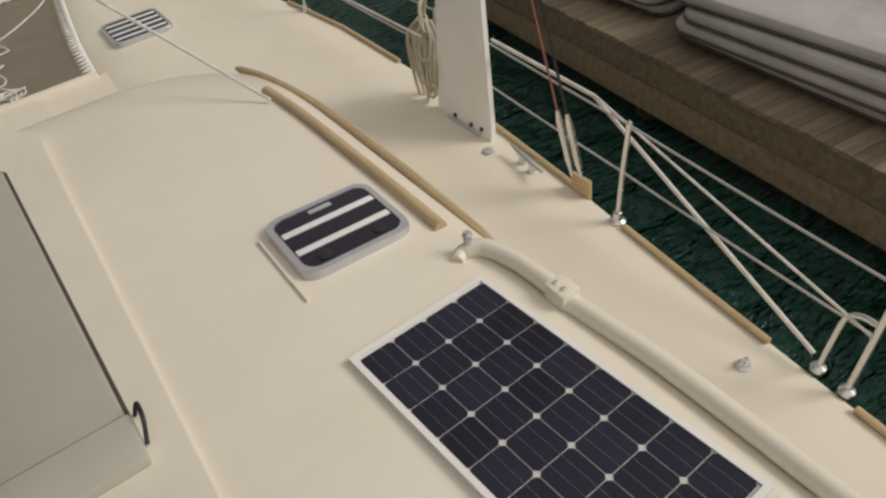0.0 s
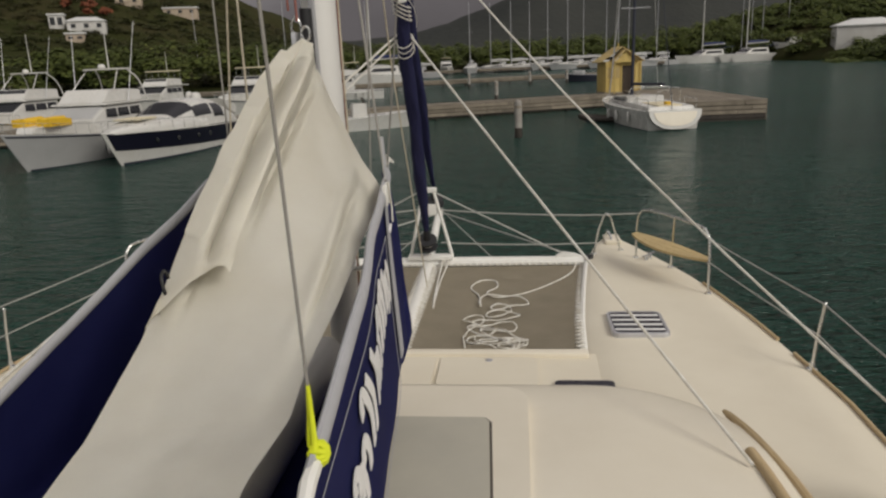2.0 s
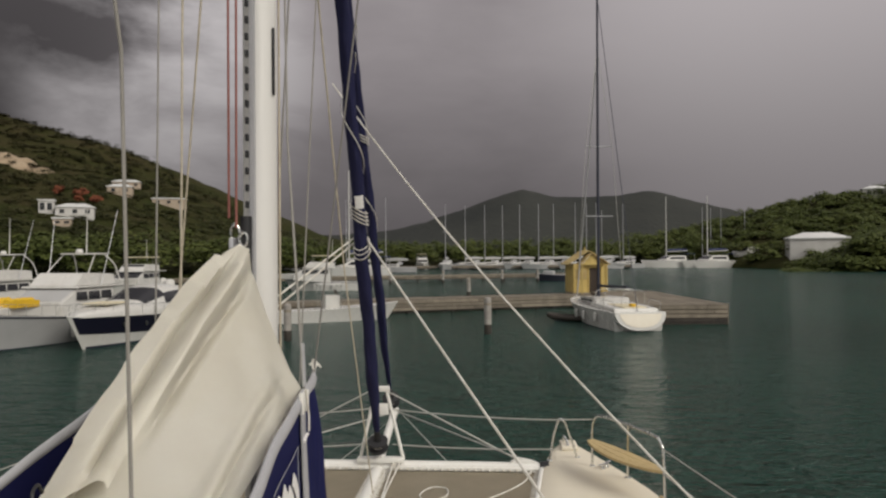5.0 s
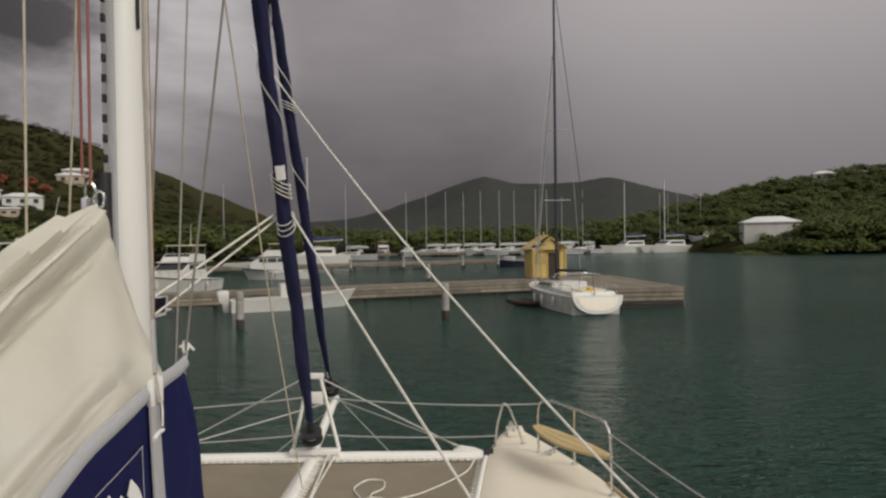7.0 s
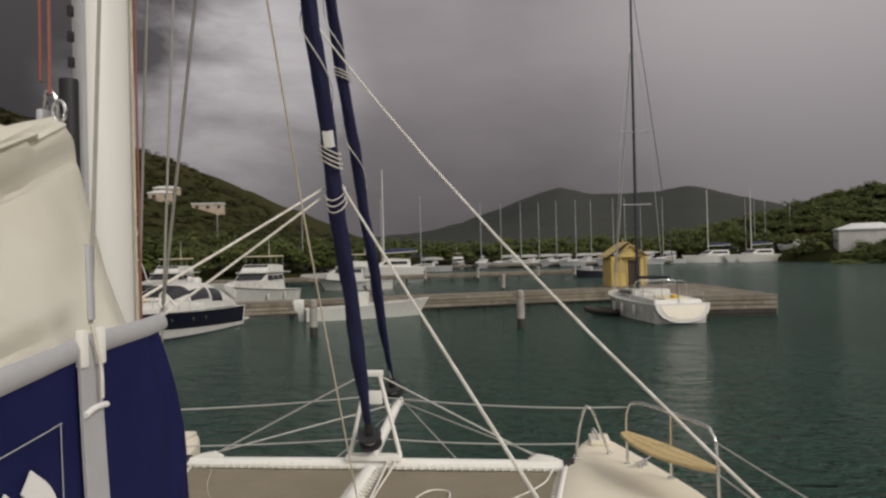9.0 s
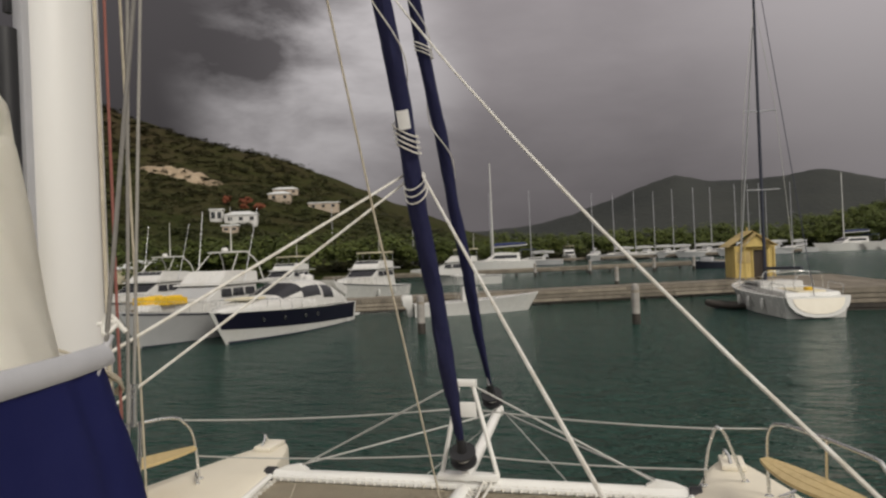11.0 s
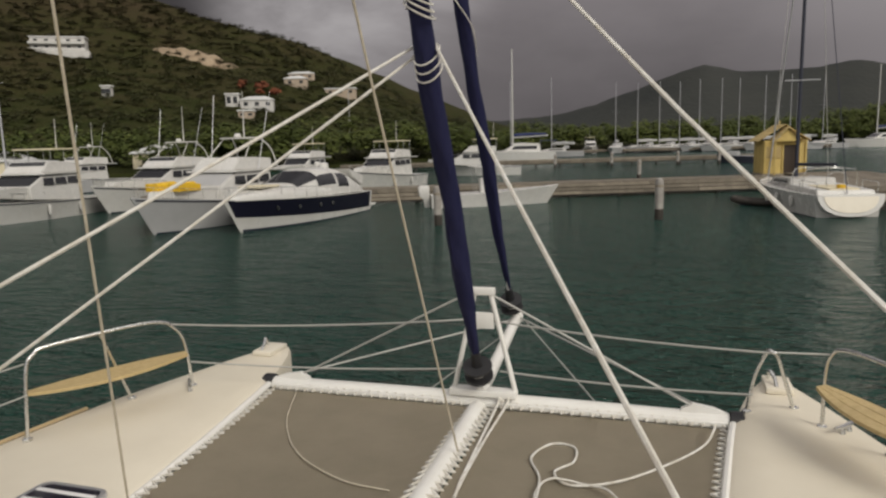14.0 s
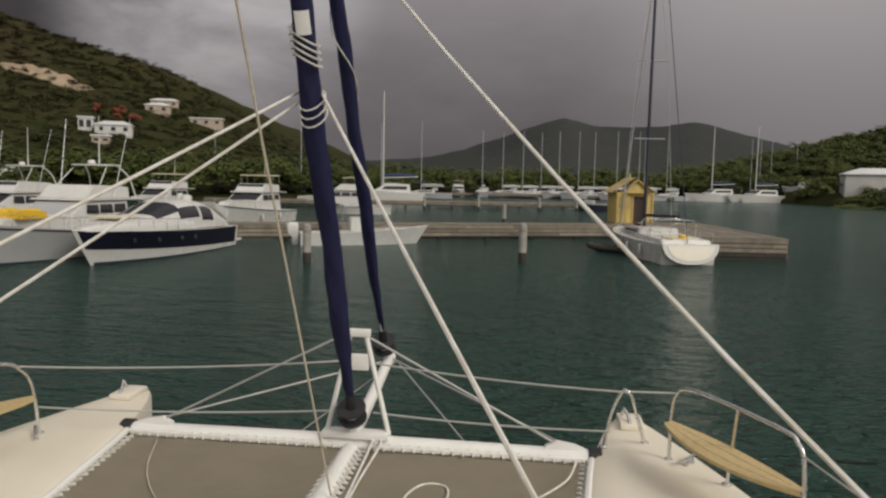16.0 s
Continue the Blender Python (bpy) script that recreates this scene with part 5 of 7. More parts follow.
for side in (1, -1):
    ch = (CX + side * 3.245, -0.70, deck_z(-0.7))
    sh = thing("chainplate", "rusty brown shroud foot with its turnbuckles", "shroud fitting")
    part("plate", box(ch[0] - 0.012, ch[0] + 0.012, ch[1] - 0.08, ch[1] + 0.05, ch[2] - 0.02, ch[2] + 0.10, 0.008), TEAK, sh, "stained metal plate")
    for dy, dx in ((-0.02, 0.0), (0.04, -0.01)):
        top = Vector((CX + side * 2.27, 0.03, 8.5))
        a = Vector((ch[0] + dx, ch[1] + dy, ch[2] + 0.08))
        d = (top - a).normalized()
        part("turnbuckle", tube([a, a + d * 0.06, a + d * 0.10, a + d * 0.34, a + d * 0.40], [0.010, 0.012, 0.018, 0.018, 0.009], 8), STEEL, sh)
        line("shroud", [a + d * 0.38, top, (MX, MY, 14.3)], 0.0075 if dy < 0 else 0.006, ROPERED if dy > 0 else BLACK, "dark wire shroud from the deck edge to the mast", "shroud", group="shrouds")
# the diamond stay comes down to a turnbuckle on the mast's forward side
fs, d = Vector((0.345, 1.00, 2.95)), Vector((0.040, 0.034, 1.0)).normalized()
st = thing("stay_fitting", "grey wire stay foot with an open turnbuckle", "stay fitting")
part("tang", tube([(0.19, 1.03, 2.88), (0.29, 1.01, 2.90), (0.345, 1.00, 2.97)], [0.02, 0.032, 0.02], 10, 0.5), STEEL, st, "grey metal tang on the mast")
part("screw", tube([fs, fs + d * 0.10], 0.008, 8), STEEL, st)
for s in (-0.011, 0.011):
    part("body_bar", tube([fs + d * 0.09 + Vector((s, s, 0)), fs + d * 0.30 + Vector((s, s, 0))], 0.005, 8), STEEL, st)
part("swage", tube([fs + d * 0.29, fs + d * 0.40], 0.010, 10), STEEL, st)
part("sheave_plate", add_turned(bmesh.new(), 0, 0, ((0.045, -0.012), (0.050, 0.0), (0.045, 0.012)), 18), ALU, st, "round grey sheave plate", at=pose(0.33, 1.005, 2.87, 90, 0, 30))
line("stay", [fs + d * 0.38, fs + d * 6.2], 0.0042, JACK, "grey wire stay beside the mast", "stay")
line("spare_halyard", [(-1.52, 3.33, 1.60), (0.05, 1.3, 9.5)], 0.0075, ROPEBEIGE, "beige halyard clipped at the net's edge", group="halyards")
line("spare_halyard", [(0.16, 4.45, 1.63), (0.10, 3.42, 3.90), (0.20, 1.34, 7.6)], 0.007, ROPEBEIGE, "beige halyard led to the central spar", group="halyards")
clew = Vector((0.08, 4.38, 4.29))
line("jib_sheet", [clew, (2.24, 0.45, 2.06)], 0.009, ROPE, "white jib sheet led to the roof corner", group="jib sheets", sag=0.004)
line("jib_sheet", [clew, (-2.04, -0.05, 2.06)], 0.009, ROPE, "white jib sheet led to the far rail", group="jib sheets", sag=0.006)
line("jib_sheet", [clew + Vector((0, -0.02, -0.05)), (-2.66, 1.36, deck_z(1.4) + 0.03)], 0.009, ROPE, "white jib sheet led to the far deck edge", group="jib sheets", sag=0.006)
line("furler_sheet", [(-0.205, 4.34, 5.78), (3.157, 0.398, 2.077)], 0.0070, ROPE, "white sheet from the furled sail to the rail", group="jib sheets", sag=0.032)


def furled(base, top, z_low, rad, drum_at, label, seed):
    """A furled headsail on its stay: drum, foil and the rolled cloth."""
    f = thing("furled_headsail", label, "furled sail", group="furled headsails")
    a, b = Vector(base), Vector(top)
    L = (b - a).length
    d = (b - a).normalized()
    s = d.cross(Vector((0, 1, 0))).normalized()
    u = s.cross(d)
    secs = []
    n = 150
    for i in range(n + 1):
        t = i / n
        h = z_low + (L - z_low - 0.4) * t
        c = a + d * h
        r = rad * (0.55 + 0.55 * ease(t * 9) - 0.35 * t) * (0.4 + 0.6 * ease(t * 40))
        ring = []
        for k in range(20):
            ang = k * math.tau / 20
            wrap = 0.010 * math.sin(ang - h * 4.2) ** 5 + 0.012 * noise.noise((math.cos(ang) * 1.4, math.sin(ang) * 1.4, h * 1.3 + seed)) + 0.006 * noise.noise((math.cos(ang) * 4, math.sin(ang) * 4, h * 5 + seed))
            ring.append(c + (s * math.cos(ang) + u * math.sin(ang)) * (r + wrap))
        secs.append(ring)
    part("rolled_cloth", loft(secs), NAVYFURL, f, "navy rolled sailcloth with wrap creases")
    part("foil", tube([a + d * 0.1, b], 0.018, 8), MASTWHITE, f, "pale foil")
    dr = part("drum", add_turned(bmesh.new(), 0, 0, ((0.03, -0.10), (0.035, -0.06), (0.115, -0.055), (0.115, -0.035), (0.055, -0.03), (0.055, 0.035), (0.115, 0.04), (0.115, 0.06), (0.045, 0.07), (0.035, 0.20)), 24), BLACK, f, "black furling drum", at=Matrix.Translation(a + d * drum_at) @ d.to_track_quat("Z", "Y").to_matrix().to_4x4())
    part("drum_line", tube([(0.062 * math.cos(k * 0.6), 0.062 * math.sin(k * 0.6), -0.025 + 0.0012 * k) for k in range(46)], 0.006, 5), ROPE, dr, "wound white line")
    part("tack_link", tube([a, a + d * (drum_at - 0.05)], 0.020, 8), STEEL, f)
    return f, a, d, s, u


f1, a1, d1, s1, u1 = furled((0.065, 5.45, 1.70), (0.19, 1.25, 10.15), 0.30, 0.064, 0.20, "navy furled jib on its stay over the crossbeam", 1.0)
f2, a2, d2, s2, u2 = furled((-0.015, 7.09, 1.90), (-0.074, 0.60, 12.7), 0.30, 0.052, 0.16, "navy furled gennaker on the bowsprit", 7.0)


def wraps(a, d, s, u, h0, h1, turns, r, mat, thick):
    return tube([a + d * (h0 + (h1 - h0) * k / (turns * 14)) + d * (0.05 * math.sin(k * math.tau / 14 + h0 * 7)) + (s * math.cos(k * math.tau / 14) + u * math.sin(k * math.tau / 14)) * r for k in range(int(turns * 14) + 1)], thick, 6)


part("sheet_wrap", wraps(a1, d1, s1, u1, 2.62, 2.78, 3, 0.082, ROPE, 0.005), ROPE, f1, "white sheet wound round the sail")
part("sheet_wrap", wraps(a1, d1, s1, u1, 2.98, 3.14, 4, 0.082, ROPE, 0.0055), ROPE, f1, "white sheet wound round the sail")
part("sheet_wrap", wraps(a1, d1, s1, u1, 3.14, 4.6, 1.5, 0.084, ROPE, 0.0045), ROPE, f1, "white sheet wound round the sail")
part("sheet_wrap", wraps(a2, d2, s2, u2, 2.4, 5.2, 2.5, 0.070, ROPE, 0.0045), ROPE, f2, "white line wound round the sail")
part("sheet_wrap", wraps(a2, d2, s2, u2, 3.95, 4.05, 3, 0.070, ROPE, 0.0048), ROPE, f2, "white line wound round the sail")
tape = []
for k in range(9):
    h = 3.16 + 0.13 * k / 8
    tape.append([a1 + d1 * h + (s1 * math.cos(x) + u1 * math.sin(x)) * r for x, r in ((-2.4, 0.082), (-1.9, 0.084), (-1.4, 0.083), (-1.4, 0.087), (-1.9, 0.089), (-2.4, 0.087))])
part("white_patch", loft(tape), BADGE, f1, "white cloth patch at the clew")

# ---------------------------------------------------------------- rope on the net
rn = random.Random(3)
path_, head_, p_ = [], 0.4, Vector((0.95, 3.02, 0))
bend_ = 4.0
for k in range(300):
    t = k / 300
    centre = Vector((0.93 + 0.07 * math.sin(t * 9), 3.05 + 0.10 * math.sin(t * 23) + (0.0 if t < 0.45 else 1.15 * (t - 0.45) / 0.55), 0))
    if k % 9 == 0:
        bend_ = rn.choice((-1, 1, 1)) * rn.uniform(2.0, 13.0)
    off = centre - p_
    want = math.atan2(off.y, off.x)
    turn = (want - head_ + math.pi) % math.tau - math.pi
    head_ += 0.040 * bend_ + turn * min(0.5, max(0.0, off.length - 0.13) * 2.2)
    p_ = p_ + Vector((math.cos(head_) * 1.15, math.sin(head_) * 0.9, 0)) * 0.040
    path_.append(Vector((p_.x, p_.y, 1.562 + 0.012 * (1 + math.sin(k * 0.7)) + 0.008 * rn.random())))
rope_heap = thing("loose_rope", "white braided rope lying tangled on the net", "rope")
part("tangle", tube(smooth_line(path_, 2), 0.0070, 6), ROPE, rope_heap)
lp = [path_[-1], (0.72, 4.35, 1.565), (0.62, 4.62, 1.565), (0.72, 4.86, 1.565), (0.88, 4.84, 1.565), (0.90, 4.62, 1.565), (0.80, 4.45, 1.565), (0.92, 4.30, 1.565), (1.20, 4.42, 1.565), (1.50, 4.72, 1.575), (1.72, 5.0, 1.60), (1.80, 5.18, 1.66)]
part("loop", tube(smooth_line(lp, 8), 0.0085, 6), ROPE, rope_heap)
bl = thing("tack_line", "white doubled line hanging from the crossbeam to the net", "rope")
for dx in (0.0, 0.05):
    part("strand", tube(smooth_line([(0.22 + dx, 5.40, 1.685), (0.24 + dx * 1.4, 5.30, 1.66), (0.24 + dx * 0.6, 4.75, 1.60), (0.26 + dx * 0.2, 4.2, 1.585), (0.28, 3.95, 1.58)], 6), 0.010, 6), ROPE, bl)
part("hitch", tube([(0.24 + 0.03 * math.cos(k), 5.42 + 0.085 * math.sin(k * 0.9), 1.60 + 0.085 * math.cos(k * 0.9)) for k in range(22)], 0.009, 6), ROPE, bl)
line("net_seam_rope", smooth_line([(-1.50, 5.25, 1.60), (-1.30, 4.75, 1.572), (-0.95, 4.30, 1.560), (-0.5, 4.02, 1.565), (-0.12, 3.92, 1.585)], 5), 0.0065, ROPEBEIGE, "beige rope lying across the net")

# ---------------------------------------------------------------- the dock alongside, with stacked pads
DZ = 0.80
DOCK = pose(5.62, 0.6, 0, 0, 0, -6.5)
sd = thing("side_dock", "tan timber dock beside the boat", "dock", DOCK, kind="structure")
plank_me = mesh_of(box(0, 3.2, -0.073, 0.073, -0.045, 0.0, 0.004, 1), "plank", DOCKWOOD, False)
y = 4.0
rp = random.Random(8)
while y > -11:
    ob = new("plank", plank_me)
    ob.location, ob.parent = (rp.uniform(-0.012, 0.012), y, DZ + rp.uniform(-0.002, 0.002)), sd
    y -= 0.150
part("fascia", box(0.03, 0.09, -11, 4.06, DZ - 0.30, DZ - 0.046, 0.008), DOCKWOOD, sd)
part("waler", box(0.05, 0.15, -11, 4.04, DZ - 0.60, DZ - 0.32, 0.01), DOCKWOOD, sd, "brown timber waler")
part("end_fascia", box(0.03, 3.2, 4.0, 4.06, DZ - 0.34, DZ - 0.046, 0.008), DOCKWOOD, sd)
for yy in (3.5, 0.6, -2.4, -5.4, -8.4):
    part("pile", turned(0.32, yy, ((0.15, -0.6), (0.15, DZ - 0.05)), 12), DOCKDARK, sd)
    part("pile", turned(2.9, yy, ((0.15, -0.6), (0.15, DZ - 0.05)), 12), DOCKDARK, sd)


def pad_stack(x, y, rz, count, length, depth, tarp):
    for k in range(count):
        z = DZ + 0.012 + 0.125 * k
        jig = random.Random(k + int(x * 10) + int(y * 7))
        t = thing("foam_pad", "grey vinyl foam pad with dark piped edges, stacked on the dock", "pad", DOCK @ pose(x + jig.uniform(-0.07, 0.07), y + jig.uniform(-0.10, 0.10), z, 0, 0, rz + jig.uniform(-3, 3)), "stacked pads")
        o = rounded(-depth / 2, depth / 2, -length / 2, length / 2, 0.16, 6)
        bmq = loft([[Vector((px * a, py * b, h + (0.012 + 0.10 * h) * noise.noise((px * 2, py * 2, k)))) for px, py in o] for a, b, h in ((0.90, 0.96, 0.0), (0.985, 0.99, 0.012), (0.985, 0.99, 0.030), (1.0, 1.0, 0.045), (1.005, 1.002, 0.075), (0.97, 0.988, 0.105), (0.90, 0.96, 0.118), (0.6, 0.7, 0.124))])
        part("cushion", bmq, FOAMPAD, t)
        part("piping", tube([(px * 0.995, py * 0.997, 0.020) for px, py in o + o[:1]], 0.013, 6), SEAM, t, "dark piping")
    if tarp:
        z = DZ + 0.012 + 0.125 * count
        t = thing("striped_cushion", "cream ribbed cushion on top of the pads", "cushion", DOCK @ pose(x, y, z, 0, 0, rz))
        secs = []
        for i in range(60):
            u = -length / 2 + length * i / 59
            rib = 0.012 * abs(math.sin(i * math.pi / 5))
            secs.append([Vector((px, u, pz_ + (rib if pz_ > 0.03 else 0))) for px, pz_ in ((-depth / 2, 0), (depth / 2, 0), (depth / 2, 0.10), (depth / 4, 0.13), (-depth / 4, 0.13), (-depth / 2, 0.10))])
        part("ribbed_cover", loft(secs), TARP, t)


pad_stack(0.80, 1.85, 3, 4, 2.2, 0.85, False)
pad_stack(0.78, -0.75, 4, 4, 2.3, 0.90, False)
pad_stack(1.75, -0.35, 3, 5, 2.4, 0.85, True)
pad_stack(1.75, 2.10, 2, 4, 2.2, 0.85, False)

# ---------------------------------------------------------------- boats
def prism(poly, wf):
    """A cabin from its side outline (y, z) and its half-width."""
    b = bmesh.new()
    L_ = [b.verts.new((-wf(y, z), y, z)) for y, z in poly]
    R_ = [b.verts.new((wf(y, z), y, z)) for y, z in poly]
    b.faces.new(L_[::-1])
    b.faces.new(R_)
    n = len(poly)
    for k in range(n):
        b.faces.new((L_[k], L_[(k + 1) % n], R_[(k + 1) % n], R_[k]))
    bmesh.ops.bevel(b, geom=list(b.edges), offset=0.05, segments=2, affect="EDGES")
    return b


def side_window(poly, wf, side, t=0.02):
    b = bmesh.new()
    a = [b.verts.new((side * (wf(y, z) - 0.01), y, z)) for y, z in poly]
    c = [b.verts.new((side * (wf(y, z) + t), y, z)) for y, z in poly]
    b.faces.new(a)
    b.faces.new(c)
    n = len(poly)
    for k in range(n):
        b.faces.new((a[k], a[(k + 1) % n], c[(k + 1) % n], c[k]))
    return b


def front_window(p, q, w0, w1, x0=-1.0, x1=1.0, t=0.03):
    """A pane on a sloping front from p (y, z) at the foot to q at the head; x0, x1 as shares of the half-widths."""
    d = Vector((0, q[0] - p[0], q[1] - p[1])).normalized()
    nrm = Vector((0, d.z, -d.y))
    if nrm.y < 0:
        nrm = -nrm
    c = [Vector((w0 * x0, *p)), Vector((w0 * x1, *p)), Vector((w1 * x1, *q)), Vector((w1 * x0, *q))]
    b = bmesh.new()
    lo = [b.verts.new(v - nrm * 0.02) for v in c]
    hi = [b.verts.new(v + nrm * t) for v in c]
    b.faces.new(lo)
    b.faces.new(hi)
    for k in range(4):
        b.faces.new((lo[k], lo[(k + 1) % 4], hi[(k + 1) % 4], hi[k]))
    return b


def hull_point(L, B, hs, hb, s, v, flare=0.5, stern=0.9):
    b = B / 2 * (stern + (1 - stern) * ease(s / 0.35)) * (1 - max(0.0, (s - 0.40) / 0.60) ** 2.4)
    b = max(b, 0.03)
    zt = hs + (hb - hs) * s ** 1.7
    bw = b * (0.90 - flare * s * s)
    return Vector((bw + (b - bw) * v ** 1.3, L * s * (1 - 0.11 * (1 - v) * s ** 3), -0.25 + (zt + 0.25) * v))


def boat_hull(L, B, hs, hb, flare=0.5, stern=0.9):
    secs = []
    for i in range(25):
        s = i / 24
        half = [hull_point(L, B, hs, hb, s, v, flare, stern) for v in (0, 0.12, 0.3, 0.5, 0.7, 0.85, 0.95, 1.0)]
        top = half[-1]
        secs.append([Vector((0, half[0].y, -0.45 + 0.15 * s))] + half + [Vector((0, top.y, top.z + 0.05))] + [Vector((-p.x, p.y, p.z)) for p in reversed(half)])
    return loft(secs)


def hull_band(L, B, hs, hb, v0, v1, s0, s1, side, flare=0.5, stern=0.9, proud=0.02):
    secs = []
    for i in range(25):
        s = s0 + (s1 - s0) * i / 24
        a = [hull_point(L, B, hs, hb, s, v0(s) + (v1(s) - v0(s)) * k / 4, flare, stern) for k in range(5)]
        secs.append([Vector((side * (p.x + proud), p.y, p.z)) for p in a] + [Vector((side * (p.x - 0.02), p.y, p.z)) for p in reversed(a)])
    return loft(secs)


def deck_rail(L, B, hs, hb, s0, s1, h, owner, posts=7, flare=0.5, stern=0.9, r=0.016):
    for side in (1, -1):
        pts = [hull_point(L, B, hs, hb, s, 1.0, flare, stern) for s in np.linspace(s0, s1, 14)]
        part("rail", tube([(side * max(p.x - 0.10, 0.02), p.y - 0.05, p.z + h) for p in pts], r, 6), STEEL, owner)
        for s in np.linspace(s0, s1, posts):
            p = hull_point(L, B, hs, hb, s, 1.0, flare, stern)
            part("rail_post", tube([(side * max(p.x - 0.10, 0.02), p.y - 0.05, p.z), (side * max(p.x - 0.10, 0.02), p.y - 0.05, p.z + h)], r * 0.8, 5), STEEL, owner)


def express_cruiser(at):
    L, B, hs, hb = 13.9, 4.2, 1.18, 1.62
    b = thing("motor_cruiser", "white express motor cruiser with a dark navy hull band", "motorboat", at @ Matrix.Diagonal((1.0, 1.0, 1.13, 1.0)))
    part("hull", boat_hull(L, B, hs, hb, 0.55), HULLWHITE, b, "white hull")
    for side in (1, -1):
        band = part("navy_band", hull_band(L, B, hs, hb, lambda s: 0.34 + 0.20 * s, lambda s: 0.985, 0.02, 0.985, side, 0.55), HULLNAVY, b, "glossy dark navy hull band")
        part("boot_stripe", hull_band(L, B, hs, hb, lambda s: 0.10, lambda s: 0.20, 0.0, 0.98, side, 0.55, proud=0.012), BOOT, b, "dark waterline stripe")
        for s in (0.42, 0.52, 0.66, 0.78):
            p = hull_point(L, B, hs, hb, s, 0.76, 0.55)
            part("porthole", add_turned(bmesh.new(), 0, 0, ((0.16, 0), (0.16, 0.03), (0.10, 0.035)), 14), TINT, band, "oval porthole", at=Matrix.Translation((side * (p.x + 0.015), p.y, p.z)) @ pose(0, 0, 0, 0, 90 * side, 0))

    def shell(table, n0, n1, lift=0.0, y0=None, y1=None, a0=0.0, a1=math.pi):
        """A rounded superstructure through stations of (y, half-width, foot, height); or a patch of it, lifted."""
        ya, yb = (table[0][0] if y0 is None else y0), (table[-1][0] if y1 is None else y1)
        rings = []
        for i in range(n0 + 1):
            y = ya + (yb - ya) * i / n0
            w, zb, h = (lerp([(r[0], r[k]) for r in table], y) for k in (1, 2, 3))
            ring = []
            for j in range(n1 + 1):
                a = a0 + (a1 - a0) * j / n1
                c, q = math.cos(a), math.sin(a)
                ring.append(Vector(((w + lift) * math.copysign(abs(c) ** 0.55, c), y, zb + (h + lift) * abs(q) ** 0.72)))
            rings.append(ring)
        return rings

    def patch(table, y0, y1, a0, a1):
        top, low = shell(table, 12, 8, 0.02, y0, y1, a0, a1), shell(table, 12, 8, -0.03, y0, y1, a0, a1)
        return loft([t_ + l_[::-1] for t_, l_ in zip(top, low)])

    DECK = ((5.6, 1.92, 1.30, 0.62), (7.5, 1.86, 1.36, 0.66), (9.5, 1.66, 1.42, 0.60), (11.5, 1.20, 1.48, 0.46), (12.9, 0.62, 1.52, 0.28), (13.5, 0.20, 1.54, 0.10))
    HOUSE = ((0.8, 1.62, 1.20, 0.30), (1.4, 1.78, 1.22, 0.62), (2.6, 1.86, 1.26, 1.10), (3.8, 1.84, 1.28, 1.42), (5.2, 1.80, 1.30, 1.50), (6.4, 1.74, 1.32, 1.42), (7.4, 1.66, 1.36, 1.14), (8.4, 1.52, 1.40, 0.82), (9.3, 1.34, 1.44, 0.56))
    part("foredeck", loft(shell(DECK, 22, 20)), HULLWHITE, b)
    part("cabin", loft(shell(HOUSE, 26, 24)), HULLWHITE, b, "white rounded deckhouse")
    part("windscreen", patch(HOUSE, 6.75, 8.75, 0.20 * math.pi, 0.80 * math.pi), TINT, b, "raked dark windscreen")
    for k in (0, 1):
        lo, hi = (0.085, 0.245) if k == 0 else (0.755, 0.915)
        part("side_window", patch(HOUSE, 4.9, 6.9, lo * math.pi, hi * math.pi), TINT, b)
        part("side_window", patch(HOUSE, 3.3, 4.6, lo * math.pi, (hi - 0.03 * (1 - 2 * k)) * math.pi), TINT, b)
    part("aft_fin", prism([(1.0, 1.55), (0.7, 2.05), (1.2, 2.25), (2.9, 2.62), (2.6, 2.2)], lambda y, z: 1.66), HULLWHITE, b)
    part("sun_pad", outline_slab(rounded(-0.8, 0.8, 9.6, 11.6, 0.2), 2.02, 2.10, 0.03), CREAMTOP, b, "cream foredeck sun pad")
    part("radar_dome", turned(0, 3.2, ((0.30, 2.52), (0.34, 2.76), (0.30, 2.92), (0.15, 3.0)), 16), HULLWHITE, b)
    part("sat_dome", turned(0.55, 3.0, ((0.20, 2.40), (0.24, 2.78), (0.20, 2.98), (0.08, 3.06)), 14), HULLWHITE, b)
    part("swim_step", box(-1.75, 1.75, -0.9, 0.05, 0.25, 0.40, 0.05), HULLWHITE, b)
    deck_rail(L, B, hs, hb + 0.02, 0.55, 0.97, 0.55, b, 7, 0.55)
    return b


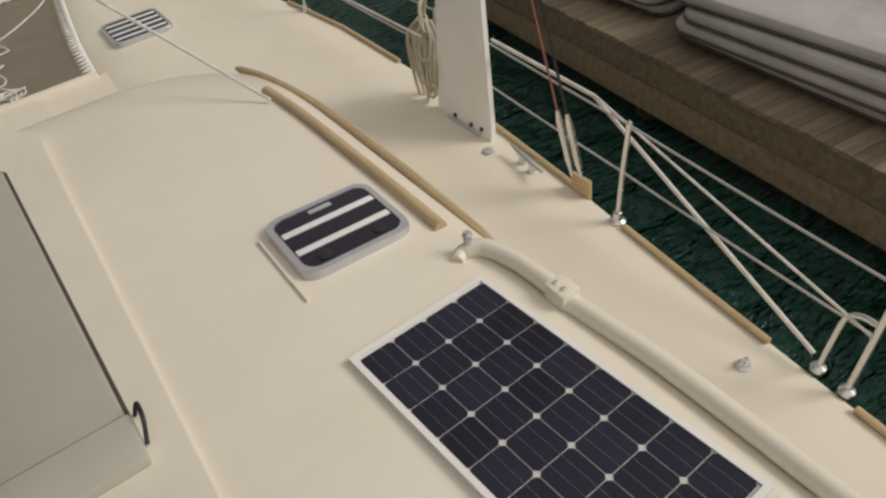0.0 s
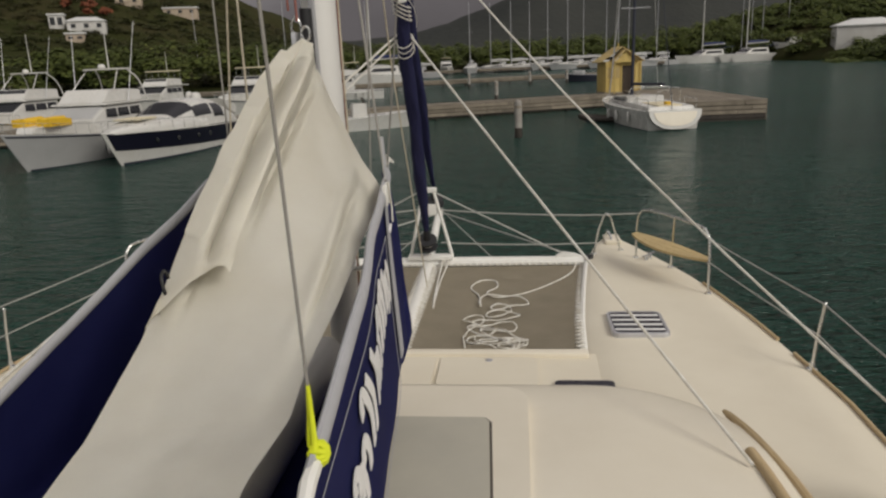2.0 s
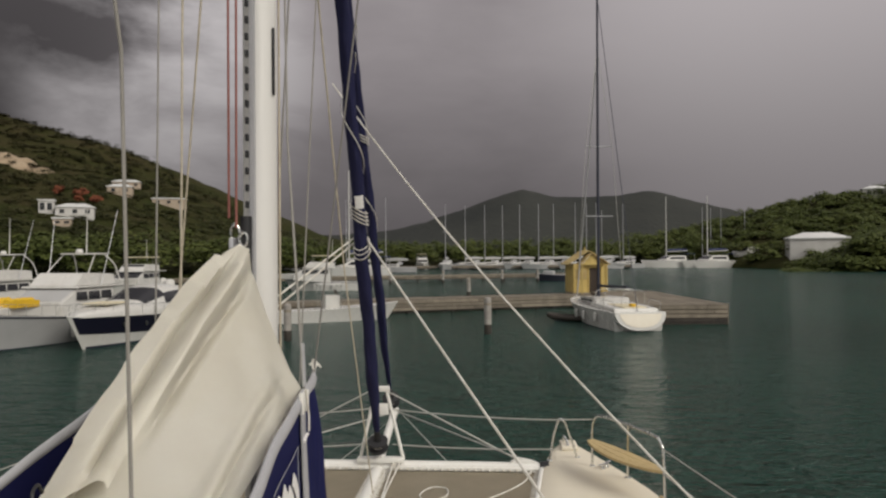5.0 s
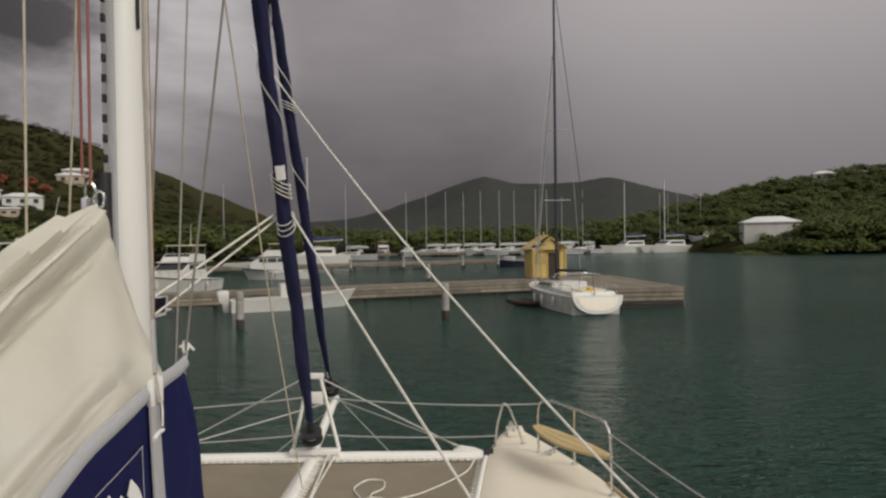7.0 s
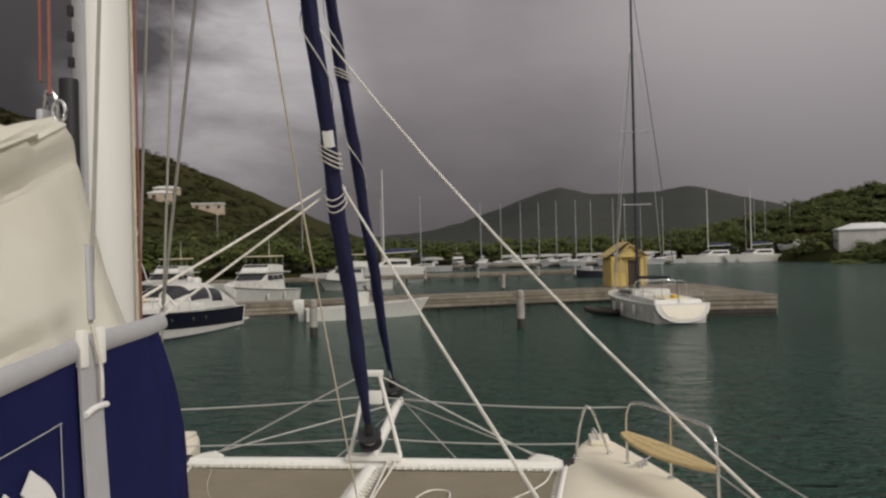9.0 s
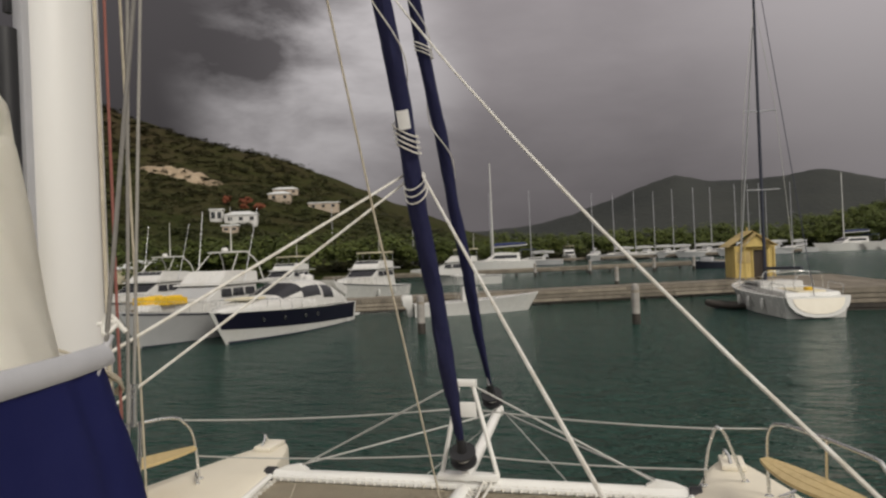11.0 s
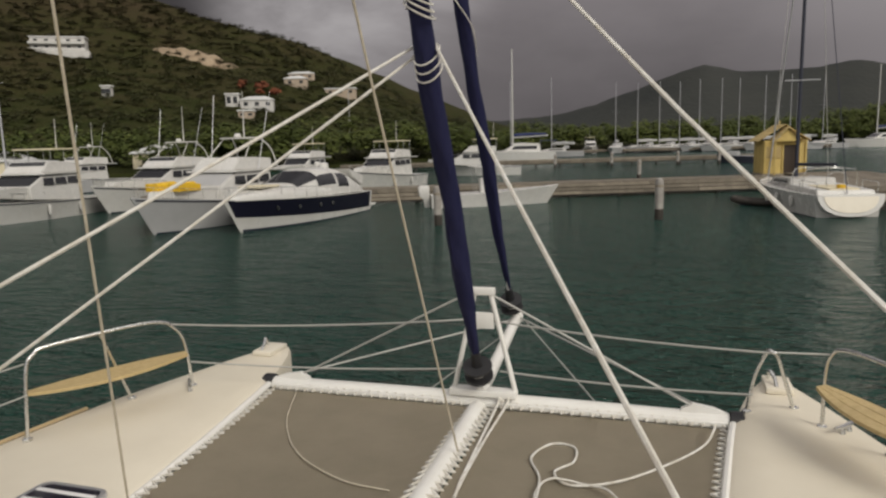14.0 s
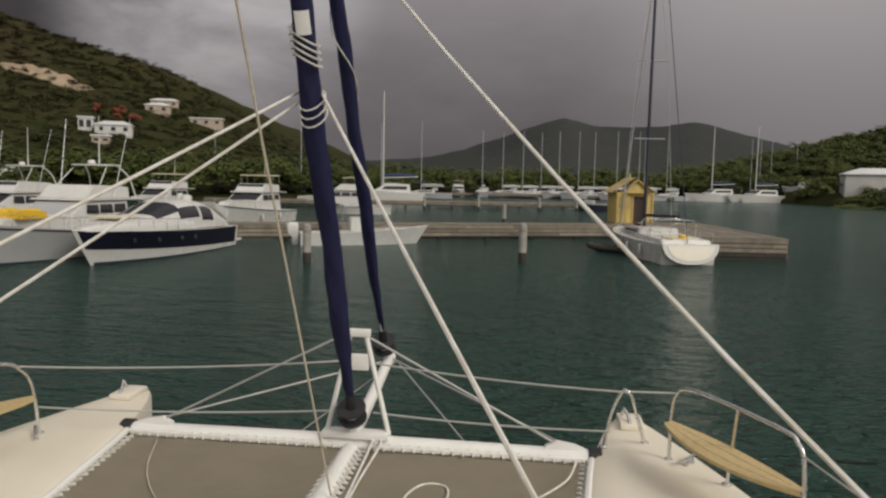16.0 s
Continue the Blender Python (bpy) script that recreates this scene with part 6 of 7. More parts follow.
def sportfisher(at, label, hull_mat, tower=True, cover_mat=None, scale_h=1.0, L=15.5, B=4.9):
    hs, hb = 1.25, 2.25 * scale_h
    b = thing("sport_fisher", label, "motorboat", at @ Matrix.Scale(0.75, 4), "moored sport fishers")
    part("hull", boat_hull(L, B, hs, hb, 0.5), hull_mat, b)
    for side in (1, -1):
        part("rub_rail", hull_band(L, B, hs, hb, lambda s: 0.93, lambda s: 0.97, 0.0, 0.99, side, 0.5, proud=0.03), BOOT, b, "dark rubbing strake")
        part("boot_stripe", hull_band(L, B, hs, hb, lambda s: 0.06, lambda s: 0.14, 0.0, 0.98, side, 0.5, proud=0.012), BOOT, b)
    wf = lambda y, z: (2.05 - 0.14 * max(0, z - 1.6)) * (1 - 0.40 * max(0, (y - 7.0) / 5.5) ** 1.6)
    part("trunk_cabin", prism([(7.5, 1.4), (7.5, 2.45), (10.5, 2.55), (13.4, 2.45), (13.7, 2.1)], lambda y, z: 1.75 * (1 - max(0, (y - 7.5) / 7.6) ** 1.7)), HULLWHITE, b)
    house = part("deckhouse", prism([(4.2, 1.2), (4.2, 3.30), (8.0, 3.34), (9.6, 2.5), (9.6, 1.6)], wf), HULLWHITE, b)
    part("windscreen", front_window((9.45, 2.58), (8.2, 3.24), wf(9.4, 2.6), wf(8.2, 3.2), -0.9, 0.9), TINT if not cover_mat else HULLGREY, b)
    for side in (1, -1):
        for y0, y1 in ((4.5, 5.7), (5.85, 7.1), (7.25, 8.3)):
            part("side_window", side_window([(y0, 2.55), (y0, 3.10), (y1 - 0.1, 3.10), (y1, 2.60)], wf, side), TINT, b)
    part("bridge_overhang", prism([(2.4, 3.30), (2.4, 3.42), (8.3, 3.46), (8.4, 3.34)], lambda y, z: 2.0), HULLWHITE, b)
    wf2 = lambda y, z: 1.62 - 0.10 * (z - 3.4)
    part("flybridge", prism([(3.6, 3.42), (3.6, 4.15), (5.2, 4.25), (7.2, 4.30), (8.2, 3.46)], wf2), HULLWHITE, b)
    part("bridge_screen", front_window((7.9, 3.62), (7.28, 4.24), wf2(0, 3.6), wf2(0, 4.2), -0.92, 0.92), TINT if not cover_mat else HULLWHITE, b)
    if tower:
        for side in (1, -1):
            part("tower_leg", tube(smooth_line([(side * 1.65, 2.9, 3.4), (side * 1.45, 3.4, 4.8), (side * 1.15, 4.2, 5.55)], 5), 0.05, 8), HULLWHITE, b)
            part("tower_leg", tube([(side * 1.5, 6.6, 4.2), (side * 1.12, 5.2, 5.55)], 0.035, 8), HULLWHITE, b)
            part("outrigger", tube([(side * 1.9, 5.8, 3.3), (side * 2.3, 4.4, 8.6)], [0.03, 0.012], 6), ALU, b)
        part("hardtop", outline_slab(rounded(-1.3, 1.3, 3.8, 5.6, 0.3), 5.52, 5.62, 0.03), HULLWHITE, b)
        part("dome", turned(0.4, 4.6, ((0.22, 5.62), (0.26, 5.72), (0.18, 5.90)), 14), HULLWHITE, b)
        part("mast_pole", tube([(0, 4.4, 5.6), (0, 4.3, 8.8)], [0.05, 0.02], 6), HULLWHITE, b)
    else:
        part("bimini", outline_slab(rounded(-1.7, 1.7, 3.4, 7.0, 0.4), 5.15, 5.27, 0.05), CREAMTOP, b, "cream canvas top")
        for side in (1, -1):
            for yy in (3.6, 5.3, 6.8):
                part("top_post", tube([(side * 1.5, yy, 4.0), (side * 1.5, yy, 5.18)], 0.025, 6), STEEL, b)
        part("mast_pole", tube([(0, 4.0, 5.2), (0, 3.9, 7.6)], [0.04, 0.02], 6), HULLWHITE, b)
    if cover_mat:
        for side in (1, -1):
            part("bow_cover", loft([[Vector((side * (0.35 + dx), y, z0 + 0.50 - abs(dx - 0.45) * 0.3 + 0.10 * math.sin(dx * 9 + y))) for dx in np.linspace(0, 0.9, 7)] + [Vector((side * (0.35 + dx), y, z0)) for dx in np.linspace(0.9, 0, 7)] for y, z0 in ((11.0, 2.40), (11.6, 2.42), (12.3, 2.44), (12.9, 2.44))]), cover_mat, b, "yellow cloth cover on the foredeck")
    deck_rail(L, B, hs, hb, 0.62, 0.985, 0.65, b, 7)
    for side in (1, -1):
        for s in (0.35, 0.6):
            p = hull_point(L, B, hs, hb, s, 0.8)
            part("fender", tube([(side * (p.x + 0.12), p.y, 1.15), (side * (p.x + 0.12), p.y, 1.0), (side * (p.x + 0.12), p.y, 0.5), (side * (p.x + 0.12), p.y, 0.35)], [0.05, 0.13, 0.13, 0.05], 10), WALLWHITE, b, "white hanging fender")
    return b


def centre_console(at):
    L, B, hs, hb = 8.4, 2.6, 0.75, 1.15
    b = thing("centre_console_boat", "white open fishing boat with a T-top, moored along the dock", "motorboat", at)
    part("hull", boat_hull(L, B, hs, hb, 0.5), HULLWHITE, b)
    part("console", box(-0.45, 0.45, 3.2, 4.2, 0.7, 1.75, 0.08), HULLWHITE, b)
    part("t_top", outline_slab(rounded(-0.95, 0.95, 2.6, 4.7, 0.25), 2.45, 2.54, 0.03), HULLWHITE, b)
    for sx in (-1, 1):
        for yy in (2.9, 4.3):
            part("t_top_leg", tube([(sx * 0.6, yy, 0.75), (sx * 0.75, yy - 0.1, 2.46)], 0.025, 6), STEEL, b)
    for sx in (-0.35, 0.35):
        part("outboard_engine", loft([[Vector((sx + x, y, z)) for x, y in ((-w, -0.1), (w, -0.1), (w, -0.1 - d_), (-w, -0.1 - d_))] for z, w, d_ in ((-0.3, 0.06, 0.25), (0.5, 0.10, 0.35), (0.75, 0.20, 0.60), (1.25, 0.22, 0.66), (1.38, 0.14, 0.5))]), HULLWHITE, b, "white outboard engine")
    part("screen", front_window((4.15, 1.70), (3.9, 2.1), 0.42, 0.40), TINT, b)
    return b


def sloop(at):
    L, B, hs, hb = 12.4, 3.9, 1.15, 1.45
    b = thing("sailing_sloop", "white racing sloop moored at the dock, seen from its open stern", "sailboat", at)
    part("hull", boat_hull(L, B, hs, hb, 0.55, 0.86), HULLWHITE, b)
    for side in (1, -1):
        part("boot_stripe", hull_band(L, B, hs, hb, lambda s: 0.10, lambda s: 0.19, 0.0, 0.98, side, 0.55, 0.86, 0.012), BOOT, b)
        for s in (0.2, 0.36, 0.5):
            p = hull_point(L, B, hs, hb, s, 0.9, 0.55, 0.86)
            part("fender", tube([(side * (p.x + 0.1), p.y, 1.0), (side * (p.x + 0.1), p.y, 0.9), (side * (p.x + 0.1), p.y, 0.45), (side * (p.x + 0.1), p.y, 0.35)], [0.04, 0.11, 0.11, 0.04], 8), WALLWHITE, b, "white hanging fender")
    tr_ = bmesh.new()
    o = [(x, z) for x, z in ((-1.66, 1.20), (-1.63, 0.95), (-1.50, 0.66), (-1.25, 0.40), (-0.85, 0.20), (-0.35, 0.10), (0.35, 0.10), (0.85, 0.20), (1.25, 0.40), (1.50, 0.66), (1.63, 0.95), (1.66, 1.20))]
    add_loft(tr_, [[Vector((x, 0.03, z)) for x, z in o], [Vector((x * 0.99, -0.35 - 0.25 * (1.2 - z), z)) for x, z in o]])
    part("transom", tr_, HULLWHITE, b, "sloping white open transom")
    part("cockpit_bag", box(-0.25, 0.1, 0.5, 0.9, 1.44, 1.66, 0.06), YELLOWCLOTH, b, "small ochre bag in the cockpit")
    pan = bmesh.new()
    add_loft(pan, [[Vector((x * 0.80, -0.36 - 0.25 * (1.2 - (0.66 + (z - 0.66) * 0.74)) - dy, 0.70 + (z - 0.66) * 0.74)) for x, z in o] for dy in (-0.05, 0.012)])
    part("transom_panel", pan, GEL, b, "cream moulded boarding panel")
    part("cockpit_coaming", prism([(0.2, 1.1), (0.3, 1.38), (4.6, 1.50), (4.8, 1.2)], lambda y, z: 1.45), HULLWHITE, b)
    part("cockpit_sole", box(-0.75, 0.75, 0.4, 4.2, 1.36, 1.47, 0.02), CREAMTOP, b, "cream cockpit bench")
    part("cabin", prism([(4.4, 1.2), (4.5, 1.80), (7.6, 1.75), (9.2, 1.35)], lambda y, z: 1.25 - 0.15 * max(0, y - 7)), HULLWHITE, b)
    for side in (1, -1):
        part("cabin_window", side_window([(5.0, 1.48), (5.0, 1.64), (7.2, 1.62), (7.5, 1.48)], lambda y, z: 1.25 - 0.15 * max(0, y - 7), side), TINT, b)
    part("mast", tube([(0, 7.1, 1.4), (0, 7.05, 10), (0, 6.9, 23.5)], [0.11, 0.10, 0.07], 10), BOOT, b, "dark carbon mast")
    part("forestay_sail", tube([(0, 12.0, 1.5), (0, 7.3, 18.0)], [0.05, 0.04], 8), HULLGREY, b)
    part("backstay", tube([(0, 0.1, 1.1), (0, 6.9, 23.3)], 0.022, 6), BOOT, b)
    for z in (7.5, 12.5):
        part("spreader", tube([(-1.0, 6.75, z), (0, 7.0, z), (1.0, 6.75, z)], 0.035, 6), ALU, b)
    for side in (1, -1):
        part("shroud", tube([(side * 1.75, 6.7, 1.25), (side * 0.98, 6.76, 12.5), (0, 6.95, 19.5)], 0.018, 5), WIRE, b)
    part("boom", tube([(0, 7.0, 2.5), (0, 1.6, 2.65)], 0.10, 10), BOOT, b)
    for side in (1, -1):
        part("pushpit", tube(smooth_line([(side * 1.5, 0.2, 1.15), (side * 1.5, 0.15, 1.75), (side * 1.5, 0.9, 1.80), (side * 1.6, 2.0, 1.80), (side * 1.62, 2.1, 1.2)], 5), 0.02, 6), STEEL, b)
        part("bimini_hoop", tube(smooth_line([(-1.4, 3.0 + 0.7 * side, 1.3), (-1.35, 3.0 + 0.8 * side, 2.2), (-0.9, 3.0 + 0.8 * side, 2.42), (0.9, 3.0 + 0.8 * side, 2.42), (1.35, 3.0 + 0.8 * side, 2.2), (1.4, 3.0 + 0.7 * side, 1.3)], 5), 0.022, 6), STEEL, b)
    part("wheel", tube([(0.55 * math.cos(k * math.tau / 20), 1.4, 1.75 + 0.55 * math.sin(k * math.tau / 20)) for k in range(21)], 0.02, 6), STEEL, b)
    return b


def dinghy(at):
    b = thing("dinghy", "dark grey inflatable dinghy beside the sloop", "dinghy", at)
    part("tube", tube(smooth_line([(-0.65, 0, 0.22), (-0.7, 1.2, 0.24), (-0.5, 2.3, 0.32), (0, 2.8, 0.42), (0.5, 2.3, 0.32), (0.7, 1.2, 0.24), (0.65, 0, 0.22)], 6), 0.21, 10), DOCKDARK, b)
    part("floor", box(-0.6, 0.6, 0.0, 2.2, 0.0, 0.10, 0.02), BOOT, b)
    part("transom", box(-0.55, 0.55, -0.05, 0.03, 0.0, 0.5, 0.02), BOOT, b)
    return b


def far_yacht(at, boom_mat):
    L, B, hs, hb = 12.0, 3.8, 1.15, 1.5
    b = thing("moored_yacht", "white sailing yacht greyed for rain haze, moored in a row by the far dock", "sailboat", at, "row of moored yachts")
    # far hulls are dimmed with the grey gelcoat, masts greyed for rain haze
    part("hull", boat_hull(L, B, hs, hb), HULLGREY, b)
    part("cabin", prism([(3.6, 1.1), (3.7, 1.85), (7.4, 1.75), (9.2, 1.35)], lambda y, z: 1.25), HULLWHITE, b)
    for side in (1, -1):
        part("cabin_window", side_window([(4.2, 1.45), (4.2, 1.66), (7.0, 1.62), (7.2, 1.45)], lambda y, z: 1.25, side, 0.03), TINT, b)
        part("boot_stripe", hull_band(L, B, hs, hb, lambda s: 0.12, lambda s: 0.24, 0.0, 0.98, side, proud=0.015), BOOT, b)
    part("mast", tube([(0, 6.6, 1.5), (0, 6.6, 16.2)], [0.085, 0.06], 8), GREYWEB, b)
    part("boom", tube([(0, 6.5, 2.6), (0, 1.8, 2.7)], 0.11, 8), HULLWHITE, b)
    part("sail_cover", tube([(0, 6.4, 2.85), (0, 4.0, 2.95), (0, 1.9, 2.85)], [0.24, 0.24, 0.16], 8), boom_mat, b)
    part("spreader", tube([(-0.8, 6.5, 9.5), (0.8, 6.5, 9.5)], 0.025, 6), GREYWEB, b)
    part("sprayhood", prism([(3.0, 1.7), (3.1, 2.35), (3.9, 2.40), (4.4, 1.8)], lambda y, z: 1.1), boom_mat, b)
    return b


def far_catamaran(at, label="white charter catamaran moored off the far shore"):
    b = thing("moored_catamaran", label, "sailboat", at, "moored catamarans")
    for sx in (-2.6, 2.6):
        part("hull", boat_hull(13, 1.9, 1.7, 1.9, 0.3), HULLWHITE, b, at=pose(sx, 0, 0))
    part("bridge_deck", box(-2.6, 2.6, 0.8, 8.6, 1.0, 1.8, 0.1), HULLWHITE, b)
    part("cabin", prism([(2.4, 1.7), (2.6, 3.1), (6.6, 3.1), (8.6, 1.9)], lambda y, z: 2.4 - 0.2 * (z - 1.7)), HULLWHITE, b)
    for side in (1, -1):
        part("cabin_window", side_window([(3.0, 2.2), (3.0, 2.75), (6.6, 2.75), (7.2, 2.2)], lambda y, z: 2.4 - 0.2 * (z - 1.7), side, 0.03), TINT, b)
    part("front_window", front_window((8.1, 2.2), (6.9, 2.95), 2.1, 2.1), TINT, b)
    part("bimini", outline_slab(rounded(-2.0, 2.0, -0.2, 2.6, 0.3), 3.5, 3.62, 0.04), BLUECLOTH, b, "blue canvas cockpit top")
    for sx in (-1.8, 1.8):
        for yy in (0.1, 2.4):
            part("top_post", tube([(sx, yy, 1.7), (sx, yy, 3.52)], 0.04, 6), STEEL, b)
    part("mast", tube([(0, 7.0, 3.0), (0, 7.0, 18.5)], [0.14, 0.10], 8), HULLWHITE, b)
    part("boom", tube([(0, 6.9, 4.2), (0, 1.2, 4.4)], 0.16, 8), HULLWHITE, b)
    part("sail_cover", tube([(0, 6.8, 4.5), (0, 4.0, 4.6), (0, 1.4, 4.6)], [0.3, 0.3, 0.2], 8), BLUECLOTH, b)
    return b


express_cruiser(pose(-15.9, 36.9, 0, 0, 0, 178) @ Matrix.Scale(0.82, 4))
sportfisher(pose(-19.6, 36.0, 0, 0, 0, 178), "pale grey sport fisher with yellow bow covers and a tower", HULLGREY, True, YELLOWCLOTH)
sportfisher(pose(-30.0, 44.6, 0, 0, 0, 178), "white sport fisher with a glassed flybridge, moored at the inner dock", HULLWHITE, True)
sportfisher(pose(-33.6, 36.4, 0, 0, 0, 190), "white motor yacht with a canvas bridge top at the inner dock", HULLWHITE, False, None, 0.72, 13.5, 4.2)
sportfisher(pose(-20.6, 60.6, 0, 0, 0, 176), "white trawler with a cream canvas top behind the dock", HULLWHITE, False)
sportfisher(pose(-33.0, 68.4, 0, 0, 0, 180), "white flybridge cruiser among the moored boats", HULLWHITE, False, None, 0.9, 13.0, 4.2)
sportfisher(pose(-52.0, 59.4, 0, 0, 0, 178), "white flybridge cruiser at the inner dock", HULLWHITE, True, None, 0.9, 13.0, 4.2)
sportfisher(pose(-13.5, 76.0, 0, 0, 0, 100), "white sport boat beyond the dock", HULLWHITE, False, None, 0.75, 11.0, 3.6)
centre_console(pose(-11.4, 38.4, 0, 0, 0, -66) @ Matrix.Scale(0.9, 4))
sloop(pose(8.95, 34.0, 0, 0, 0, 11) @ Matrix.Scale(0.83, 4))
dinghy(pose(6.9, 39.4, 0, 0, 0, 70) @ Matrix.Scale(0.75, 4))
base = far_yacht(pose(-9.0, 176, 0, 0, 0, 175), HULLGREY)
ry = random.Random(21)
for x in (-4.9, 0.1, 4.6, 8.8, 13.4, 17.3, 22.2, 25.0, 27.4, 34.4):
    turn_ = 118 + ry.uniform(-14, 14)
    copy_thing(base, pose(x + 6.6 * math.sin(radians(turn_)), 176 + ry.uniform(-3, 4), 0, 0, 0, turn_))
base2 = far_yacht(pose(-24.0, 150, 0, 0, 0, 80), HULLGREY)
for x, y, r in ((-14.5, 148, 95), (-38, 140, 100), (-62, 150, 80), (-50, 52, 170), (-56, 50, 165), (65, 196, 120), (69, 197, 100), (73, 200, 95), (81.5, 205, 90), (40, 200, 80)):
    copy_thing(base2, pose(x, y, 0, 0, 0, r))
fc = far_catamaran(pose(54.5, 186, 0, 0, 0, 100))
copy_thing(fc, pose(63.5, 182, 0, 0, 0, 106))
copy_thing(fc, pose(-16.0, 118, 0, 0, 0, 100))
sportfisher(pose(-17.0, 182, 0, 0, 0, 190), "white flybridge cruiser by the far dock", HULLWHITE, False)
bigh = thing("moored_ferry", "large plain white hull moored by the mangroves", "boat", pose(74.5, 182, 0, 0, 0, 90))
part("hull", boat_hull(11, 4.5, 3.6, 4.2, 0.2, 0.95), HULLWHITE, bigh)
part("wheelhouse", prism([(5.0, 3.5), (5.0, 5.2), (7.4, 5.2), (8.2, 3.6)], lambda y, z: 1.7), HULLWHITE, bigh)
part("front_window", front_window((7.95, 4.2), (7.5, 5.0), 1.5, 1.5), TINT, bigh)
centre = centre_console(pose(79.0, 150, 0, 0, 0, 85))

# ---------------------------------------------------------------- docks across the water
md = thing("timber_dock", "long weathered timber dock on piles across the water", "dock", kind="structure")


def dock_run(owner, a, b, width, z, face):
    a, b = Vector((*a, 0)), Vector((*b, 0))
    d = (b - a).normalized()
    L_ = (b - a).length
    m = Matrix.Translation(a) @ Matrix.Rotation(math.atan2(d.y, d.x), 4, "Z")
    pl = bmesh.new()
    rd = random.Random(int(L_ * 10))
    k = 0.0
    while k < L_:
        add_box(pl, k, k + 0.185, 0, width, z - 0.05, z + rd.uniform(-0.012, 0.012))
        k += 0.2
    tagged(part("decking", pl, DOCKGREY, owner, "weathered grey planks", at=m, smooth=False), kind="stuff")
    for row in range(int(face / 0.22)):
        zt = z - 0.06 - row * 0.24
        k = 0.0
        while k < L_ - 0.1:
            ln = min(rd.uniform(2.6, 4.2), L_ - k)
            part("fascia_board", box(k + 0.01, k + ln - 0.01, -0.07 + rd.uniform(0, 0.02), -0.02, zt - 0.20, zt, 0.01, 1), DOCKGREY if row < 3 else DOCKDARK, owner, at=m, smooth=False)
            k += ln
    # one dark block fills in behind the boards, up to the planks
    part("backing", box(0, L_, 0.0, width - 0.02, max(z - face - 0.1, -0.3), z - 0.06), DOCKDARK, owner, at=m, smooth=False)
    k = 0.6
    while k < L_:
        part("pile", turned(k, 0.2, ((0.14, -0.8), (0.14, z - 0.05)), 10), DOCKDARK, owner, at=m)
        k += 3.2


dock_run(md, (-28.5, 34.8), (10.0, 50.2), 2.4, 0.95, 0.72)
th = thing("dock_head", "square timber dock head with a boarded brown face", "dock", kind="structure")
dock_run(th, (9.95, 37.3), (14.65, 37.65), 14.0, 1.10, 1.1)
part("side_face", box(0, 14.0, -0.06, 0.0, -0.2, 1.04, 0.01), DOCKGREY, th, at=pose(14.65, 37.65, 0, 0, 0, 94.3))
bd = thing("timber_dock", "low timber dock further across the water", "dock", kind="structure")
dock_run(bd, (-40.0, 86.0), (16.0, 103.0), 2.2, 1.0, 0.5)
fd = thing("timber_dock", "far timber dock by the moored yachts", "dock", kind="structure")
dock_run(fd, (-30.0, 168.0), (36.0, 172.0), 2.2, 1.0, 0.6)


def piling(x, y, h, r, group="mooring piles"):
    p = thing("mooring_pile", "grey concrete mooring pile with a dark tidal foot", "pile", pose(x, y, 0), group)
    part("shaft", turned(0, 0, ((r, 0.35), (r * 1.02, 0.8), (r, h - 0.12), (r * 0.85, h), (r * 0.3, h + 0.06)), 14), CONCRETE, p)
    part("tidal_foot", turned(0, 0, ((r * 1.02, -1.5), (r * 1.06, 0.1), (r * 1.03, 0.48)), 14), DOCKDARK, p, "dark wet foot")
    part("cap_band", turned(0, 0, ((r * 1.04, h - 0.35), (r * 1.04, h - 0.25)), 14), DOCKGREY, p)


for x, y, h in ((-8.2, 29.9, 1.70), (1.23, 32.7, 1.80), (-0.65, 63.0, 1.7), (-23.5, 57.0, 1.8), (-5.0, 92.0, 1.8), (3.0, 94.0, 1.7), (8.0, 96.0, 1.7), (-26.0, 43.0, 1.7), (-31.0, 42.0, 1.7), (-12.0, 91.0, 1.7)):
    piling(x, y, h, 0.18)
wb = thing("work_barge", "low dark work boat at the second dock", "boat", pose(13.5, 97.2, 0, 0, 0, 70))
part("hull", boat_hull(6.0, 2.2, 0.8, 1.1, 0.3), BOOT, wb)
part("gunwale", tube([(hull_point(6, 2.2, 0.8, 1.1, s, 1.0, 0.3).x, 6 * s, 0.82 + 0.3 * s ** 1.7) for s in np.linspace(0, 0.97, 12)], 0.06, 6), HULLGREY, wb)
part("cuddy", box(-0.7, 0.7, 3.2, 4.6, 0.8, 1.5, 0.1), HULLGREY, wb)

# ---------------------------------------------------------------- ochre hut on the dock
hut = thing("dock_hut", "small ochre boarded hut with a gabled porch roof on the dock", "hut", pose(8.75, 52.0, 0.95, 0, 0, 8) @ Matrix.Diagonal((0.80, 0.78, 0.95, 1.0)))
part("plinth", box(-1.75, 1.75, -1.65, 1.65, -0.02, 0.10, 0.02), DOCKGREY, hut)
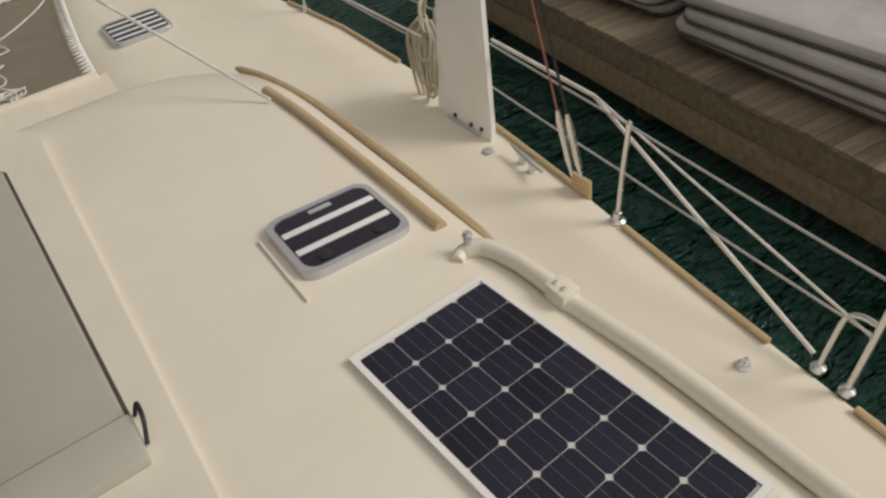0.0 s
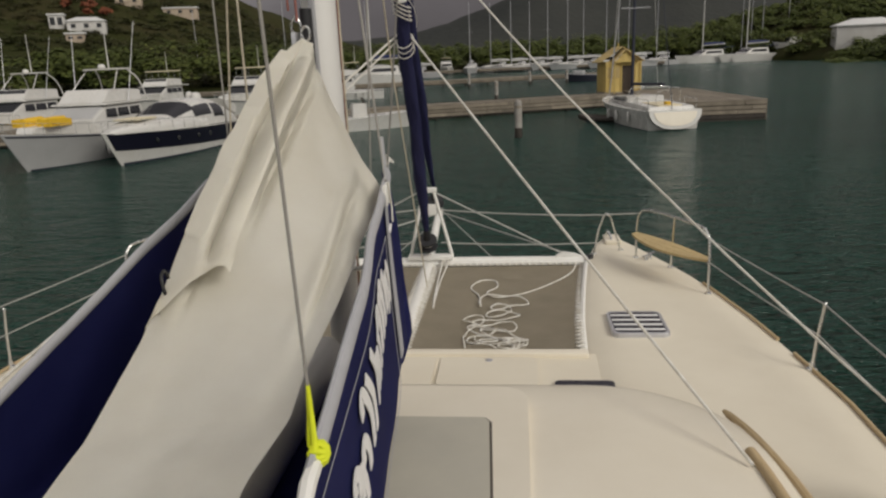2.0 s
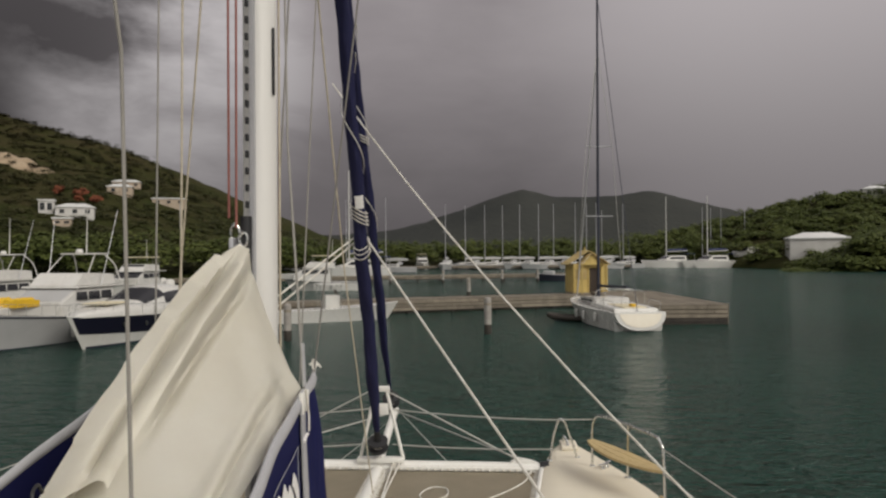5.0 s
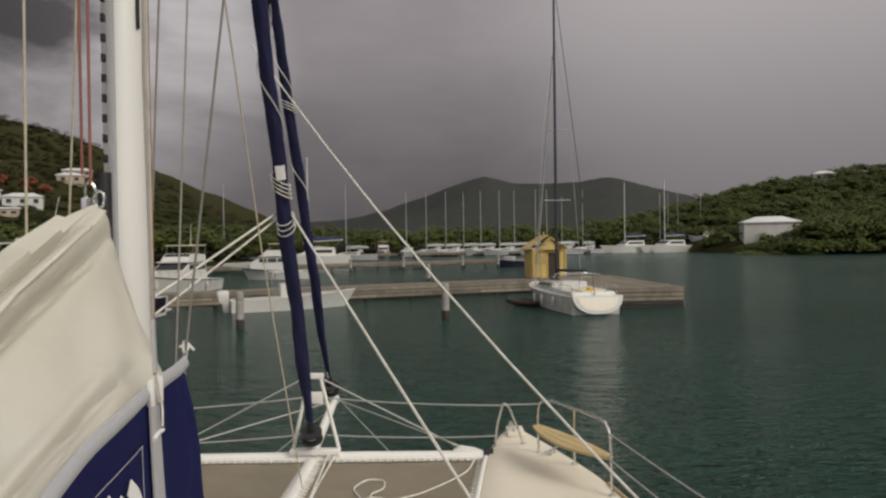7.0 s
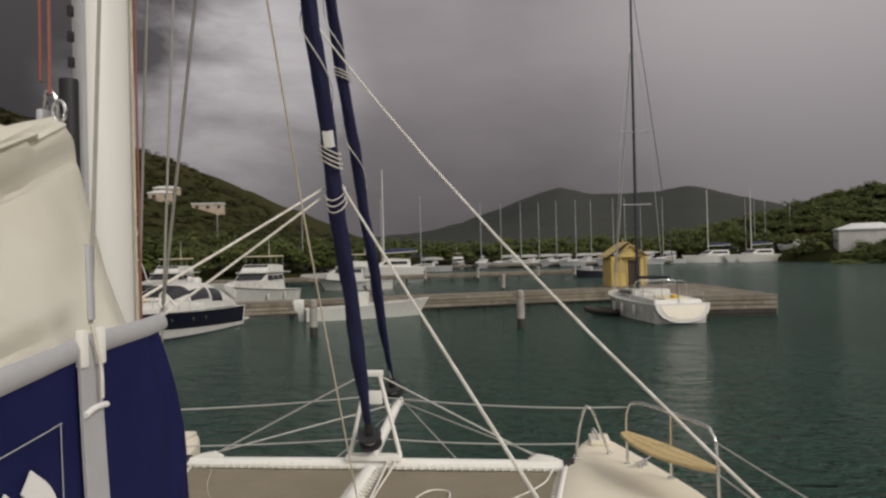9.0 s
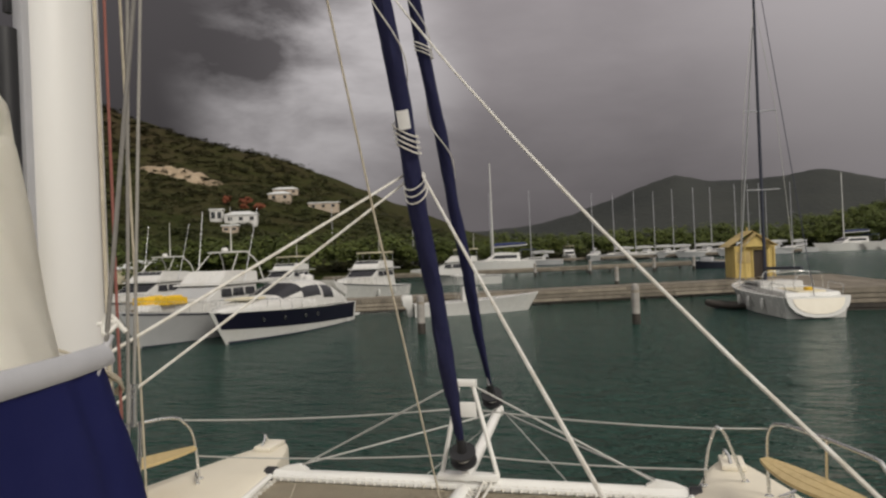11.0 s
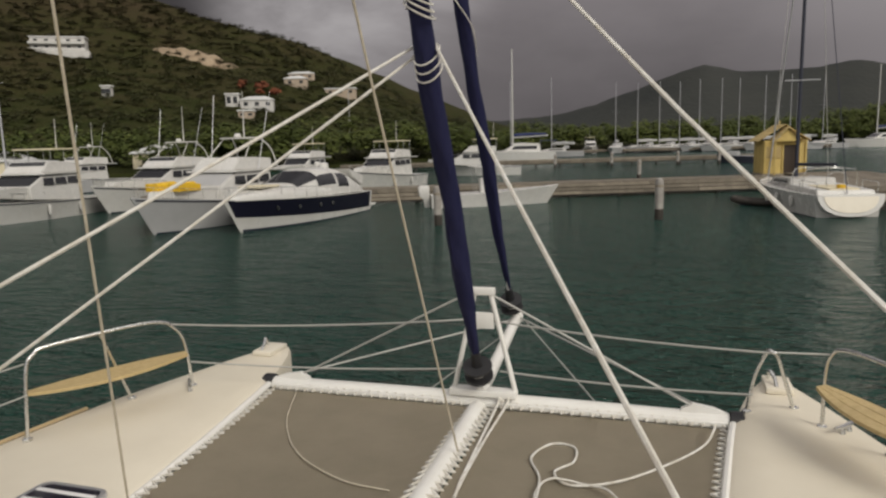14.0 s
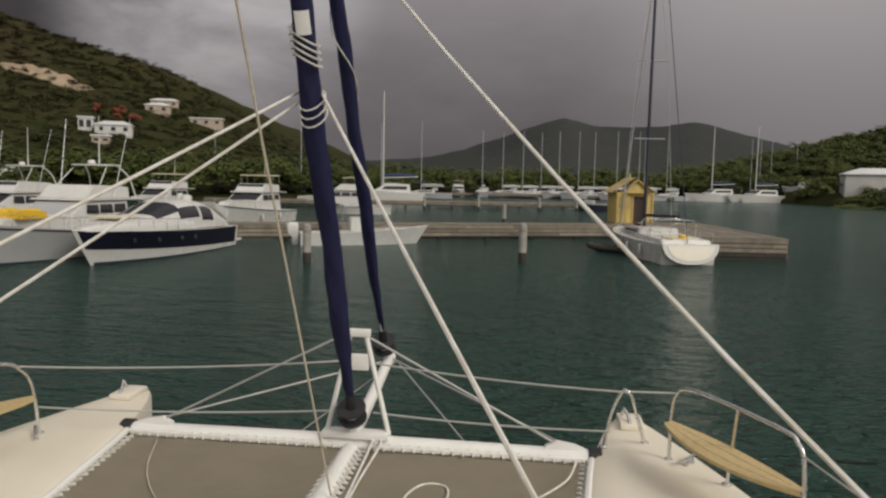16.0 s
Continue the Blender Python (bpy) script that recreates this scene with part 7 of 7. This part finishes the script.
for side_, (ax, ln) in enumerate((("x", 3.3), ("x", 3.3), ("y", 3.1), ("y", 3.1))):
    k = 0
    while k * 0.22 < ln - 0.05:
        p = -ln / 2 + k * 0.22
        k += 1
        if side_ == 0 and -0.15 < p + 0.11 < 0.95:
            add_z0 = 2.05
        else:
            add_z0 = 0.10
        if ax == "x":
            yy = -1.55 if side_ == 0 else 1.50
            part("wall_board", box(p, p + 0.212, yy, yy + 0.05, add_z0, 2.35, 0.008, 1), HUTYELLOW, hut, smooth=False)
        else:
            xx = -1.65 if side_ == 2 else 1.60
            part("wall_board", box(xx, xx + 0.05, p, p + 0.212, 0.10, 2.35, 0.008, 1), HUTYELLOW, hut, smooth=False)
part("door_leaf", box(-0.15, 0.95, -1.48, -1.43, 0.10, 2.05, 0.01), DOORDARK, hut, "dark recessed doorway")
for x in (-0.24, 0.95):
    part("door_post", box(x, x + 0.09, -1.62, -1.50, 0.10, 2.12, 0.01), HUTYELLOW, hut)
part("lintel", box(-0.26, 1.06, -1.63, -1.50, 2.05, 2.20, 0.01), HUTYELLOW, hut)
for x in (-1.62, 1.50):
    part("corner_post", box(x, x + 0.12, -1.63, -1.52, 0.10, 2.35, 0.01), HUTYELLOW, hut)


def gable(x0, x1, y0, y1, ze, zr, name_):
    """A pitched roof with its ridge along y, in courses."""
    xm = (x0 + x1) / 2
    for s, xe in ((1, x1), (-1, x0)):
        n = 7
        for k in range(n):
            t0, t1 = k / n, (k + 1.12) / n
            b = bmesh.new()
            lift = 0.03
            q = [(xe + (xm - xe) * t, ze + (zr - ze) * t) for t in (t0, min(t1, 1))]
            add_loft(b, [[Vector((q[0][0], y, q[0][1] + lift)), Vector((q[1][0], y, q[1][1] + 0.005)), Vector((q[1][0], y, q[1][1] - 0.04)), Vector((q[0][0], y, q[0][1] - 0.02))] for y in (y0, y1)])
            part("shingle_course", b, HUTROOF, hut, smooth=False)


gable(-2.05, 2.05, -1.2, 2.0, 2.32, 3.45, "roof")
gable(-1.15, 1.25, -2.15, -0.3, 2.28, 3.25, "porch")
b = bmesh.new()
add_loft(b, [[Vector((-0.95, y, 2.30)), Vector((1.05, y, 2.30)), Vector((0.05, y, 3.12))] for y in (-1.95, -1.88)])
part("porch_gable", b, HUTYELLOW, hut)
for x in (-0.95, 0.98):
    part("porch_post", box(x, x + 0.11, -1.98, -1.87, 0.0, 2.32, 0.01), HUTYELLOW, hut)
part("lattice", box(-1.55, -0.35, -1.60, -1.555, 1.15, 1.95, 0.01), HUTROOF, hut)
part("finial", turned(0.0, 0.4, ((0.05, 3.4), (0.07, 3.6), (0.02, 3.75)), 8), HUTYELLOW, hut)

# ---------------------------------------------------------------- land
RTAB = ((-800, 146), (-600, 140), (-470, 132), (-348, 103), (-298, 96), (-267, 84), (-243, 78), (-226, 71), (-196, 60), (-162, 45), (-132, 30), (-108, 19), (-85, 11), (-50, 6), (-20, 3.0), (20, 2.5), (48, 3.0), (62, 7.5), (77, 11.5), (94, 16), (108, 18.5), (119, 20.3), (136, 23), (180, 29), (300, 40), (500, 52))
YR = ((-800, 330), (-60, 330), (-20, 300), (40, 240), (60, 230), (500, 230))
Y0 = ((-800, 40), (-120, 60), (-70, 80), (-45, 112), (-25, 176), (0, 196), (45, 206), (60, 196), (66, 150), (75, 140), (100, 136), (180, 110), (500, 60))


def land_z(x, y):
    y0, yr = lerp(Y0, x), lerp(YR, x)
    s = (y - y0) / (yr - y0)
    r = lerp(RTAB, x)
    if s < 0:
        return -1.5 * min(1, -s * 30)
    h = r * min(s, 1.0) if s <= 1 else r * max(0.0, 1 - (s - 1) * 0.35)
    und = 5.5 * noise.noise((x * 0.012, y * 0.012, 0.3)) + 2.2 * noise.noise((x * 0.04, y * 0.04, 3.1)) + 0.9 * noise.noise((x * 0.13, y * 0.13, 5.0))
    return 0.5 + h + und * min(1.0, r / 30) * min(1, s * 3)


bm = bmesh.new()
cols, rows_ = 190, 62
grid = []
for i in range(cols + 1):
    x = -620 + 1000 * i / cols
    y0 = lerp(Y0, x)
    col_ = []
    for j in range(rows_ + 1):
        y = y0 - 3 + (460 - y0) * (j / rows_) ** 1.15
        col_.append(bm.verts.new((x, y, land_z(x, y))))
    grid.append(col_)
for i in range(cols):
    for j in range(rows_):
        bm.faces.new((grid[i][j], grid[i + 1][j], grid[i + 1][j + 1], grid[i][j + 1]))
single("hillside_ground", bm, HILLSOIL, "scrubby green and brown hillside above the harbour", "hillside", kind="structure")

FAR = ((-700, 30), (-350, 34), (-200, 30), (-130, 34), (-83, 45), (-33, 61), (2, 75), (45, 85), (81, 78), (116, 75), (160, 76.5), (204, 81.5), (249, 73.5), (295, 59), (318, 52), (400, 42), (700, 36))
bm = bmesh.new()
grid = []
for i in range(161):
    x = -700 + 1400 * i / 160
    col_ = []
    for j in range(21):
        y = 640 + 420 * j / 20
        s = 1 - abs((y - 900) / 260) if y < 900 else 1 - (y - 900) / 400
        s = max(0.0, s)
        z = lerp(FAR, x * 900 / max(y, 640)) * ease(s) + 3.0 * noise.noise((x * 0.018, y * 0.018, 1.0)) * s + 1.4 * noise.noise((x * 0.07, y * 0.07, 4.0)) * s
        col_.append(bm.verts.new((x, y, z - 1.0)))
    grid.append(col_)
for i in range(160):
    for j in range(20):
        bm.faces.new((grid[i][j], grid[i + 1][j], grid[i + 1][j + 1], grid[i][j + 1]))
single("distant_hills", bm, FARHILL, "dark wooded hills, greyed for haze, under low rain cloud", "hills", kind="structure")


def leaf_cloud(name, spots, mat, label, category, seed, per=60, leaf=0.55, tilt=0.5):
    """Many small leaf sprays grouped in uneven crowns: spots of (x, y, z, radius, height)."""
    r = np.random.RandomState(seed)
    vs, fs, base_ = [], [], 0
    for x, y, z, rad, h in spots:
        lobes = r.randint(4, 8)
        lc = np.stack([r.uniform(-0.6, 0.6, lobes) * rad, r.uniform(-0.6, 0.6, lobes) * rad, h * r.uniform(0.45, 0.85, lobes)], 1)
        lr = rad * r.uniform(0.35, 0.65, lobes)
        k = int(per)
        which = r.randint(0, lobes, k)
        d = r.normal(size=(k, 3))
        d /= np.linalg.norm(d, axis=1, keepdims=True)
        d[:, 2] = np.abs(d[:, 2]) * 0.9 - 0.25
        c = lc[which] + d * lr[which][:, None] * r.uniform(0.65, 1.05, k)[:, None]
        c[:, 2] = np.clip(c[:, 2], 0.05 * h, None)
        c += (x, y, z)
        a = r.normal(size=(k, 3))
        a /= np.linalg.norm(a, axis=1, keepdims=True)
        b = np.cross(a, d + np.array((0, -0.25, tilt)) + r.normal(size=(k, 3)) * 0.30)
        b /= np.linalg.norm(b, axis=1, keepdims=True) + 1e-9
        a = np.cross(b, d + np.array((0, -0.25, tilt)))
        a /= np.linalg.norm(a, axis=1, keepdims=True) + 1e-9
        sz = leaf * r.uniform(0.6, 1.4, k)[:, None]
        quad = np.stack([c - a * sz - b * sz * 0.5, c + a * sz * 0.2 - b * sz * 0.75, c + a * sz + b * sz * 0.4, c - a * sz * 0.3 + b * sz * 0.8], 1)
        vs.append(quad.reshape(-1, 3))
        idx = base_ + np.arange(k * 4).reshape(k, 4)
        fs.append(idx)
        base_ += k * 4
    me = bpy.data.meshes.new(name)
    v, f = np.concatenate(vs), np.concatenate(fs)
    me.from_pydata(v.tolist(), [], f.tolist())
    me.materials.append(mat)
    return tagged(new(name, me), label, category, kind="stuff")


rt = np.random.RandomState(17)
shore, scrub = [], []
for k in range(820):
    x = rt.uniform(-175, 150)
    x = x + 14 if 58 < x < 73 else x
    y0 = lerp(Y0, x)
    dpt = rt.uniform(0, 1) ** 1.4 * 42
    y = y0 + dpt
    h = rt.uniform(3.2, 6.6) + (1.5 if x > 60 else 0)
    if abs(x / y - 0.475) < 0.045 and y < 179:
        h = 2.4
    shore.append((x, y, land_z(x, y) - 0.3, rt.uniform(1.9, 3.6), h))
for k in range(150):
    x = rt.uniform(73, 130)
    y = lerp(Y0, x) + rt.uniform(0, 14)
    if abs(x / y - 0.475) < 0.045:
        continue
    shore.append((x, y, land_z(x, y) - 0.3, rt.uniform(2.4, 4.2), rt.uniform(4.5, 7.5)))
for k in range(240):
    x = rt.uniform(-70, 62)
    y = lerp(Y0, x) + rt.uniform(2, 26)
    shore.append((x, y, land_z(x, y) - 0.3, rt.uniform(2.4, 4.2), rt.uniform(5.0, 8.6)))
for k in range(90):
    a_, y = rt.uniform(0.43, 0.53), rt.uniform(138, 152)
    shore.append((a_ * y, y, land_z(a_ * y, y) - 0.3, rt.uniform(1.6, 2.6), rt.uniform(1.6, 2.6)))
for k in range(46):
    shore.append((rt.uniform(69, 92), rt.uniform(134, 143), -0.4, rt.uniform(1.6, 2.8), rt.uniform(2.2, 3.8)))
for k in range(9500):
    x = rt.uniform(-470, 190)
    y0, yr = lerp(Y0, x), lerp(YR, x)
    if -40 < x < 60:
        continue
    y = y0 + (yr + 12 - y0) * rt.uniform(0.02, 1.0) ** 0.8
    big = rt.uniform(0, 1)
    # scrub on the right rise takes the mangrove leaves, without the painted cloud shade
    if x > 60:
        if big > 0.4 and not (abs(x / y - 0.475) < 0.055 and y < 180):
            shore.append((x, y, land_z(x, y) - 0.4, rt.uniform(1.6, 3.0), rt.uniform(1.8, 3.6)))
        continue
    scrub.append((x, y, land_z(x, y) - 0.6, rt.uniform(1.6, 3.4), rt.uniform(0.9, 1.7) + (1.6 if big > 0.94 else 0)))
leaf_cloud("shore_and_rise_woods", shore, MANGROVE, "dense green mangroves along the shore and scrub on the right-hand rise", "trees", 5, per=165, leaf=0.31, tilt=2.0)
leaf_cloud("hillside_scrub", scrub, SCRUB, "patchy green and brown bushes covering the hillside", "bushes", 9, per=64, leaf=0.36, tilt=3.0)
leaf_cloud("flame_trees", [(-139 + dx, 224 + dy, land_z(-139 + dx, 224 + dy) - 0.5, 2.0, 3.6) for dx, dy in ((-6, 3), (-3, -1), (0, 4), (3, 0), (5, 5), (-1, 8), (4, 9))] + [(86, 184, 3.0, 2.0, 6.0)], FLAME, "red flowering trees on the slope", "trees", 3, per=80, leaf=0.5)


# ---------------------------------------------------------------- houses on the hill
def villa(x, y, w, d, h, rz, wall, roof, label, storeys=1, flat_roof=False, hip=0.35, z=None, terrace=False, windows=True):
    w, d, h = w * 0.8, d * 0.8, h * 0.84
    zb = land_z(x, y) - 0.3 if z is None else z
    v = thing("hillside_house", label, "house", pose(x, y, zb, 0, 0, rz), "houses on the hill")
    part("wall", box(-w / 2, w / 2, -d / 2, d / 2, -1.8, h, 0.06), wall, v)
    rb = bmesh.new()
    e = 0.35
    if flat_roof:
        add_box(rb, -w / 2 - e, w / 2 + e, -d / 2 - e, d / 2 + e, h, h + 0.45, 0.08)
    else:
        rh_ = d * hip * 0.7
        add_loft(rb, [[Vector((-w / 2 - e, -d / 2 - e, h)), Vector((w / 2 + e, -d / 2 - e, h)), Vector((w / 2 + e, d / 2 + e, h)), Vector((-w / 2 - e, d / 2 + e, h))],
                      [Vector((-w / 2 - e, -d / 2 - e, h + 0.2)), Vector((w / 2 + e, -d / 2 - e, h + 0.2)), Vector((w / 2 + e, d / 2 + e, h + 0.2)), Vector((-w / 2 - e, d / 2 + e, h + 0.2))],
                      [Vector((-w / 2 + d * 0.45, -0.1, h + rh_)), Vector((w / 2 - d * 0.45, -0.1, h + rh_)), Vector((w / 2 - d * 0.45, 0.1, h + rh_)), Vector((-w / 2 + d * 0.45, 0.1, h + rh_))]])
    part("roof", rb, roof, v)
    for s in range(storeys):
        z0 = h * s / storeys
        n = max(2, int(w / 3.4))
        for k in range(n if windows else 0):
            xc = -w / 2 + w * (k + 0.5) / n
            wn_ = part("window", box(xc - 0.65, xc + 0.65, -d / 2 - 0.04, -d / 2 + 0.1, z0 + 0.9, z0 + h / storeys - 0.6), WINDARK, v)
            part("sill", box(xc - 0.75, xc + 0.75, -d / 2 - 0.12, -d / 2, z0 + 0.80, z0 + 0.90), wall, wn_)
        if s or storeys > 1:
            part("balcony", box(-w / 2 - 0.4, w / 2 + 0.4, -d / 2 - 1.8, -d / 2 + 0.05, z0 - 0.05, z0 + 0.22), wall, v)
            part("balcony_wall", box(-w / 2 - 0.4, w / 2 + 0.4, -d / 2 - 1.8, -d / 2 - 1.6, z0 + 0.2, z0 + 0.95), wall, v)
    if terrace:
        part("terrace", box(-w / 2 - 3, w / 2 + 2, -d / 2 - 4, -d / 2, -3.0, -0.4, 0.05), wall, v)
    return v


villa(-226, 226, 24, 9, 6.0, 34, WALLWHITE, ROOFWHITE, "long white two-storey villa with dark window bands on the slope", 2, True, terrace=True)
villa(-246, 210, 10, 7, 3.4, 38, WALLWHITE, ROOFWHITE, "white bungalow with a terrace wall on the slope", 1)
villa(-250, 197, 12, 5, 2.6, 38, WALLWHITE, ROOFWHITE, "white garden pavilion on the slope", 1, True)
villa(-352, 268, 22, 9, 5.5, 40, WALLTAN, ROOFRED, "tan villa with a brown roof high on the slope", 2)
villa(-149, 117, 12, 9, 5.6, 44, WALLWHITE, ROOFWHITE, "white two-storey house with a hipped roof and balconies", 2)
villa(-126, 205, 13, 7, 3.2, 26, WALLWHITE, ROOFWHITE, "white bungalow beside red flowering trees", 1)
villa(-134, 203, 5, 5, 4.4, 26, WALLWHITE, ROOFWHITE, "narrow white annexe beside the bungalow", 1, True)
villa(-122, 192, 6, 4, 2.6, 26, WALLTAN, ROOFWHITE, "small tan shed below the bungalow", 1, True)
villa(-139, 255, 11, 7, 3.2, 22, WALLTAN, ROOFWHITE, "small tan house on the slope", 1)
villa(-146, 273, 13, 6, 2.8, 22, WALLTAN, ROOFWHITE, "small pale house on the slope", 1)
villa(-123, 262, 15, 6, 3.0, 18, WALLTAN, ROOFWHITE, "low tan house on the slope", 1, True)
villa(-87, 76, 9, 7, 2.8, 40, CREAMTOP, ROOFWHITE, "low boatyard pavilion with a pale hipped roof", 1)
villa(-73, 92, 10, 7, 2.8, 30, CREAMTOP, ROOFWHITE, "low boatyard pavilion with a pale hipped roof", 1)
villa(76, 163, 15, 9, 5.4, -14, WALLWHITE, ROOFWHITE, "white boatyard shed with a pale roof behind mangroves", 1, False, 0.3, 2.3, windows=False)
villa(122, 226, 8, 6, 3.0, -20, WALLWHITE, ROOFWHITE, "small white house on the wooded rise", 1)
villa(-164, 181, 3.4, 3.0, 3.6, 24, WALLWHITE, ROOFWHITE, "small white block house in the bushes", 1, True)

# bare rock scar and retaining walls
bm = bmesh.new()
g = []
for i in range(25):
    row = []
    for j in range(9):
        x, y = -214 + 44 * i / 24, 259 + 16 * j / 8 - 7 * i / 24
        row.append(bm.verts.new((x, y, land_z(x, y) + 2.6 * math.sin(math.pi * j / 8) * math.sin(math.pi * i / 24) ** 0.5 - 0.6 + 1.6 * noise.noise((x * 0.2, y * 0.2, 2)))))
    g.append(row)
for i in range(24):
    for j in range(8):
        bm.faces.new((g[i][j], g[i + 1][j], g[i + 1][j + 1], g[i][j + 1]))
single("rock_scar", bm, ROCK, "bare tan rock face cut into the hillside", "rock", kind="structure", smooth=False)
